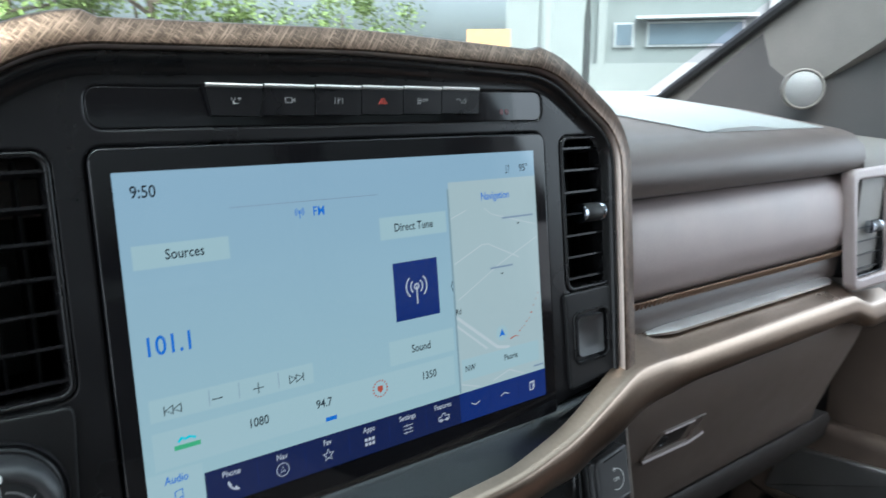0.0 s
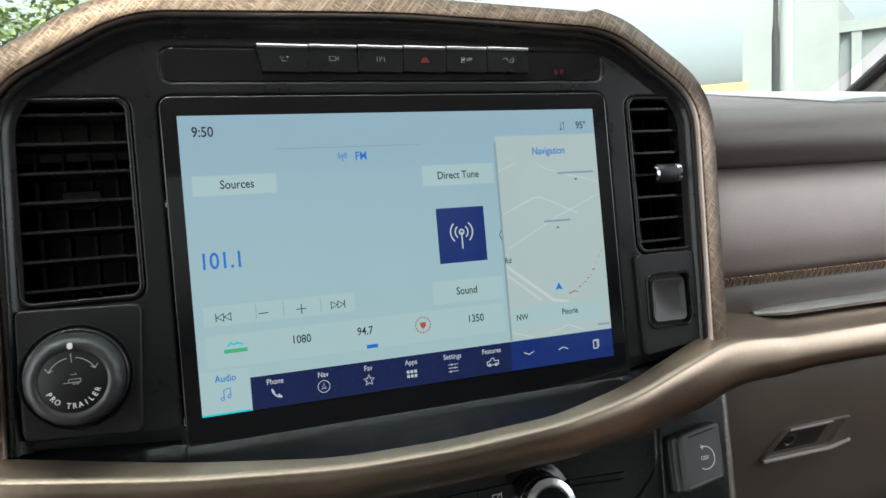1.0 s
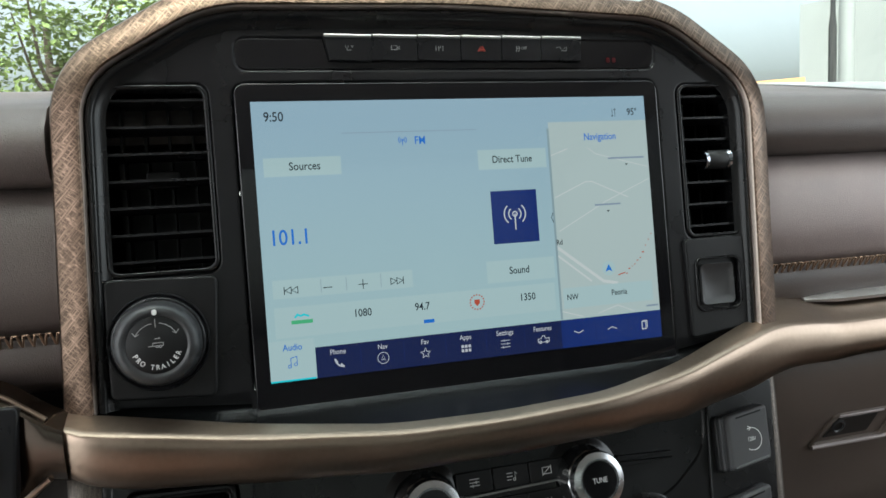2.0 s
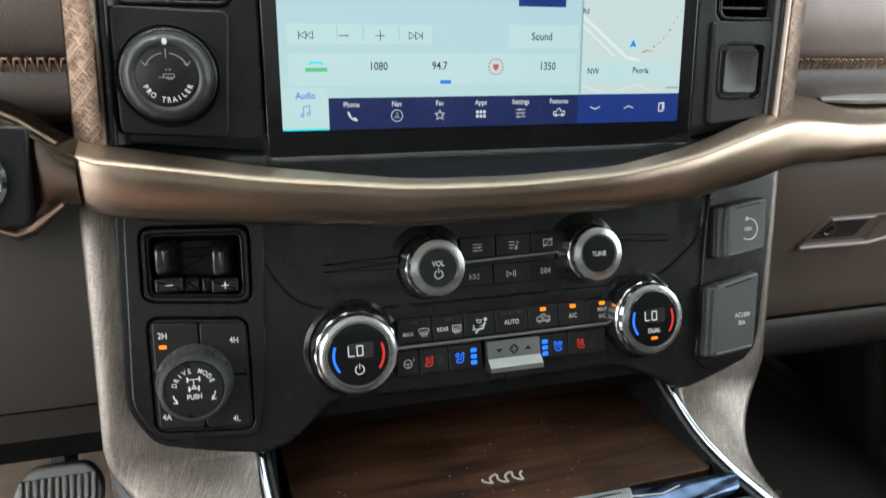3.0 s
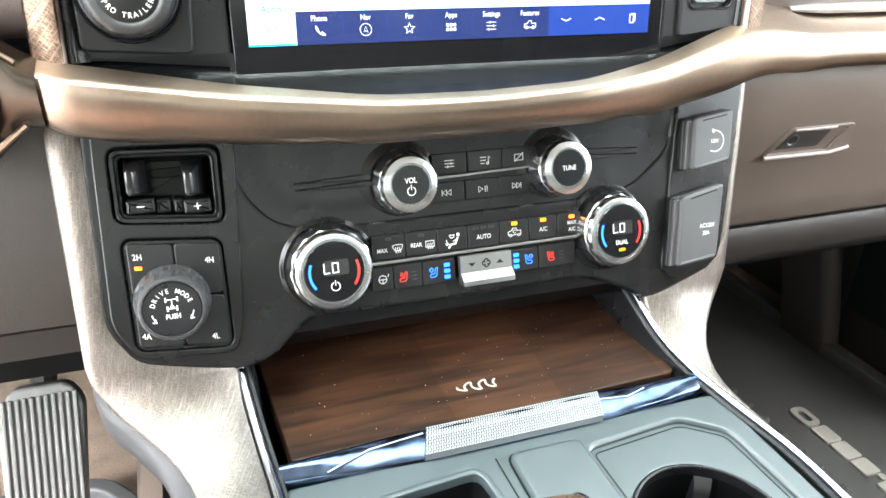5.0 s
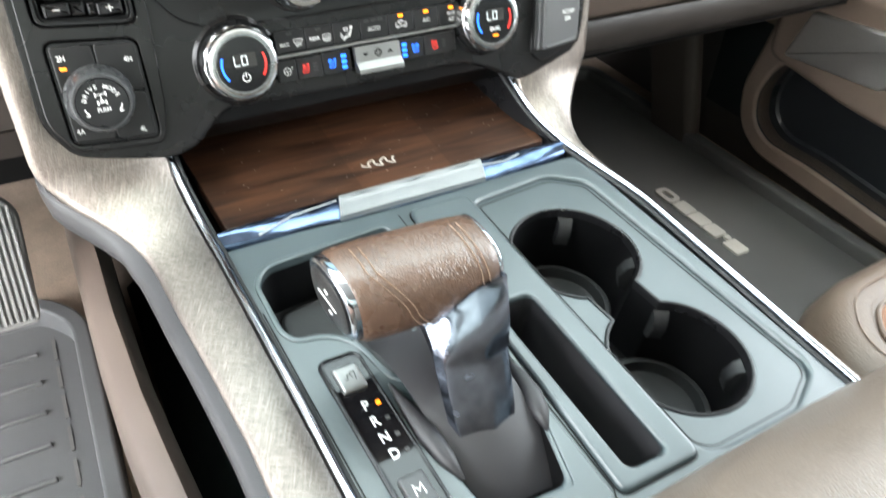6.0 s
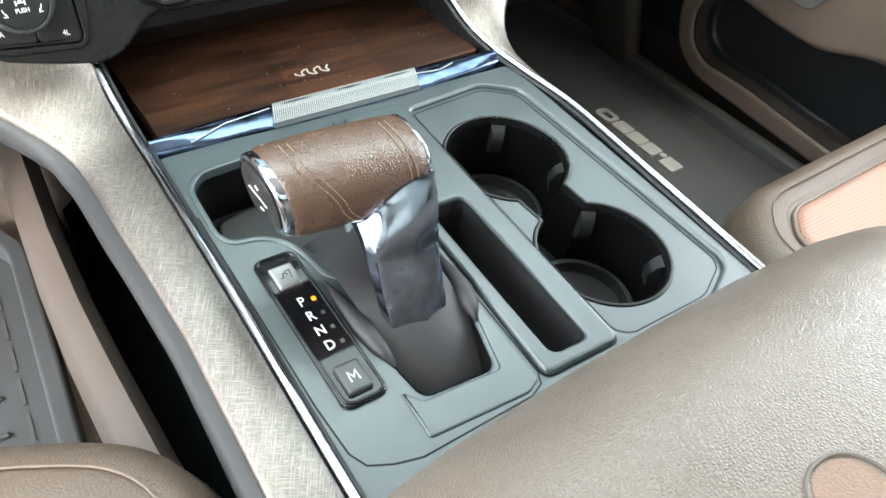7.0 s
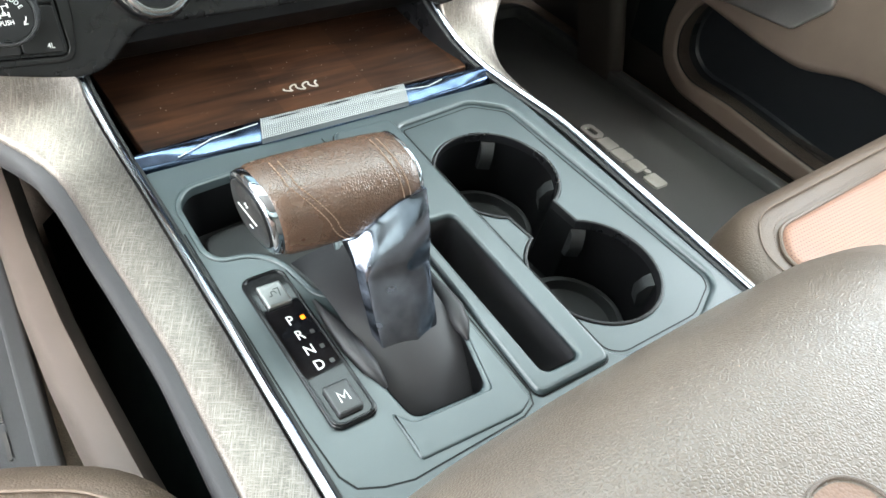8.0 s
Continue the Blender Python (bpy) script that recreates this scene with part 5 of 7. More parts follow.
# ---------------------------------------------------------------- climate panel
pan = thing("climate_panel", (0, -0.03, 1.17), "matt black climate and audio panel below the trim bar", "control panel")
outline = rounded([(-0.2235, 0.040), (-0.2265, -0.078), (-0.2130, -0.1045), (-0.1540, -0.1175), (-0.1340, -0.1135), (-0.1080, -0.0900), (-0.02, -0.0925), (0.0880, -0.0915), (0.1120, -0.1010), (0.1405, -0.1170), (0.2040, -0.0985), (0.2260, 0.040)], 0.010, 5)
HB = rounded([(-0.2094, 0.0223), (-0.2103, -0.0175), (-0.1530, -0.0231), (-0.1519, 0.0202)], 0.005)  # trailer brake
PADM = Matrix.Identity(4)
PADM[1][0], PADM[1][3] = -0.10, -0.10 * 0.1845 + 0.001
PADM = LOW @ PADM                                       # the drive mode pad is sheared to fit the camera's view
H4 = [(a, b - 0.10 * (a + 0.1845) + 0.001) for a, b in rrect(-0.1827, -0.0645, 0.0525, 0.0645, 0.005)]
SCOOP = rounded([(-0.1425, 0.0372), (-0.1410, -0.0060), (-0.1250, -0.0270), (-0.1000, -0.0345), (0.1000, -0.0345), (0.1280, -0.0290), (0.1575, -0.0060), (0.1645, 0.0372)], 0.010)
part("body", plate(outline, [HB, H4, SCOOP], -0.016, 0.0, LOW, 0.003), BLACK, pan, sharp=30)
part("side_plate", plate(rounded([(-0.2180, 0.036), (-0.2215, -0.078), (-0.2090, -0.1000), (-0.1530, -0.1045), (-0.1475, -0.080), (-0.1410, 0.036)], 0.008), [offset(HB, 0.0012), offset(H4, 0.0012)], -0.002, 0.0022, LOW, 0.0012), BLACK, pan)
part("side_plate", plate(rounded([(0.1665, 0.036), (0.1500, -0.094), (0.1600, -0.1040), (0.2010, -0.0920), (0.2220, 0.036)], 0.006), [], -0.002, 0.0022, LOW, 0.0012), BLACK, pan)
# scooped centre field with the fins beside the volume knobs
bm = bmesh.new()
rs = [ring(bm, offset(SCOOP, -d), c, LOW) for d, c in ((-0.0005, -0.0016), (0.0020, -0.0017), (0.0070, -0.0020), (0.0120, -0.0027), (0.0165, -0.0032), (0.0185, -0.0033))]
for r0, r1 in zip(rs, rs[1:]):
    bridge(bm, r0, r1)
bm.faces.new(rs[-1])
part("centre_field", bm, BLACK, pan, "scooped soft black field", sharp=60)
for x0, x1, yy in ((-0.062, -0.109, -0.0070), (0.092, 0.133, -0.0040)):
    for k in range(2):
        b0, b1 = yy - 0.0042 * k - 0.0004, yy - 0.0042 * k + 0.0030
        bm = prism(bmesh.new(), [(x0, b0 - 0.0006), (x1, b0 + 0.0008), (x1, b0 + 0.0014), (x0, b1)][::1 if x1 > x0 else -1], -0.005, -0.0004, LOW, 0.0007)
        part("fin", bm, SATIN, pan)


def button(name, a, b, w, h, c=0.0030, mat=BUTTON, parent=pan, skew=0.0):
    loop = rounded([(a - w / 2, b - h / 2 - skew), (a + w / 2, b - h / 2 + skew), (a + w / 2, b + h / 2 + skew), (a - w / 2, b + h / 2 - skew)], 0.0008, 2)
    return part(name, prism(bmesh.new(), loop, -0.005, c, LOW, 0.0006), mat, parent)


def sym(lines, parent, c=0.0031, w=0.0005, mat=PRINT):
    return tagged(part("symbol", strokes(lines, w, c, LOW), mat, parent), kind="stuff" if len(lines) > 5 else "")


def say(body, a, b, h, parent, c=0.0032, mat=PRINT):
    return word(body, a, b, h * 0.88, c, LOW, mat, parent)


part("bright_line", prism(bmesh.new(), [(-0.0190, -0.0120), (0.0530, -0.0100), (0.0530, -0.0085), (-0.0190, -0.0105)], -0.005, 0.0002, LOW, 0.0004), DULL, pan)
part("bright_line", prism(bmesh.new(), rounded([(-0.0670, -0.0623), (0.0880, -0.0615), (0.0880, -0.0595), (-0.0670, -0.0603)], 0.0006), 0.0, 0.0040, LOW, 0.0005), DULL, pan)
for i, a in enumerate((-0.0090, 0.0160, 0.0405)):
    b = button("button", a, -0.0025, 0.0238, 0.0135, -0.0008)
    sym({0: [[(a - 0.003, -0.0025 + 0.002 * k), (a + 0.003, -0.0025 + 0.002 * k)] for k in (-1, 0, 1)] + [[(a - 0.0012, -0.0053), (a - 0.0012, -0.0037)], [(a + 0.0012, -0.0033), (a + 0.0012, -0.0017)]],
         1: [[(a - 0.003, -0.0005), (a + 0.0005, -0.0005)], [(a - 0.003, -0.0025), (a + 0.0005, -0.0025)], [(a - 0.003, -0.0045), (a - 0.0005, -0.0045)], [(a + 0.0025, -0.0045), (a + 0.0025, 0.0), (a + 0.0036, -0.0012)], arc(a + 0.0018, -0.0045, 0.0008, 0, 360, 8)],
         2: [[(a - 0.003, -0.0045), (a - 0.003, -0.0005), (a + 0.003, -0.0005), (a + 0.003, -0.0045), (a - 0.003, -0.0045)], [(a - 0.0032, -0.0052), (a + 0.0032, 0.0002)]]}[i], b, -0.0007)
for i, a in enumerate((-0.0115, 0.0135, 0.0375)):
    b = button("button", a, -0.0208, 0.0238, 0.0130, -0.0008)
    y = -0.0212
    t1 = [(a - 0.0005, y), (a + 0.0025, y + 0.0018), (a + 0.0025, y - 0.0018), (a - 0.0005, y)]
    t2 = [(a - 0.0035, y), (a - 0.0005, y + 0.0018), (a - 0.0005, y - 0.0018), (a - 0.0035, y)]
    bars = [[(a - 0.0037, y - 0.0018), (a - 0.0037, y + 0.0018)]]
    ln = [t1, t2] + bars
    if i == 1:
        ln = [[(a - 0.003, y - 0.0018), (a - 0.003, y + 0.0018), (a, y), (a - 0.003, y - 0.0018)], [(a + 0.0016, y - 0.0018), (a + 0.0016, y + 0.0018)], [(a + 0.0030, y - 0.0018), (a + 0.0030, y + 0.0018)]]
    if i == 2:
        ln = [[(2 * a - px, py) for px, py in l] for l in ln]
    sym(ln, b, -0.0007, 0.0004)

CX = [-0.0658, -0.0435, -0.0222, -0.0007, 0.0223, 0.0442, 0.0655, 0.0880]
for i in range(7):
    a, w = (CX[i] + CX[i + 1]) / 2, CX[i + 1] - CX[i] - 0.0007
    b = button("button", a, -0.0515, w, 0.0155)
    if i == 0:
        say("MAX", a - 0.0045, -0.0535, 0.0030, b)
    if i == 1:
        say("REAR", a - 0.0035, -0.0525, 0.0030, b)
    if i in (0, 1):
        x = a + 0.0058
        yc = -0.0528
        if i == 0:
            shape = [(x - 0.0035, yc + 0.0016)] + arc(x, yc - 0.0065, 0.0089, 112, 68, 6) + [(x + 0.0035, yc + 0.0016), (x + 0.0020, yc - 0.0016), (x - 0.0020, yc - 0.0016), (x - 0.0035, yc + 0.0016)]
        else:
            shape = [(x - 0.0028, yc + 0.0021), (x + 0.0028, yc + 0.0021), (x + 0.0028, yc - 0.0018), (x - 0.0028, yc - 0.0018), (x - 0.0028, yc + 0.0021)]
        sym([shape] + [[(x + d, yc - 0.0030), (x + d + 0.0004, yc - 0.0018), (x + d - 0.0003, yc - 0.0008), (x + d + 0.0002, yc + 0.0006)] for d in (-0.0014, 0.0, 0.0014)], b, w=0.0004)
    if i == 2:
        sym([[(a + 0.0036, -0.0510), (a + 0.0020, -0.0545), (a - 0.0010, -0.0550), (a - 0.0026, -0.0568)], arc(a + 0.0040, -0.0488, 0.0006, 0, 360, 8)], b, w=0.0012)
        sym([[(a + 0.0026, -0.0520), (a + 0.0004, -0.0530)], arc(a - 0.0012, -0.0520, 0.0030, 180, 250, 5), [(a - 0.0048, -0.0540), (a - 0.0040, -0.0552), (a - 0.0026, -0.0546)], [(a - 0.0020, -0.0488), (a + 0.0014, -0.0488), (a + 0.0006, -0.0506), (a - 0.0012, -0.0506), (a - 0.0020, -0.0488)]], b, w=0.0005)
    if i == 3:
        say("AUTO", a, -0.0525, 0.0034, b)
    if i == 4:
        sym([[(a - 0.0046, -0.0540), (a - 0.0046, -0.0516), (a - 0.0024, -0.0510), (a - 0.0012, -0.0494), (a + 0.0012, -0.0494), (a + 0.0018, -0.0512), (a + 0.0046, -0.0512), (a + 0.0046, -0.0540), (a + 0.0038, -0.0540)], [(a - 0.0022, -0.0540), (a + 0.0022, -0.0540)], arc(a - 0.0030, -0.0542, 0.0008, 0, 360, 10), arc(a + 0.0030, -0.0542, 0.0008, 0, 360, 10), arc(a, -0.0518, 0.0011, 60, 330, 7)], b, w=0.0004)
    if i == 5:
        say("A/C", a, -0.0527, 0.0034, b)
    if i == 6:
        say("MAX", a, -0.0505, 0.0030, b)
        say("A/C", a, -0.0552, 0.0030, b)
    if i >= 4:
        part("indicator", prism(bmesh.new(), rrect(a, -0.0462, 0.0042, 0.0024, 0.0004), 0.0030, 0.0034, LOW), AMBER, b, "lit amber indicator")
    for d in {0: (0,), 1: (0,), 3: (-0.0055, 0, 0.0055)}.get(i, ()):
        lamp = rrect(a + d, -0.0462, 0.0040, 0.0018, 0.0004)
        part("indicator", plate(lamp, [offset(lamp, -0.0005)], 0.0026, 0.0033, LOW, 0.0001), GREYPRINT, b)

for i, (x0, x1) in enumerate(((-0.0675, -0.0530), (-0.0530, -0.0335), (-0.0335, -0.0105), (0.0290, 0.0505), (0.0505, 0.0790))):
    a, w = (x0 + x1) / 2, x1 - x0 - 0.0007
    b = button("button", a, -0.0718, w, 0.0155)
    y = -0.0720
    seat = lambda x, s=1: [[(x + s * u, y + v) for u, v in ((-0.0024, 0.0030), (-0.0012, 0.0030), (-0.0003, -0.0009), (0.0020, -0.0009), (0.0027, -0.0018), (0.0022, -0.0030), (-0.0010, -0.0030), (-0.0018, -0.0020), (-0.0024, 0.0030))]]
    heat = lambda x, s=1: [[(x + s * u, y + 0.0001), (x + s * (u + 0.0004), y + 0.0010), (x + s * (u - 0.0002), y + 0.0018), (x + s * (u + 0.0003), y + 0.0027)] for u in (0.0006, 0.0017)]
    blow = lambda x, s=1: [arc(x + s * 0.0018 + 0.0007 * math.cos(radians(g)), y + 0.0018 + 0.0007 * math.sin(radians(g)), 0.0007, g - 90, g + 110, 5) for g in (0, 90, 180, 270)]
    if i == 0:
        sym([arc(a, y, 0.0026, 0, 360, 16), [(a - 0.0024, y), (a + 0.0024, y)], [(a, y), (a, y - 0.0024)], [(a + 0.0036, y + 0.0016), (a + 0.0040, y + 0.0030)]], b, w=0.0005)
    if i == 1:
        sym(seat(a - 0.003, -1) + heat(a - 0.003, -1), b, w=0.00045, mat=REDLAMP)
        sym([[(a + 0.003, y + 0.0024 * k), (a + 0.0055, y + 0.0024 * k)] for k in (-1, 0, 1)], b, w=0.0008, mat=GREYPRINT)
    if i == 2:
        sym(seat(a - 0.0035, -1) + blow(a - 0.0035, -1), b, w=0.00045, mat=BLUELAMP)
        for k in (-1, 0, 1):
            part("indicator", prism(bmesh.new(), rrect(a + 0.0055, y + 0.0040 * k, 0.0040, 0.0026, 0.0003), 0.0030, 0.0034, LOW), BLUELAMP, b, "lit blue indicator")
    if i == 3:
        sym(seat(a + 0.0030) + blow(a + 0.0030), b, w=0.00045, mat=BLUELAMP)
        for k in (-1, 0, 1):
            part("indicator", prism(bmesh.new(), rrect(a - 0.0062, y + 0.0040 * k, 0.0040, 0.0026, 0.0003), 0.0030, 0.0034, LOW), BLUELAMP, b, "lit blue indicator")
    if i == 4:
        sym(seat(a - 0.0050) + heat(a - 0.0050), b, w=0.00045, mat=REDLAMP)
        sym([[(a + 0.002, y + 0.0024 * k), (a + 0.0045, y + 0.0024 * k)] for k in (-1, 0, 1)], b, w=0.0008, mat=GREYPRINT)
# fan rocker
fan = part("fan_rocker", loft([[LOW @ Vector(p) for p in ((x, -0.0630, 0.004), (x, -0.0630, 0.0085), (x, -0.0740, 0.0090), (x, -0.0790, 0.0135), (x, -0.0820, 0.0135), (x, -0.0815, 0.004))] for x in (-0.0090, -0.0080, 0.0262, 0.0275)]), DULL, pan, "brushed silver fan rocker")
y = -0.0690
part("symbol", prism(bmesh.new(), [(-0.0036, y + 0.0012), (-0.0010, y - 0.0014), (0.0016, y + 0.0012)], 0.0087, 0.0090, LOW), BUTTON, fan)
part("symbol", prism(bmesh.new(), [(0.0164, y - 0.0012), (0.0216, y - 0.0012), (0.0190, y + 0.0014)], 0.0087, 0.0090, LOW), BUTTON, fan)
sym([arc(0.0092 + 0.0014 * math.cos(radians(a)), y + 0.0014 * math.sin(radians(a)), 0.0014, a - 90, a + 120, 6) for a in (0, 90, 180, 270)], fan, c=0.0089, w=0.0009, mat=BUTTON)


def chrome_knob(name, a, b, r, h, label, sunk=0.0, mound=1.0, eye=0.815):
    """A faceted chrome knob with a tabbed top ring, rising from a soft mound in the panel."""
    ob = thing(name, LOW @ Vector((a, b, 0)), label, "knob", "climate panel knobs")
    m = LOW @ Matrix.Translation((a, b, 0.0))
    part("collar", lathe([(r * (1.2 + 0.42 * mound), -sunk - 0.0003), (r * (1.2 + 0.32 * mound), -sunk + 0.0001), (r * (1.2 + 0.20 * mound), -sunk + 0.0007), (r * (1.2 + 0.09 * mound), -sunk + 0.0016), (r * 1.21, -sunk + 0.0019), (r * 1.185, -sunk + 0.0010), (r * 1.12, -sunk)], m, n=64), BLACK, ob, "soft black mound round the knob", sharp=60)

    def cut(i, j):
        u = (i % 8) / 8 - 0.5
        if j in (1, 2):
            return math.cos(math.pi / 14) / math.cos(2 * math.pi / 14 * u)
        if j in (5, 6):
            return 1.0 if i % 8 < 5 else 0.968
        return 1
    k = part("dial", lathe([(r * 1.13, -sunk), (r * 1.155, h * 0.10), (r * 1.10, h * 0.66), (r * 1.055, h * 0.69), (r * 1.04, h * 0.71), (r * 1.06, h * 0.74), (r * 1.045, h * 0.86), (r * 0.995, h * 0.95), (r * (eye + 0.12), h * 0.99), (r * (eye + 0.05), h), (r * (eye + 0.03), h - 0.0012), (r * (eye + 0.01), h - 0.0014)], m, n=112, wobble=cut), KNURL, ob, "chrome grip ring with cut facets", sharp=20)
    f = part("face", lathe([(r * eye, h - 0.004), (r * eye, h - 0.0008), (r * (eye - 0.03), h - 0.0001)], m, n=64), KNOBFACE, k)
    part("inner_ring", lathe([(r * (eye + 0.015), h - 0.002), (r * (eye + 0.011), h - 0.0004), (r * (eye - 0.009), h - 0.0004), (r * (eye - 0.013), h - 0.002)], m, n=64), KNURL, k)
    return ob, f, h


vk, vf, vh = chrome_knob("volume_knob", -0.0422, -0.0112, 0.0172, 0.021, "chrome-ringed volume knob with a black face", 0.0033, 1.0, 0.71)
c = vh + 0.0002
say("VOL", -0.0422, -0.0088, 0.0037, vf, c)
sym([arc(-0.0422, -0.0152, 0.0026, 120, 420), [(-0.0422, -0.0142), (-0.0422, -0.0116)]], vf, c, 0.0005)
tk, tf, th = chrome_knob("tune_knob", 0.0664, -0.0108, 0.0172, 0.021, "chrome-ringed tuning knob with a black face", 0.0033, 1.0, 0.71)
say("TUNE", 0.0664, -0.0108, 0.0036, tf, c)
for nm, a, kb0, right in (("temperature_knob", -0.0935, -0.0590, False), ("temperature_knob", 0.1060, -0.0580, True)):
    kb, kf, kh = chrome_knob(nm, a, kb0, 0.0232, 0.019, "large chrome-ringed temperature knob lit with LO", 0.0, 0.32)
    c = kh + 0.0002
    part("readout", prism(bmesh.new(), rrect(a + 0.0015, kb0 + 0.0025, 0.015, 0.0095, 0.001), c - 0.0001, c + 0.00005, LOW), shader("dim_readout", (0.022, 0.021, 0.02), 0.2), kf)
    lx, ly = a - 0.0062, kb0 - 0.0004
    sym([[(lx, ly + 0.0058), (lx, ly), (lx + 0.0032, ly)], [(lx + 0.0052, ly), (lx + 0.0052, ly + 0.0058), (lx + 0.0086, ly + 0.0058), (lx + 0.0086, ly), (lx + 0.0052, ly)]], kf, c + 0.0002, 0.0007, PALELAMP)
    sym([arc(a, kb0, 0.0150, 160, 215)], kf, c, 0.0015, BLUELAMP)
    sym([arc(a, kb0, 0.0150, -35, 20)], kf, c, 0.0015, REDLAMP)
    if right:
        say("DUAL", a + 0.0005, kb0 - 0.0077, 0.0034, kf, c)
        part("indicator", prism(bmesh.new(), rrect(a + 0.0005, kb0 - 0.0127, 0.0048, 0.0018, 0.0003), c, c + 0.0002, LOW), AMBER, kf)
    else:
        sym([arc(a, kb0 - 0.0090, 0.0027, 120, 420), [(a, kb0 - 0.0083), (a, kb0 - 0.0056)]], kf, c, 0.0005)

# trailer brake controller
tb = thing("brake_controller", LOW @ Vector((-0.18, -0.0015, 0)), "black trailer brake controller with two sliding paddles", "controller")
BIN = rounded([(-0.2056, 0.0178), (-0.2058, -0.0142), (-0.1570, -0.0188), (-0.1562, 0.0158)], 0.003)
part("frame", plate(HB, [offset(BIN, 0.0020)], -0.006, 0.0046, LOW, 0.0016), SATIN, tb)
part("inner_frame", plate(offset(BIN, 0.0022), [BIN], -0.008, 0.0022, LOW, 0.0010), SATIN, tb)
part("well", well(BIN, 0.020, LOW), BUTTON, tb)
part("slot", block(-0.1790, 0.0062, 0.030, 0.0060, -0.0205, -0.0192, LOW), WELL, tb)
for da, db in ((0.0, 0.0), (0.0305, -0.0030)):
    sec = []
    for c, a0, a1, b0, b1 in ((-0.0195, -0.2038, -0.1892, -0.0050, 0.0172), (-0.0080, -0.2036, -0.1900, -0.0045, 0.0166), (-0.0010, -0.2032, -0.1918, -0.0040, 0.0150), (0.0040, -0.2030, -0.1945, -0.0038, 0.0132), (0.0072, -0.2027, -0.1976, -0.0034, 0.0116), (0.0084, -0.2020, -0.1990, -0.0028, 0.0106)):
        sec.append([LOW @ Vector((x, y, c)) for x, y in rrect((a0 + a1) / 2 + da, (b0 + b1) / 2 + db, a1 - a0, b1 - b0, 0.0024, 5)])
    part("paddle", loft(sec), PADDLE, tb, "glossy black paddle with a rounded nib", sharp=60)
for a, b0, w, s_, c1 in ((-0.1965, -0.0100, 0.0152, "-", 0.0052), (-0.1845, -0.0110, 0.0080, "", 0.0022), (-0.1764, -0.0118, 0.0052, "", 0.0022), (-0.1662, -0.0126, 0.0150, "+", 0.0052)):
    b = part("key", prism(bmesh.new(), rrect(a, b0, w, 0.0078, 0.0010), -0.016, c1, LOW, 0.0016), BUTTON, tb)
    if s_:
        sym([[(a - 0.0018, b0), (a + 0.0018, b0)]] + ([[(a, b0 - 0.0018), (a, b0 + 0.0018)]] if s_ == "+" else []), b, 0.0053, 0.0006)

# drive mode pad
dm = thing("drive_mode_pad", LOW @ Vector((-0.1845, -0.065, 0)), "black four-key drive mode pad round a ribbed knob", "controller")
part("frame", plate(rrect(-0.1827, -0.0645, 0.0525, 0.0645, 0.005), [rrect(-0.1827, -0.0645, 0.0502, 0.0622, 0.004)], -0.006, 0.0032, PADM, 0.0010), SATIN, dm)
part("backing", block(-0.1827, -0.0645, 0.0505, 0.0625, -0.006, -0.002, PADM, 0.003), WELL, dm)
for i, (a, b, t, ta, tbb) in enumerate(((-0.1954, -0.0490, "2H", -0.2024, -0.0415), (-0.1700, -0.0490, "4H", -0.1636, -0.0440), (-0.1954, -0.0801, "4A", -0.2033, -0.0885), (-0.1700, -0.0801, "4L", -0.1654, -0.0905))):
    k = part("key", prism(bmesh.new(), rrect(a, b, 0.0246, 0.0304, 0.0024), -0.003, 0.0042, PADM, 0.0009), BUTTON, dm)
    word(t, ta, tbb, 0.0034, 0.0044, PADM, PRINT, k)
    if i == 0:
        part("indicator", prism(bmesh.new(), rrect(-0.2026, -0.0478, 0.0040, 0.0022, 0.0003), 0.0040, 0.0046, PADM), AMBER, k, "lit amber indicator")
DC = (-0.1866, -0.0662)
dmk = LOW @ Matrix.Translation((*DC, 0.0036))


def brick_ribs(i, j):
    """Two staggered rows of flat grips round the dial."""
    if j in (2, 3):
        return 0.955 if i % 8 in (0, 1) else 1
    return 0.955 if j in (5, 6) and (i + 4) % 8 in (0, 1) else 1


kk = part("dial", lathe([(0.0212, 0), (0.0214, 0.002), (0.0212, 0.003), (0.0203, 0.0095), (0.0198, 0.0104), (0.0201, 0.0112), (0.0191, 0.0178), (0.0184, 0.0205), (0.0174, 0.0220), (0.0163, 0.0222), (0.0160, 0.0212)], dmk, n=96, wobble=brick_ribs), DIAL, dm, "grey dial with two rows of grips", sharp=30)
kf = part("face", lathe([(0.0158, 0.016), (0.0158, 0.0212), (0.0152, 0.0218)], dmk, n=64), SATIN, kk)
c = 0.0036 + 0.0220
word_arc("DRIVE MODE", DC[0], DC[1], 0.0104, 92, 0.0026, c, LOW, PRINT, kf, step=15.5)
say("PUSH", DC[0], DC[1] - 0.0042, 0.0031, kf, c)
dx, dy = DC[0], DC[1] + 0.0034
sym([[(dx - 0.0030, dy + 0.0022), (dx + 0.0030, dy + 0.0022)], [(dx, dy + 0.0022), (dx, dy - 0.0030)], [(dx - 0.0024, dy - 0.0030), (dx + 0.0024, dy - 0.0030)], arc(dx, dy - 0.0022, 0.0009, 0, 360, 8)], kf, c, 0.0005)
sym([[(dx + u, dy + v - 0.0009), (dx + u, dy + v + 0.0009)] for u in (-0.0031, 0.0031) for v in (0.0022,)] + [[(dx + u, dy - 0.0040), (dx + u, dy - 0.0020)] for u in (-0.0025, 0.0025)], kf, c, 0.0009)
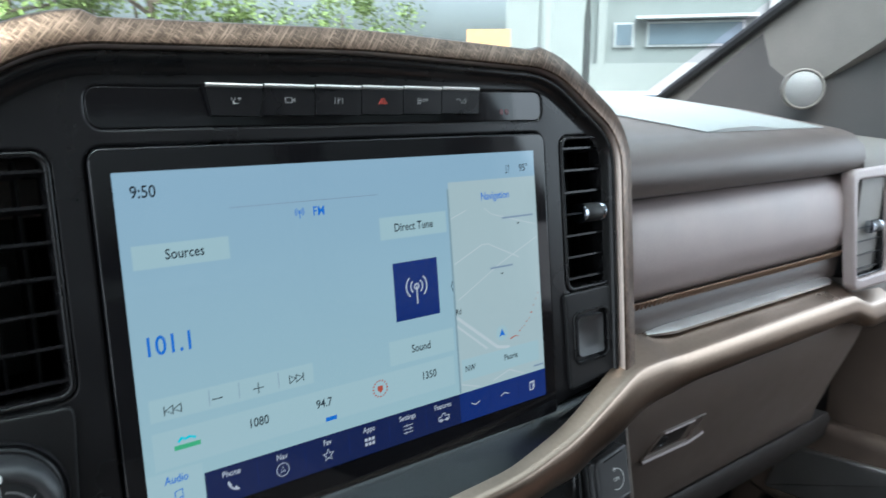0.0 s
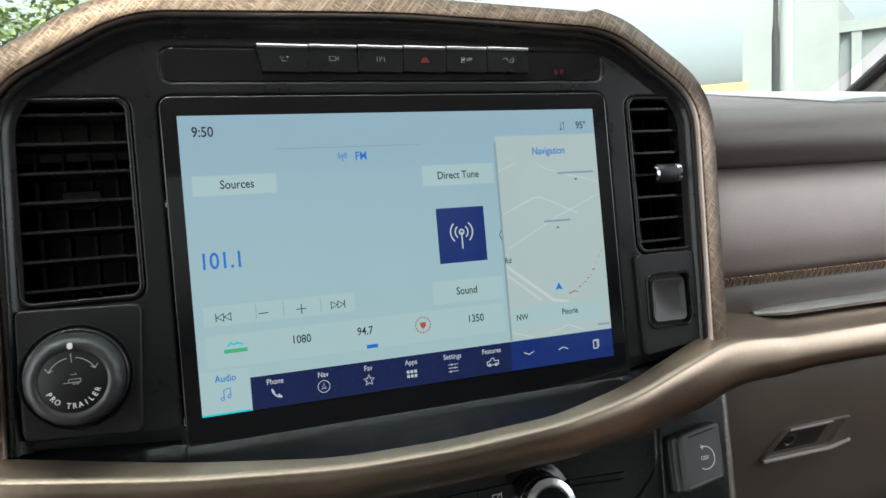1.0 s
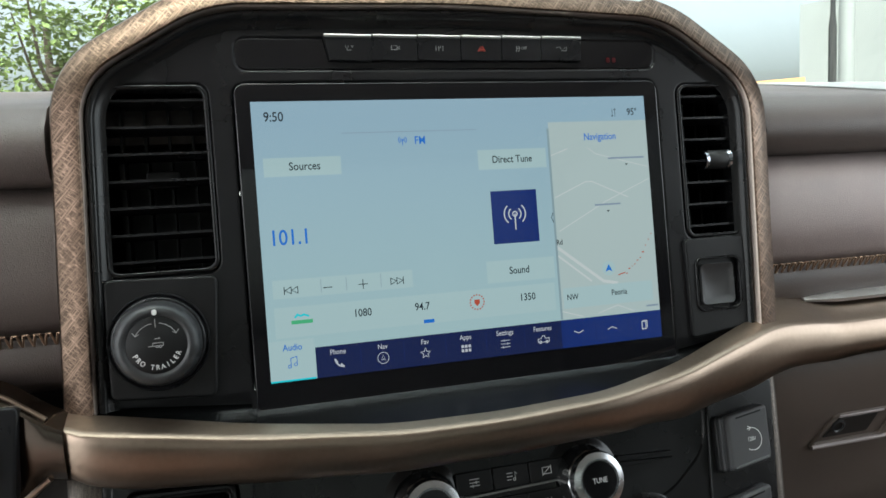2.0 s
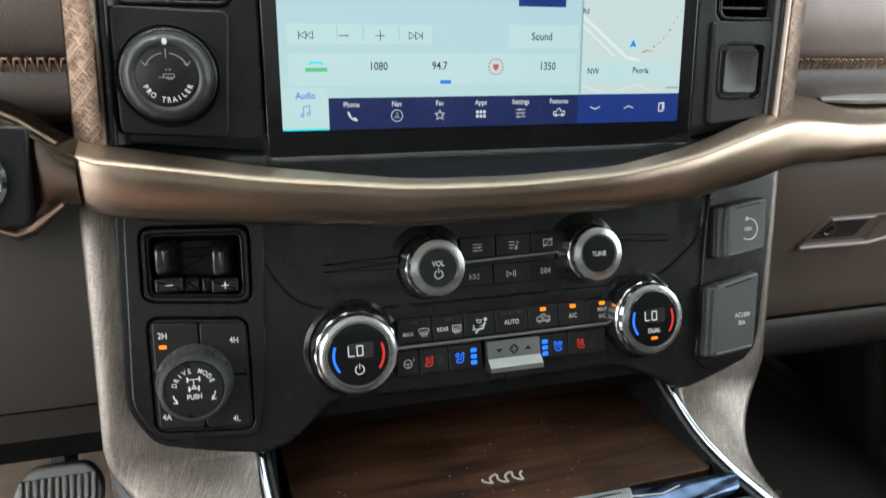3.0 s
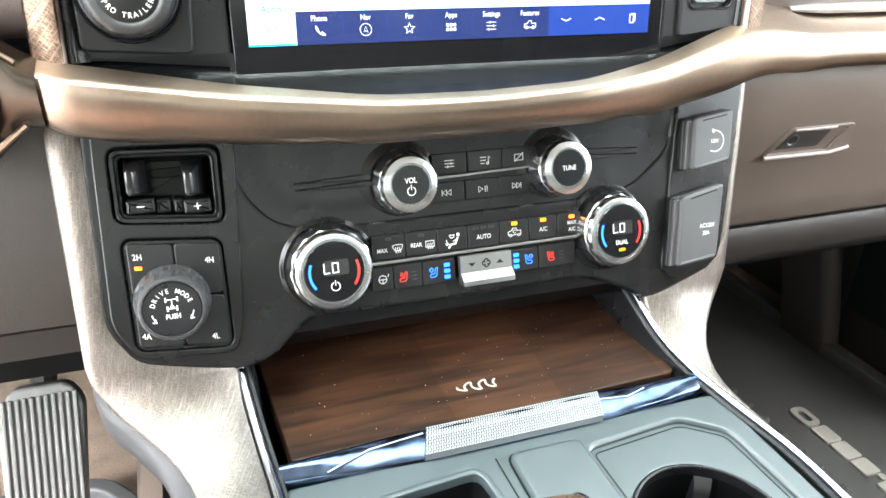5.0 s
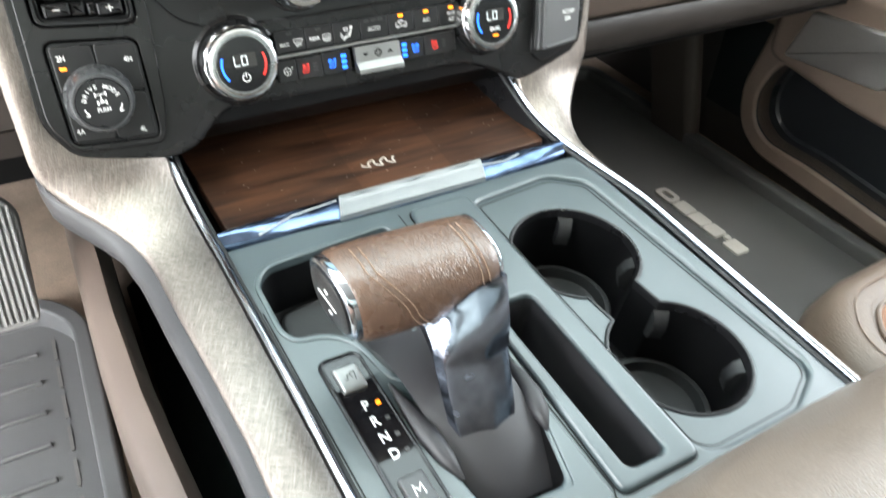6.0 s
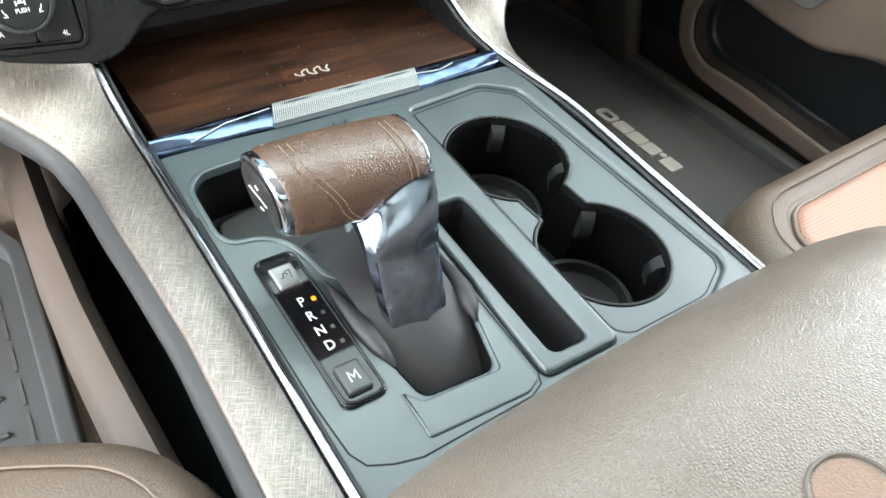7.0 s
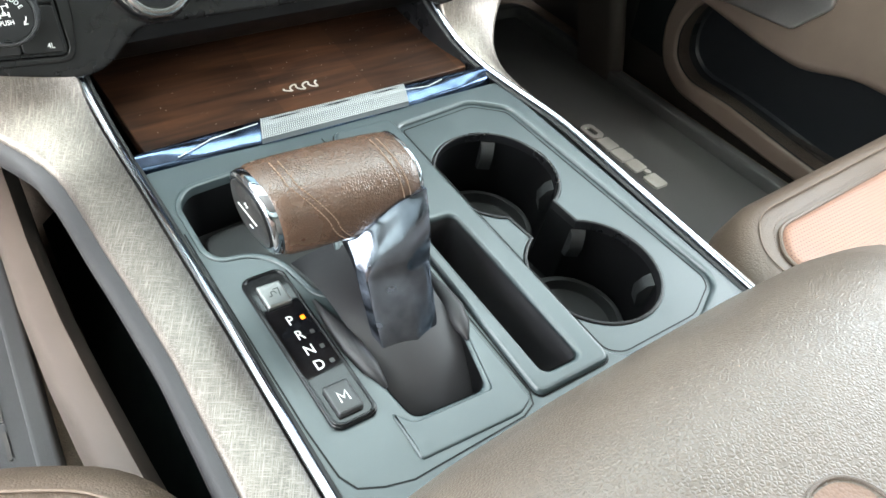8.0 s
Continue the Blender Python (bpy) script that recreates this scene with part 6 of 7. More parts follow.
for sgn in (-1, 1):
    arrow = [(DC[0] + sgn * 0.0112 * math.cos(radians(g)), DC[1] + 0.0112 * math.sin(radians(g))) for g in range(-12, -42, -6)]
    tip = arrow[-1]
    sym([arrow, [(tip[0] + sgn * 0.0004, tip[1] + 0.0018), tip, (tip[0] + sgn * 0.0018, tip[1] + 0.0002)]], kf, c, 0.0006)

# socket covers
for nm, loop, t in (("socket_cover", [(0.1688, -0.0232), (0.2027, -0.0180), (0.2059, 0.0190), (0.1714, 0.0141)], 0), ("socket_cover", [(0.1562, -0.0922), (0.1919, -0.0884), (0.1980, -0.0338), (0.1609, -0.0412)], 1)):
    sc = thing(nm, LOW @ Vector((0.187, loop[0][1], 0)), "grey flip cover over a power socket", "socket cover", "socket covers")
    part("base", prism(bmesh.new(), rounded([(x + (-0.0052 if i in (0, 3) else 0.0008), y) for i, (x, y) in enumerate(loop)], 0.003), 0.0, 0.0070, LOW, 0.002), BUTTON, sc)
    part("hinge_bar", prism(bmesh.new(), rounded([(loop[0][0] - 0.0038, loop[0][1] + 0.001), (loop[0][0] + 0.002, loop[0][1] + 0.001), (loop[3][0] + 0.002, loop[3][1] - 0.001), (loop[3][0] - 0.0038, loop[3][1] - 0.001)], 0.0015), 0.004, 0.0100, LOW, 0.0015), COVER, sc)
    cv = part("cover", prism(bmesh.new(), rounded(loop, 0.004), 0.004, 0.0125, LOW, 0.0022, fan=True), COVER, sc)
    top = [Vector(p).lerp(Vector(q), f) for p, q, f in ((loop[3], loop[2], 0.22), (loop[3], loop[2], 0.80))]
    part("finger_slot", strokes([[(p.x, p.y - 0.0030) for p in top]], 0.0011, 0.01255, LOW), WELL, cv)
    low = [Vector(p).lerp(Vector(q), f) for p, q, f in ((loop[0], loop[1], 0.10), (loop[0], loop[1], 0.93))]
    part("bottom_edge", tube([(p.x, p.y + 0.0020, 0.0112) for p in low], 0.0019, LOW, n=10), COVER, cv)
    if t == 0:
        say("120V", 0.1885, -0.0030, 0.0030, cv, 0.0127)
        sym([arc(0.1890, -0.0030, 0.0075, -120, 110, 14), [(0.1870, 0.0055), (0.1890, 0.0046), (0.1876, 0.0030)]], cv, 0.0126, 0.0006)
    else:
        say("AC120V", 0.1825, -0.0635, 0.0034, cv, 0.0127)
        say("20A", 0.1815, -0.0690, 0.0034, cv, 0.0127)

# start button in its housing at the bar's flared end, coloured dark for its reflection
IG = plane_matrix((-0.279, -0.0245, 1.347), (0, 0.15, 1))
ig = thing("start_button", IG @ Vector((0, 0, 0)), "round black start button with a chrome ring in a dark housing", "button")
part("panel", prism(bmesh.new(), rounded([(-0.024, -0.028), (0.022, -0.027), (0.026, 0.022), (-0.024, 0.024)], 0.004), -0.008, 0.002, IG, 0.0015), SATIN, ig)
part("ring", lathe([(0.0190, 0.001), (0.0190, 0.005), (0.0170, 0.006), (0.0160, 0.004)], IG @ Matrix.Translation((-0.004, -0.003, 0)), n=48), CHROME, ig)
part("cap", lathe([(0.0158, 0.000), (0.0158, 0.004), (0.0145, 0.005)], IG @ Matrix.Translation((-0.004, -0.003, 0)), n=48), GLOSS, ig)

# ---------------------------------------------------------------- console
con = thing("centre_console", (0, -0.25, 0.77), "grey centre console with brushed metal rails", "console")


def cz(y):
    """Height of the console's top along its length: it climbs to the climate panel in front."""
    return smoothed(y, [(-0.70, 1.060), (-0.12, 1.1325), (-0.075, 1.1420), (-0.035, 1.1670), (0.08, 1.2140)], 0.022)


def lin(y, keys):
    for (y0, v0), (y1, v1) in zip(keys, keys[1:]):
        if y <= y1:
            return v0 + (v1 - v0) * (y - y0) / (y1 - y0)
    return keys[-1][1]


def smoothed(y, keys, w=0.02):
    return sum(lin(y + w * (i - 3) / 3, keys) for i in range(7)) / 7


LIN = [(-0.60, -0.118), (-0.377, -0.1310), (-0.246, -0.1375), (-0.109, -0.1465), (-0.033, -0.1560), (0.05, -0.1590)]
LOUT = [(-0.60, -0.158), (-0.356, -0.1670), (-0.252, -0.1700), (-0.188, -0.1765), (-0.153, -0.1810), (-0.117, -0.1846), (-0.093, -0.1880), (-0.0755, -0.1965), (-0.062, -0.2082), (-0.050, -0.2215), (-0.040, -0.2325), (-0.030, -0.2405), (0.05, -0.2420)]
RIN = [(-0.60, 0.205), (-0.365, 0.1900), (-0.243, 0.1805), (-0.166, 0.1745), (-0.101, 0.1560), (-0.048, 0.1380), (0.05, 0.1360)]
ROUT = [(-0.60, 0.212), (-0.363, 0.1960), (-0.300, 0.1895), (-0.250, 0.1856), (-0.200, 0.1815), (-0.150, 0.1745), (-0.110, 0.1687), (-0.092, 0.1692), (-0.079, 0.1715), (-0.063, 0.1793), (-0.0475, 0.1927), (-0.033, 0.2090), (0.05, 0.2100)]
YS = [-0.60 + 0.62 * i / 62 for i in range(63)]


def rail(inner, outer, xt, xb):
    """One sheet of linen metal: a column beside the climate panel that bends over into the rail along the console."""
    way = [(-0.0045 - 0.29 * (1.284 - z), z) for z in np.linspace(1.330, 1.178, 20)]
    (y0, z0), (y2, z2) = way[-1], (-0.064, cz(-0.064))
    way += [((1 - g) ** 2 * y0 + 2 * g * (1 - g) * -0.0400 + g * g * y2, (1 - g) ** 2 * z0 + 2 * g * (1 - g) * 1.1615 + g * g * z2) for g in np.linspace(0.08, 1, 12)]
    way += [(y, cz(y)) for y in YS[::-1] if y < -0.068]
    sec = []
    for k, (y, z) in enumerate(way):
        (ya, za), (yb, zb) = way[max(k - 1, 0)], way[min(k + 1, len(way) - 1)]
        n = Vector((0, zb - za, ya - yb)).normalized()
        f = min(1.0, max(0.0, (1.330 - z) / 0.152))
        b = min(1.0, max(0.0, (1.188 - z) / 0.026))
        c = min(1.0, max(0.0, (1.212 - z) / 0.036))
        b, c = b * b * (3 - 2 * b), c * c
        x0 = xt[0] + (xb[0] - xt[0]) * f
        x0 += (smoothed(y, inner) - x0) * c
        x1 = xt[1] + (xb[1] - xt[1]) * f
        x1 += (smoothed(y, outer, 0.010) - x1) * b
        s, w, p = (1 if x1 > x0 else -1), abs(x1 - x0), Vector((0, y, z))
        drop = 0.006 + 0.10 * min(1.0, max(0.0, (z - 1.185) / 0.03))
        sec.append([p + Vector((x, 0, 0)) + n * d for x, d in ((x0, -0.001), (x0 + s * min(0.002, w * 0.2), 0.0008), (x0 + s * w * 0.5, 0.0015), (x1 - s * min(0.006, w * 0.3), 0.0008), (x1 - s * min(0.0025, w * 0.15), -0.0004), (x1 - s * 0.0006, -0.0020), (x1, -drop), (x0, -drop))])
    return part("metal_rail", loft(sec), LINEN, con, "brushed linen-weave metal rail rising beside the panel", sharp=60)


rail(LIN, LOUT, (-0.2215, -0.2415), (-0.2215, -0.2400))
rail(RIN, ROUT, (0.2200, 0.2315), (0.2000, 0.2115))
# dark lip under the left rail
sec = []
for y in YS:
    b, z = smoothed(y, LOUT, 0.010), cz(y)
    f = min(1.0, max(0.0, (-0.045 - y) / 0.045))
    sec.append([Vector((b + 0.004, y, z - 0.0055)), Vector((b + 0.001 - 0.0060 * f, y, z - 0.007)), Vector((b + 0.001 - 0.0105 * f, y, z - 0.012)), Vector((b + 0.001 - 0.0110 * f, y, z - 0.019)), Vector((b + 0.002 - 0.0080 * f, y, z - 0.027)), Vector((b + 0.008, y, z - 0.034))])
part("lip", loft(sec), LIPGREY, con, "grey plastic lip under the rail", sharp=50)
for nm, keys, s in (("left", LIN, 1), ("right", RIN, -1)):
    pts = [(smoothed(y, keys) + s * 0.0022, y, cz(y) + 0.0022) for y in YS]
    part("chrome_strip", tube(pts, 0.0026, n=12), CHROME, con, "chrome strip")
    pts = [(smoothed(y, keys) + s * 0.0062, y, cz(y) - 0.0004) for y in YS]
    part("shadow_gap", tube(pts, 0.0020, n=6), RUBBER, con)
# console body below the rails
sec = []
for y in YS[:-2] + [0.04, 0.26]:
    a, b, z = max(smoothed(y, LOUT) + 0.012, -0.156), min(smoothed(y, ROUT), 0.20) - 0.004, cz(y) if y < 0.005 else 1.15
    sec.append([Vector((a, y, z - 0.012)), Vector((a + 0.004, y, 0.92)), Vector((-0.170, y, 0.860)), Vector((-0.205, y, 0.830)), Vector((-0.205, y, 0.766)), Vector((0.20, y, 0.766)), Vector((b - 0.01, y, 0.90)), Vector((b, y, z - 0.008)), Vector((b - 0.012, y, z - 0.006)), Vector((b - 0.015, y, 1.02)), Vector((a + 0.03, y, 1.02)), Vector((a + 0.01, y, z - 0.010))])
part("side_body", loft(sec), SIDEDARK, con, "dark console sides")
# the top insert, with openings for cups, coin slot, pocket and shifter
insert = rounded([(-0.1412, -0.007), (-0.1432, -0.300), (0.1700, -0.300), (0.1660, -0.266), (0.1600, -0.110), (0.1570, -0.040), (0.1530, -0.007)], 0.006)
OCT = rounded([(0.0425, -0.0275), (0.1140, -0.0215), (0.1400, -0.0395), (0.1550, -0.2440), (0.1500, -0.2535), (0.1220, -0.2680), (0.0540, -0.2690), (0.0425, -0.2600)], 0.007)
SLOT = rrect(0.0095, -0.1915, 0.0260, 0.130, 0.005)
POCK = rounded([(-0.1330, -0.0880), (-0.1320, -0.0450), (-0.1220, -0.0330), (-0.0300, -0.0260), (-0.0240, -0.1020), (-0.0560, -0.1060), (-0.0655, -0.1280), (-0.0680, -0.1420), (-0.0800, -0.1510), (-0.0890, -0.1450), (-0.0960, -0.1120), (-0.1100, -0.1000), (-0.1280, -0.0970)], 0.008)
SHIFT = rounded([(-0.0520, -0.1130), (-0.0270, -0.1130), (-0.0270, -0.2050), (-0.0385, -0.2480), (-0.0850, -0.2455), (-0.0880, -0.2220), (-0.0870, -0.2000), (-0.0740, -0.1640), (-0.0610, -0.1360)], 0.007)
part("top_insert", plate(insert, [OCT, SLOT, POCK, SHIFT], -0.010, 0.0, CON, 0.0028), CONSOLE, con, "grey soft-touch console top", sharp=30)
# floor of the cup recess, with the two cups and the waist between them
C1, C2, RC = (0.0835, -0.0990), (0.0855, -0.2045), 0.0455
h = 0.0200
a1 = math.degrees(math.asin(h / RC))
cup_loop = [(C1[0] + RC * math.cos(radians(t)), C1[1] + RC * math.sin(radians(t))) for t in np.linspace(-90 + a1, 270 - a1, 40)]
cup_loop += [(C2[0] + RC * math.cos(radians(t)), C2[1] + RC * math.sin(radians(t))) for t in np.linspace(90 + a1, 450 - a1, 40)]
part("cup_recess", plate(offset(OCT, 0.003), [cup_loop], -0.010, -0.0035, CON, 0.0032), CONSOLE, con, "sunken grey plate round the cup holders", sharp=30)
ch = thing("cup_holder", CON @ Vector((0.085, -0.155, -0.075)), "double black cup holder with rubber grips", "cup holder")
bm = bmesh.new()
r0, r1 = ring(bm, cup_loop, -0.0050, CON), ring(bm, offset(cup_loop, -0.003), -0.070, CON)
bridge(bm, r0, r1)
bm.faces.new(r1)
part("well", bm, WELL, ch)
part("rim", plate(offset(cup_loop, 0.0022), [offset(cup_loop, -0.0006)], -0.010, -0.0026, CON, 0.001), SATIN, ch)
for cx, cy in (C1, C2):
    part("base_ring", lathe([(0.0400, -0.0685), (0.0400, -0.060), (0.0380, -0.058), (0.0345, -0.058), (0.0330, -0.0640), (0.0320, -0.0660)], CON @ Matrix.Translation((cx, cy, 0)), n=48), RUBBER, ch)
    for t in (60, 200, 330):
        d = Matrix.Translation((cx, cy, 0)) @ Matrix.Rotation(radians(t), 4, "Z")
        bm = loft([[CON @ d @ Vector(p) for p in ((0.0440, s, -0.010), (0.0395, s * 0.9, -0.013), (0.0355, s * 0.85, -0.022), (0.0380, s * 0.9, -0.034), (0.0440, s, -0.036))] for s in (-0.0055, 0.0055)])
        part("grip", bm, RUBBER, ch)
part("divider", prism(bmesh.new(), rounded([(0.0440, -0.1850), (0.0440, -0.1130), (0.0690, -0.1310), (0.0750, -0.1510), (0.0640, -0.1730)], 0.006), -0.066, -0.026, CON, 0.004), CONSOLE, ch, "grey ridge between the cups")
# coin slot with a raised rim
part("slot_rim", plate(rounded([(-0.0165, -0.2680), (0.0405, -0.2675), (0.0400, -0.0200), (-0.0090, -0.0200)], 0.007), [offset(SLOT, 0.001)], -0.002, 0.0045, CON, 0.0030), CONSOLE, con, "raised rim round the slot", sharp=30)
part("slot_well", well(SLOT, 0.045, CON, 0.001, top=0.002), LIPGREY, con)
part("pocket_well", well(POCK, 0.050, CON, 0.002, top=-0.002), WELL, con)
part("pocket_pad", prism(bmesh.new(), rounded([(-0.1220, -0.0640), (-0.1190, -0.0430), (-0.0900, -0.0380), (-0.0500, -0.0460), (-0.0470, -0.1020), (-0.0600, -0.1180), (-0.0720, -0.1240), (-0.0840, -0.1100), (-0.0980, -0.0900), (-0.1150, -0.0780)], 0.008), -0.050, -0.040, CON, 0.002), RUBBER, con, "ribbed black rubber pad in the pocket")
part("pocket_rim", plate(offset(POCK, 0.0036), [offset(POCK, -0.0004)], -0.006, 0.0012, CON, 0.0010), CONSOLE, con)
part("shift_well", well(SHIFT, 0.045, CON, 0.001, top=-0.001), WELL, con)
# gap round the rear plate of the shifter, its shade drawn as a raised black line
part("groove", strokes([[(-0.1385, -0.0700), (-0.1390, -0.2246), (-0.1373, -0.2566), (-0.1325, -0.2665), (-0.1201, -0.2722), (-0.1048, -0.2760), (-0.0310, -0.2735), (-0.0215, -0.2695), (-0.0180, -0.2620), (-0.0165, -0.0200)]], 0.0010, 0.0002, CON), WELL, con)
RIMLOOP = rounded([(-0.0171, -0.2686), (0.0411, -0.2681), (0.0406, -0.0194), (-0.0096, -0.0194)], 0.0075)
part("shift_surround", prism(bmesh.new(), rounded([(-0.0950, -0.2370), (-0.0960, -0.2690), (-0.0310, -0.2712), (-0.0205, -0.2660), (-0.0185, -0.1500), (-0.0240, -0.1500), (-0.0248, -0.2060), (-0.0362, -0.2505), (-0.0870, -0.2480)], 0.003), -0.003, 0.0014, CON, 0.0012), CONSOLE, con, "raised plate behind the shifter")
# black ribbons likewise draw the dark gaps round slot rim and cup plate
part("groove", strokes([RIMLOOP + [RIMLOOP[0]]], 0.0013, 0.0002, CON), WELL, con)
part("groove", strokes([offset(OCT, -0.0032) + [offset(OCT, -0.0032)[0]]], 0.0009, -0.0034, CON), WELL, con)
# shifter boot: a curved shell in the opening
sec = []
for k in range(15):
    v = -0.110 - 0.130 * k / 14
    up = 0.012 - 0.030 * ((v + 0.165) / 0.075) ** 2
    sec.append([CON @ Vector((u, v, max(up - 0.006 * abs((u + 0.0565) / 0.030) ** 2, -0.036))) for u in np.linspace(-0.0880, -0.0275, 11)])
sh = thing("gear_shifter", CON @ Vector((-0.055, -0.17, 0)), "leather and chrome gear shifter standing in park", "gear shifter")
part("boot", loft(sec, closed=False), LIPGREY, sh, "curved dark boot", sharp=80)
for pts in ([(-0.0935, -0.150), (-0.0925, -0.170), (-0.0912, -0.190), (-0.0895, -0.207), (-0.0878, -0.222)], [(-0.0200, -0.160), (-0.0205, -0.178), (-0.0220, -0.192), (-0.0245, -0.204), (-0.0280, -0.216)]):
    bm = tube([(u, v, 0.0) for u, v in pts], [0.0012, 0.0048, 0.0068, 0.0056, 0.0012], CON, n=12)
    part("boot_cheek", bm, LIPGREY, sh, sharp=80)
# knob: leather barrel lying across
KC = Vector((-0.0670, -0.2400, 1.1875))
KX = Matrix.Translation(KC) @ Matrix.Rotation(radians(1), 4, "Z") @ Matrix.Rotation(radians(3), 4, "Y") @ Matrix.Scale(0.93, 4)


def barrel(x, q=1.0, n=28):
    t = (x + 0.047) / 0.094
    ry, rz = (0.0275 + 0.0015 * t) * q, (0.0262 - 0.0015 * t) * q
    return [on_barrel(x, 2 * math.pi * i / n, ry, rz) for i in range(n)]


def on_barrel(x, a, ry, rz):
    """A point of the knob at angle a; its button end is cut off slantwise."""
    cy, sz = math.cos(a), math.sin(a)
    y, z = ry * math.copysign(abs(cy) ** 0.78, cy), rz * math.copysign(abs(sz) ** 0.78, sz)
    k = min(1.0, max(0.0, -x / 0.047))
    return KX @ Vector((x - k * k * (0.17 * z + 0.09 * y), y, z))


part("leather_wrap", loft([barrel(x, q) for x, q in ((-0.0455, 0.86), (-0.0440, 0.92), (-0.0415, 0.968), (-0.037, 0.994), (-0.028, 1.010), (-0.01, 1.022), (0.01, 1.022), (0.03, 1.010), (0.040, 0.992), (0.0455, 0.962), (0.0465, 0.93))]), KNOBHIDE, sh, "creased brown leather wrap", sharp=60)
for x in (-0.0330, -0.0285, 0.0290, 0.0335):
    bm = bmesh.new()
    skew = (0.044 if x < 0 else 0.006)
    pts = []
    for i in range(40):
        g = radians(80 + (165 if x < 0 else 112) * i / 39)
        xx = x + skew * max(0.0, (i - 8) / 31) ** 1.25
        tt = (xx + 0.047) / 0.094
        pts.append(on_barrel(xx, g, (0.0275 + 0.0015 * tt) * 1.0145, (0.0262 - 0.0015 * tt) * 1.0145))
    for i in range(1, 40):
        a, b = Vector(pts[i - 1]), Vector(pts[i])
        tube([a, a.lerp(b, 0.5) + (a - (KX @ Vector((x, 0, 0)))).normalized() * 0.0003, a.lerp(b, 0.68)], 0.00034, bm=bm, n=5)
    part("stitching", bm, STITCH, sh, "tan stitch line")
part("chrome_cap", loft([barrel(x, q) for x, q in ((-0.0430, 0.92), (-0.0455, 0.93), (-0.0485, 0.90), (-0.0498, 0.83), (-0.0488, 0.74))]), CHROME, sh, "chrome end ring", sharp=60)
part("side_button", loft([barrel(x, q) for x, q in ((-0.0465, 0.75), (-0.0505, 0.74), (-0.0516, 0.66))]), BUTTON, sh, "black end button with plus and minus")
for pts in ([(-0.0035, 0.008), (0.0005, 0.008)], [(-0.0015, 0.006), (-0.0015, 0.010)], [(-0.0035, -0.008), (0.0005, -0.008)], [(0.010, 0.002), (-0.010, -0.001)]):
    part("symbol", tube([(-0.0520 - 0.17 * z - 0.09 * y, y, z) for y, z in pts], 0.0004, KX, n=4), PRINT, sh)
part("chrome_cap", loft([barrel(x, q) for x, q in ((0.0455, 0.97), (0.0470, 0.985), (0.0485, 0.94), (0.0488, 0.80))]), CHROME, sh, "chrome end ring", sharp=60)
# chrome yoke: a thin lip under the knob that drapes down into the stem on its right half
FRONT = [(-0.034, 262), (-0.006, 250), (0.000, 236), (0.004, 213), (0.009, 196), (0.017, 183), (0.030, 173), (0.048, 165)]
sec = []
for x in np.linspace(-0.034, 0.0480, 30):
    lo, hi = lin(x, FRONT), lin(x, [(-0.034, 266), (-0.006, 288), (0.003, 302), (0.018, 326), (0.048, 340)])
    t = (x + 0.047) / 0.094
    rings = [[on_barrel(max(x, 0.0), radians(lo + (hi - lo) * i / 12), (0.0275 + 0.0015 * t) * q, (0.0262 - 0.0015 * t) * q) + KX.to_3x3() @ Vector((min(x, 0.0), 0, 0)) for i in range(13)] for q in (0.99, 1.06)]
    sec.append(rings[1] + rings[0][::-1])
part("yoke", loft(sec), SCUFFED, sh, "scuffed chrome yoke", sharp=75)
# stem: a faceted chrome post that grows out of the drape under the knob
FACETS = [(-1, -0.2), (-0.90, -0.72), (-0.84, -0.78), (0.08, -1.10), (0.13, -1.10), (0.86, -0.80), (0.94, -0.70), (1, -0.3)]
STEM = [(1.100, -0.2945, -0.0455, 0.0203, 0.0135), (1.115, -0.2875, -0.0454, 0.0208, 0.0135), (1.142, -0.2745, -0.0452, 0.0222, 0.0135), (1.150, -0.2706, -0.0450, 0.0226, 0.0138)]
FRONT_W = [-1, -0.90, -0.84, -0.66, -0.48, -0.30, -0.11, 0.08, 0.13, 0.37, 0.62, 0.86, 0.94, 1]


def stem_ring(z, cy, cx, hw, hd):
    front = [Vector((cx + w * hw, cy + lin(w, FACETS) * hd, z)) for w in FRONT_W]
    return front + [Vector((cx + w * hw * 0.8, cy + 0.9 * hd, z)) for w in (1, 0.5, 0, -0.5, -1)]


top = []
for w in FRONT_W + [1, 0.5, 0, -0.5, -1]:
    x = 0.0245 + 0.0235 * w
    t = (x + 0.047) / 0.094
    a, q = (lin(x, FRONT), 1.085) if len(top) < len(FRONT_W) else (330, 1.05)
    top.append(on_barrel(x, radians(a), (0.0275 + 0.0015 * t) * q, (0.0262 - 0.0015 * t) * q))
foot, sec = stem_ring(*STEM[-1]), []
for j in range(12):
    v = j / 12
    e = v * v * (3 - 2 * v) * 0.45 + v * 0.55
    row = []
    for i, (a, b) in enumerate(zip(top, foot)):
        p = a.lerp(b, e)
        if i < len(FRONT_W):
            p += Vector((0, -0.0030, 0.0006)) * math.sin(math.pi * v) ** 2
        row.append(p)
    sec.append(row)
sec += [stem_ring(*r) for r in STEM[::-1]]
part("stem", loft(sec), SCUFFED, sh, "scuffed chrome stem", sharp=26)

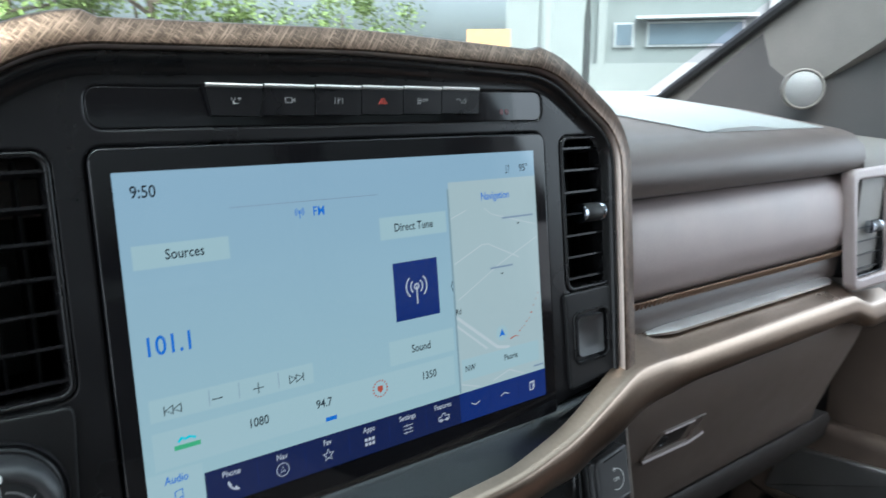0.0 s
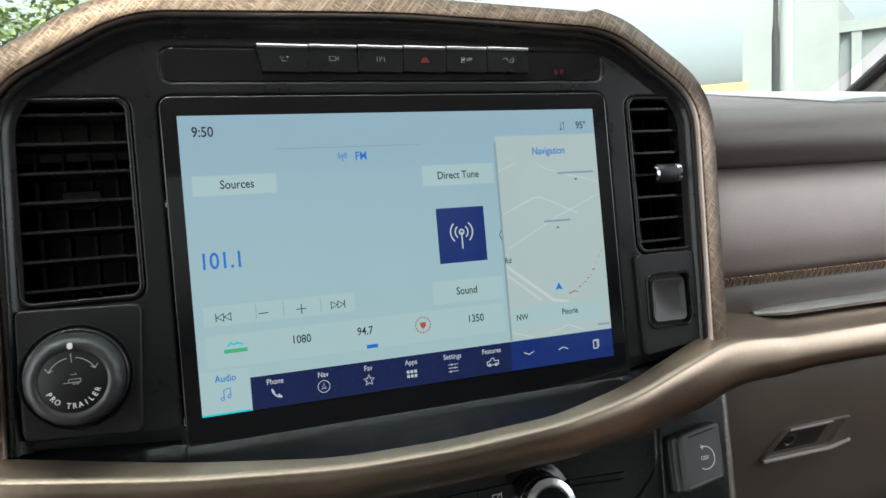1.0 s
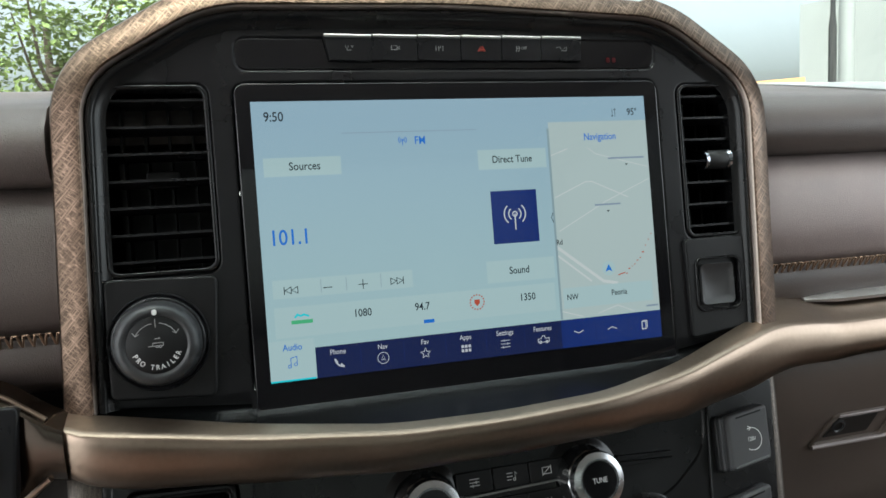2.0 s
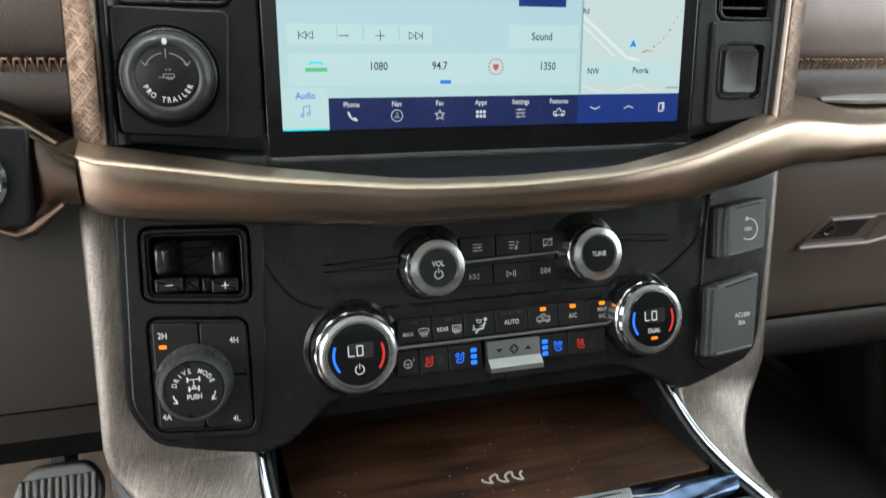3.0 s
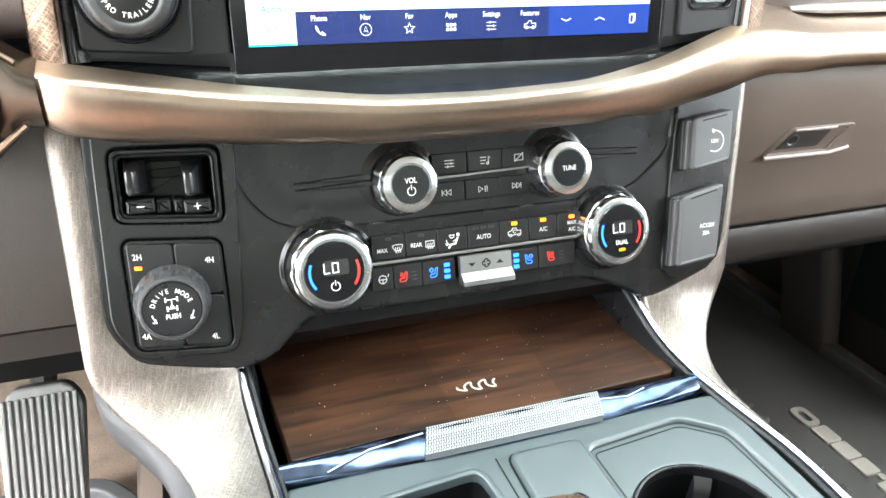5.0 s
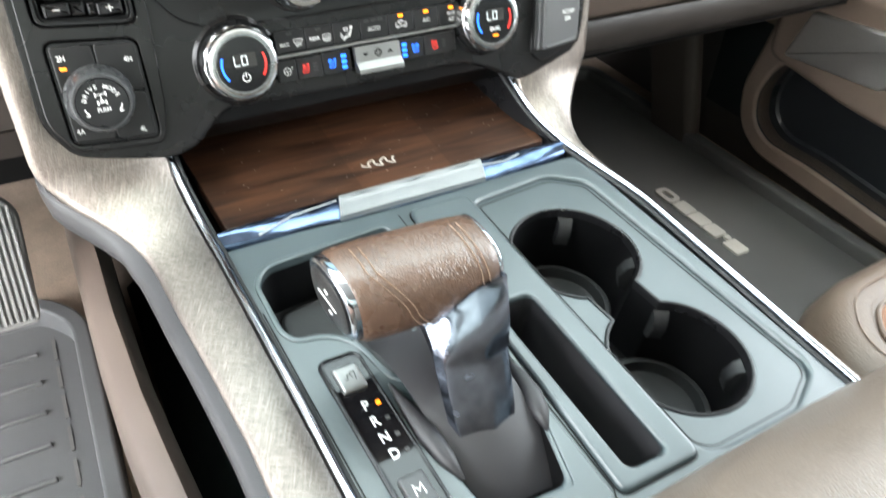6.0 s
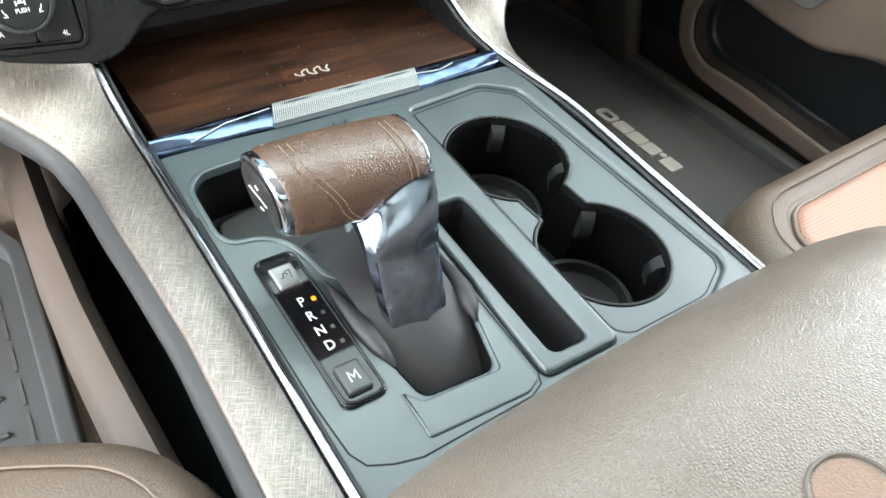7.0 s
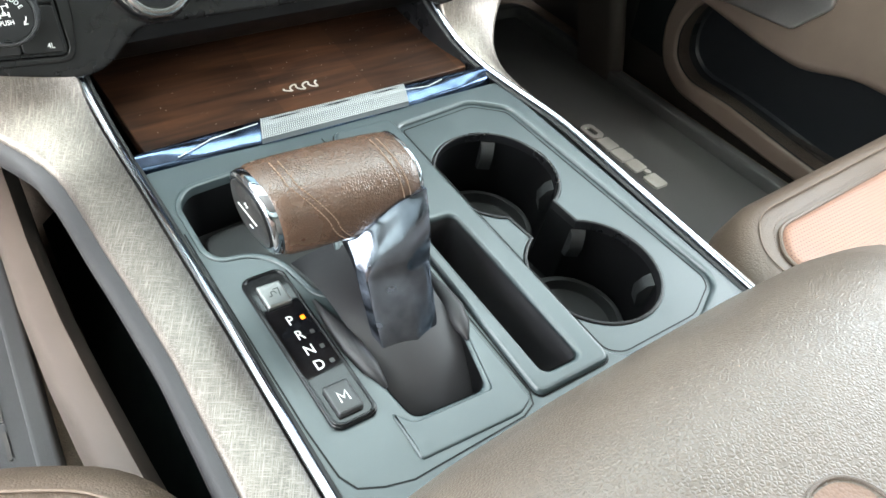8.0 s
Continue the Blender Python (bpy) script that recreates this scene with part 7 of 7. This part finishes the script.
# gear indicator strip
gi = thing("gear_indicator", CON @ Vector((-0.111, -0.17, 0)), "gloss black gear strip reading P R N D with amber lamp", "indicator")
part("bezel", prism(bmesh.new(), rrect(-0.1130, -0.1771, 0.0278, 0.1150, 0.006), -0.003, 0.0026, CON, 0.0012), GLOSS, gi)
part("edge", plate(rrect(-0.1130, -0.1771, 0.0262, 0.1134, 0.006), [rrect(-0.1130, -0.1771, 0.0226, 0.1098, 0.005)], 0.0018, 0.0040, CON, 0.0008), GLOSS, gi, "raised gloss black border")
part("park_key", prism(bmesh.new(), rrect(-0.1136, -0.1390, 0.0150, 0.0178, 0.0015), 0.002, 0.0055, CON, 0.0014), DULL, gi, "brushed silver key")
part("symbol", strokes([[(-0.1168, -0.1405), (-0.1153, -0.1405), (-0.1148, -0.1375), (-0.1128, -0.1375), (-0.1123, -0.1395)], [(-0.1108, -0.1420), (-0.1098, -0.1360), (-0.1128, -0.1360)]], 0.0005, 0.0056, CON), BUTTON, gi)
mk = part("manual_key", prism(bmesh.new(), rrect(-0.1136, -0.2188, 0.0150, 0.0196, 0.0016), 0.002, 0.0062, CON, 0.0014), DIAL, gi, "grey manual key")
part("lettering", strokes([[(-0.1162, -0.2219), (-0.1160, -0.2158), (-0.1136, -0.2200), (-0.1112, -0.2158), (-0.1110, -0.2219)]], 0.0009, 0.0063, CON), PRINT, mk)
for i, (t, v) in enumerate((("P", -0.1597), ("R", -0.1711), ("N", -0.1826), ("D", -0.1938))):
    word(t, -0.1137, v, 0.0066, 0.0028, CON, PRINT, gi)
    part("gear_lamp", prism(bmesh.new(), rrect(-0.1062, v - 0.0003, 0.0026, 0.0028, 0.0005), 0.0024, 0.0030, CON), AMBER if i == 0 else GREYPRINT, gi)

# wooden tray lid and film-covered chrome lip
tr = thing("wood_tray", (0, 0.0, 1.13), "dark walnut tray lid under the climate panel", "tray")
TR = plane_matrix((0, -0.085, 1.1360), (0, 1, 0.085))
part("lid", prism(bmesh.new(), rounded([(-0.1330, -0.004), (0.1400, 0.004), (0.1360, 0.20), (-0.1480, 0.20)], 0.004), -0.010, 0.0012, TR, 0.001), WOOD, tr)
wave = [(-0.0165 + 0.00040 * i - 0.0013 * math.sin(i * 0.48), 0.0282 + 0.0040 * math.sin(i * 0.24 + 2.6) * (0.35 + 0.65 * min(1, i / 16))) for i in range(72)]
part("emblem", strokes([wave], 0.0015, 0.0013, TR), LOGOGREY, tr, "pale wavy emblem")
rn = random.Random(21)
bm = bmesh.new()
for _ in range(90):
    u, v, q = rn.uniform(-0.125, 0.125), rn.uniform(0.004, 0.11), rn.uniform(0.00012, 0.00032)
    prism(bm, circle(u, v, q, 5), 0.0012, 0.0012 + q, TR)
tagged(part("dust", bm, SOFTPRINT, tr, "pale dust specks"), kind="stuff")
tray_ys = [-0.097 + 0.007 * n for n in range(14)] + [0.06]
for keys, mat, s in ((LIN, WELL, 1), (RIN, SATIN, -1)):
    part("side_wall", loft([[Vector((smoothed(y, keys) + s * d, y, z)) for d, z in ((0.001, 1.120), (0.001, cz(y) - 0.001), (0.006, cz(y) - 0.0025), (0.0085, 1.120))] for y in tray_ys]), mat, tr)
# black back wall and roof added close over the lid to darken its rear
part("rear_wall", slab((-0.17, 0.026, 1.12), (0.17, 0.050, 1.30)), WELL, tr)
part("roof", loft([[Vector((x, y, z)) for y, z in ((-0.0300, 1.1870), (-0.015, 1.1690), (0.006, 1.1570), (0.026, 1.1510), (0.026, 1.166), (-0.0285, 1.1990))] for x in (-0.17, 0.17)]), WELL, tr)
lp = thing("tray_lip", (0, -0.095, 1.13), "chrome tray lip still under blue and white protective film", "trim")
sec = []
for i in range(41):
    x = -0.1410 + 0.2905 * i / 40
    e = min(1.0, max(0.0, min((x + 0.1410) / 0.07, (0.1495 - x) / 0.07)))
    y0 = -0.1090 - 0.0022 * e + 0.006 * x * x / 0.02
    y1 = -0.0915 + 0.0022 * e - (0.0020 if x < 0 else -0.0010) * (1 - e)
    w1, w2 = 0.00035 * math.sin(x * 150), 0.00045 * math.sin(x * 95 + 1)
    sec.append([Vector((x, y0, 1.1300)), Vector((x, y0 + 0.0004, 1.1350)), Vector((x, y0 + 0.0022, 1.1366 + w1)), Vector((x, (y0 + y1) / 2, 1.1390 + w2)), Vector((x, y1 - 0.0030, 1.1412 + w1)), Vector((x, y1 - 0.0008, 1.1408)), Vector((x, y1, 1.1330))])
part("lip", loft(sec), FILMED, lp, "blue-tinted film over chrome", sharp=50)
part("film_pad", loft([[Vector((x + s_ * (y + 0.1) * 0.35, y, z)) for y, z in ((-0.1112, 1.1355), (-0.1092, 1.1390), (-0.0990, 1.1408), (-0.0895, 1.1412), (-0.0880, 1.1395), (-0.0960, 1.1375))] for x, s_ in ((-0.0535, 1), (0.0680, 1))]), FILMDARK, lp, "grey ground of the film")
# raised white ticks of the film, row by row
verts, faces = [], []
for i in range(74):
    for j in range(11):
        y = -0.1090 + 0.0194 * j / 10
        x = -0.0527 + 0.1200 * i / 73 + 0.0003 * (j % 2) + (y + 0.1) * 0.35
        z = 1.1389 + min(1, (y + 0.1092) / 0.012) * 0.0020
        n = len(verts)
        verts += [(x - 0.0006, y - 0.0008, z), (x + 0.0005, y - 0.0008, z), (x + 0.0007, y + 0.0008, z), (x - 0.0004, y + 0.0008, z), (x - 0.0002, y - 0.0004, z + 0.0005), (x + 0.0002, y - 0.0004, z + 0.0005), (x + 0.0003, y + 0.0004, z + 0.0005), (x - 0.0001, y + 0.0004, z + 0.0005)]
        faces += [(n, n + 1, n + 5, n + 4), (n + 1, n + 2, n + 6, n + 5), (n + 2, n + 3, n + 7, n + 6), (n + 3, n, n + 4, n + 7), (n + 4, n + 5, n + 6, n + 7)]
ticks = bpy.data.meshes.new("film_ticks")
ticks.from_pydata(verts, [], faces)
bm = bmesh.new()
bm.from_mesh(ticks)
tagged(part("dimpled_skin", bm, FILM, lp, "white dimples of the film"), kind="stuff")
for pts in ([(-0.115, -0.1060, 1.1388), (-0.088, -0.0965, 1.1402), (-0.053, -0.0930, 1.1407)], [(0.069, -0.0960, 1.1403), (0.090, -0.0985, 1.1400), (0.105, -0.0945, 1.1405)]):
    part("film_crease", tube(pts, 0.0005, n=5), FILM, lp, "white crease in the film")

# armrest lid
ar = thing("armrest", (0.02, -0.58, 1.10), "brown grained leather armrest lid", "armrest")
sec = []
for i in range(29):
    y = -0.3770 - 0.44 * (i / 28) ** 1.6
    t = min(1.0, i / 11)
    top = 1.106 + 0.099 * math.sin(t * math.pi / 2)
    hw = 0.186 + 0.004 * t
    sec.append([Vector((0.050 + hw * a * (0.97 + 0.03 * b), y + 0.007 * a - 0.004 * abs(a) ** 3, 1.075 if b <= 0 else 1.085 + (top - 1.085) * b - 0.012 * abs(a) ** 3)) for a, b in ((-1, 0), (-1, 0.5), (-0.97, 0.80), (-0.90, 0.95), (-0.7, 1.0), (-0.35, 1.0), (0, 1.0), (0.35, 1.0), (0.7, 1.0), (0.90, 0.95), (0.97, 0.80), (1, 0.5), (1, 0))])
part("lid", loft(sec), ARMHIDE, ar, sharp=70)
for bx in (0.008, 0.066):
    AM = Matrix.Translation((bx, -0.529, 1.2040))
    badge = part("badge", prism(bmesh.new(), rrect(0, 0, 0.036, 0.056, 0.017, 8), -0.003, 0.0008, AM, 0.0006), TANPLAIN, ar, "tan leather inlay")
    part("badge_edge", tube([(x, y, 0.0010) for x, y in rrect(0, 0, 0.039, 0.059, 0.018, 8)], 0.0010, AM, closed=True), GLOVE, badge)

# ---------------------------------------------------------------- seats, footwells, door
def cushion(name, loop, z, rim, label, cx, cy):
    st = thing(name, (cx, cy, 0.85), label, "seat", "front seats")
    bm = bmesh.new()
    rs = [ring(bm, offset(loop, -0.015), -0.19, Matrix.Translation((0, 0, z))), ring(bm, offset(loop, 0.000), -0.10, Matrix.Translation((0, 0, z))), ring(bm, loop, -0.045, Matrix.Translation((0, 0, z))), ring(bm, offset(loop, -0.010), -0.014, Matrix.Translation((0, 0, z))), ring(bm, offset(loop, -0.028), 0.0, Matrix.Translation((0, 0, z))), ring(bm, offset(loop, -rim), -0.006, Matrix.Translation((0, 0, z)))]
    for a, b in zip(rs, rs[1:]):
        bridge(bm, a, b)
    bm.faces.new(rs[-1])
    part("bolster", bm, SEATHIDE, st, "taupe leather bolster", sharp=70)
    inner = offset(loop, -rim)
    part("seat_panel", prism(bmesh.new(), inner, -0.012, -0.0005, Matrix.Translation((0, 0, z)), 0.008), TAN, st, "tan perforated leather panel", sharp=70)
    part("piping", tube([(x, y, -0.0040) for x, y in inner], 0.0022, Matrix.Translation((0, 0, z)), closed=True), SEATHIDE, st)
    part("seam", tube([(x, y, 0.0006) for x, y in offset(loop, -0.032)], 0.0009, Matrix.Translation((0, 0, z)), closed=True, n=6), THREAD, st)
    bm = bmesh.new()
    lp2 = offset(loop, -rim + 0.006)
    for i in range(len(lp2)):
        p, q = Vector(lp2[i - 1]), Vector(lp2[i])
        n = max(1, int((q - p).length / 0.006))
        for k in range(n):
            a, b = p.lerp(q, k / n), p.lerp(q, (k + 0.6) / n)
            tube([(a.x, a.y, -0.0025), (b.x, b.y, -0.0025)], 0.0004, Matrix.Translation((0, 0, z)), bm=bm, n=4)
    tagged(part("stitching", bm, THREAD, st), kind="stuff")
    return st


cushion("passenger_seat", rounded([(0.262, -0.80), (0.272, -0.30), (0.330, -0.243), (0.70, -0.225), (0.76, -0.28), (0.77, -0.80)], 0.07, 8), 1.040, 0.052, "taupe seat cushion with a tan perforated leather middle", 0.5, -0.5)
cushion("driver_seat", rounded([(-0.77, -0.85), (-0.77, -0.30), (-0.70, -0.225), (-0.290, -0.225), (-0.180, -0.285), (-0.160, -0.85)], 0.07, 8), 1.095, 0.062, "taupe leather driver's cushion with tan middle", -0.48, -0.5)

# taupe tunnel board on the driver's side
sec = []
for y, dz in ((0.45, 0.02), (0.2, 0.015), (0.05, 0.005), (-0.05, 0.0), (-0.12, -0.003), (-0.20, -0.006), (-0.28, -0.010), (-0.40, -0.015), (-0.55, -0.02)):
    bend = 0.026 * max(0.0, (0.02 - y) / 0.30) ** 1.3
    sec.append([Vector((x + bend, y, z + dz)) for x, z in ((-0.246, 0.766), (-0.250, 0.90), (-0.246, 0.945), (-0.238, 0.968), (-0.222, 0.975), (-0.212, 0.965), (-0.212, 0.766))])
solid("trim_tunnel_board", loft(sec), SIDE, "taupe plastic board along the driver's footwell", "trim", kind="structure", sharp=60)
# driver's floor mat with raised rim and grooves
fm = thing("floor_mat", (-0.48, 0.1, 0.766), "grey rubber floor mat with raised rim and moulded grooves", "floor mat")
ml = rounded([(-0.75, -0.22), (-0.262, -0.22), (-0.256, 0.255), (-0.30, 0.315), (-0.75, 0.315)], 0.03)
part("sheet", prism(bmesh.new(), ml, 0.766, 0.782, WORLD, 0.003), MAT, fm)
part("rim", plate(ml, [offset(ml, -0.020)], 0.780, 0.812, WORLD, 0.004), MAT, fm)
for k in range(9):
    y = 0.24 - 0.048 * k
    part("groove", prism(bmesh.new(), rrect(-0.302, y, 0.004, 0.036, 0.001, 1), 0.782, 0.7835, WORLD), MATBLACK, fm)
    part("ridge", prism(bmesh.new(), rrect(-0.43, y, 0.22, 0.006, 0.002, 2), 0.782, 0.787, WORLD, 0.002), MAT, fm)
# passenger mat
fm2 = thing("floor_mat", (0.5, 0.2, 0.766), "black rubber floor mat with moulded ridges and a grey plate", "floor mat")
ml = rounded([(0.27, -0.20), (0.78, -0.20), (0.78, 0.60), (0.27, 0.60)], 0.04)
part("sheet", prism(bmesh.new(), ml, 0.766, 0.778, WORLD, 0.003), MATBLACK, fm2)
part("rim", plate(ml, [offset(ml, -0.022)], 0.776, 0.800, WORLD, 0.004), MATBLACK, fm2)
rn = random.Random(8)
for k in range(22):
    y = 0.58 - 0.034 * k
    part("ridge", tube([(0.30, y, 0.7785), (0.385, y + 0.010, 0.7785), (0.405, y - 0.006, 0.7785), (0.43, y + 0.012, 0.7785)], 0.0055, n=6), MATBLACK, fm2)
    part("ridge", tube([(0.45, y + 0.018, 0.7785), (0.475, y + 0.002, 0.7785), (0.56, y + 0.014, 0.7785)], 0.0055, n=6), MATBLACK, fm2)
# lettering on the mat, kept as plain pale blocks
y = 0.195
for w, nm in ((0.045, "o"), (0.034, "b"), (0.034, "b"), (0.030, "b"), (0.012, "d"), (0.034, "b")):
    if nm == "o":
        bm = plate(rrect(0.614, y - w / 2, 0.027, w * 0.9, 0.010), [rrect(0.614, y - w / 2, 0.010, w * 0.5, 0.004)], 0.777, 0.782, WORLD, 0.001)
    else:
        bm = prism(bmesh.new(), rrect(0.614 + (0.006 if nm == "d" else 0), y - w / 2, 0.010 if nm == "d" else 0.026, w * 0.93, 0.004), 0.777, 0.782, WORLD, 0.001)
    part("mark", bm, LOGOGREY, fm2, "pale raised block")
    y -= w
# accelerator
PD = plane_matrix((-0.308, 0.115, 1.010), (0.06, 0.42, 1))
pd = thing("accelerator_pedal", PD @ Vector((0, -0.06, 0)), "black ribbed accelerator pedal", "pedal")
part("pad", prism(bmesh.new(), rounded([(-0.030, -0.060), (0.028, -0.060), (0.033, 0.045), (0.022, 0.062), (-0.020, 0.062), (-0.033, 0.045)], 0.008), -0.010, 0.004, PD, 0.003), PEDAL, pd)
for k in range(11):
    x = -0.0265 + 0.0053 * k
    part("rib", prism(bmesh.new(), rrect(x, 0.000, 0.0032, 0.108, 0.001, 2), 0.003, 0.0065, PD, 0.001), PEDAL, pd)
part("arm", tube([(0, 0.03, -0.012), (0.0, 0.16, -0.05)], 0.010, PD), RUBBER, pd)

# passenger door inside
dr = thing("door_1", (0.84, 0.0, 0.8), "brown passenger door panel with map pocket and pull cup", "door", kind="structure")
sec = []
prof = [(0.86, 1.30), (0.825, 1.295), (0.815, 1.20), (0.800, 1.10), (0.805, 1.02), (0.86, 1.0)]
part("upper_panel", loft([[Vector((x, y, z)) for x, z in prof] for y in (-0.90, 0.62)]), DOORBROWN, dr, sharp=60)
pocket = rounded([(0.183, 0.966), (0.204, 0.912), (0.192, 0.864), (0.155, 0.8425), (0.069, 0.844), (-0.070, 0.832), (-0.60, 0.800), (-0.60, 0.990), (0.02, 0.995), (0.13, 1.000)], 0.02)
DM = Matrix(((0, 0, -1, 0.800), (1, 0, 0, 0), (0, 1, 0, 0), (0, 0, 0, 1)))
panel = rounded([(0.170, 0.812), (0.212, 0.838), (0.229, 0.868), (0.238, 0.912), (0.226, 0.968), (0.20, 1.10), (-0.85, 1.10), (-0.85, 0.762), (-0.05, 0.797)], 0.02)
# two dark sheets stand in for the shade under and before the panel
part("shaded_side", slab((0.832, -0.85, 0.766), (0.85, 0.33, 0.835)), KNEE, dr, "door panel's lower side, its shade put into the colour")
part("shade_backing", slab((0.832, 0.20, 0.836), (0.85, 0.33, 1.10)), SIDEDARK, dr, "dark backing sheet standing in for shade before the door panel")
part("lower_panel", plate(panel, [pocket], -0.03, 0.003, DM, 0.007), DOORBROWN, dr, "brown lower door panel", sharp=50)
part("map_pocket", well(pocket, 0.05, DM), SLATE, dr, "dark map pocket")
part("pull_cup", prism(bmesh.new(), rounded([(0.165, 0.998), (0.003, 1.010), (-0.042, 1.061), (-0.036, 1.092), (0.140, 1.075)], 0.008), 0.020, 0.028, DM, 0.004), PULL, dr, "silver door pull")
part("armrest_pad", prism(bmesh.new(), rounded([(0.200, 0.985), (0.049, 0.964), (-0.029, 0.960), (-0.110, 0.985), (-0.60, 1.00), (-0.60, 1.12), (0.20, 1.12)], 0.02), -0.004, 0.022, DM, 0.012), DOORBROWN, dr, "brown door armrest")
# kick panel in front of the passenger door
sec = []
for px, py, pz in ((0.758, 0.275, 0.766), (0.750, 0.290, 0.85), (0.740, 0.310, 0.95), (0.725, 0.345, 1.10), (0.715, 0.370, 1.30)):
    sec.append([Vector((px + a, py + b, pz)) for a, b in ((0.0, 0.10), (0.0, 0.020), (0.006, 0.006), (0.018, 0.0), (0.032, 0.006), (0.044, 0.022), (0.050, 0.12))])
solid("trim_kick_panel", loft(sec), KICK, "brown kick panel in the passenger's footwell", "trim", kind="structure", sharp=60)
# tweeter on the pillar base
SP = look((0.722, 0.138, 1.568), (-0.10, -0.45, 1.588)) @ Matrix.Rotation(radians(180), 4, "Y")
tw = thing("tweeter", (0.735, 0.130, 1.577), "round silver tweeter grille on the pillar", "loudspeaker")
part("rim", lathe([(0.0255, -0.012), (0.0255, 0.0), (0.0235, 0.003), (0.0218, 0.001)], SP, n=40), PILLAR, tw)
part("grille", lathe([(0.0218, -0.002), (0.0214, 0.0015), (0.0154, 0.0045), (0.005, 0.0058)], SP, n=40), SPEAKER, tw)
bm = loft([[Vector((x, y, z)) for x, y, z in sct] for sct in (
    [(0.70, 0.40, 1.44), (0.83, 0.40, 1.44), (0.83, 0.03, 1.44), (0.745, 0.03, 1.44)],
    [(0.735, 0.34, 1.53), (0.84, 0.34, 1.53), (0.84, 0.04, 1.53), (0.760, 0.04, 1.53)],
    [(0.750, 0.27, 1.60), (0.84, 0.27, 1.60), (0.84, 0.03, 1.60), (0.775, 0.03, 1.60)],
    [(0.765, 0.17, 1.68), (0.84, 0.17, 1.68), (0.84, 0.0, 1.68), (0.790, 0.0, 1.68)])])
solid("trim_sail", bm, DOORDARK, "taupe trim at the foot of the windscreen pillar", "trim", kind="structure", sharp=60)
# aerial on the wing, seen through the windscreen
ae = thing("antenna", (0.99, 0.73, 1.25), "black rod antenna on the front wing", "antenna")
part("rod", tube([(0.99, 0.73, 1.25), (0.99, 0.73, 1.72), (0.99, 0.73, 1.74), (0.99, 0.73, 2.2)], [0.0080, 0.0075, 0.0048, 0.0035]), RUBBER, ae)
part("base", lathe([(0.018, 0), (0.014, 0.03), (0.009, 0.06)], Matrix.Translation((0.99, 0.73, 1.25)), n=20), RUBBER, ae)
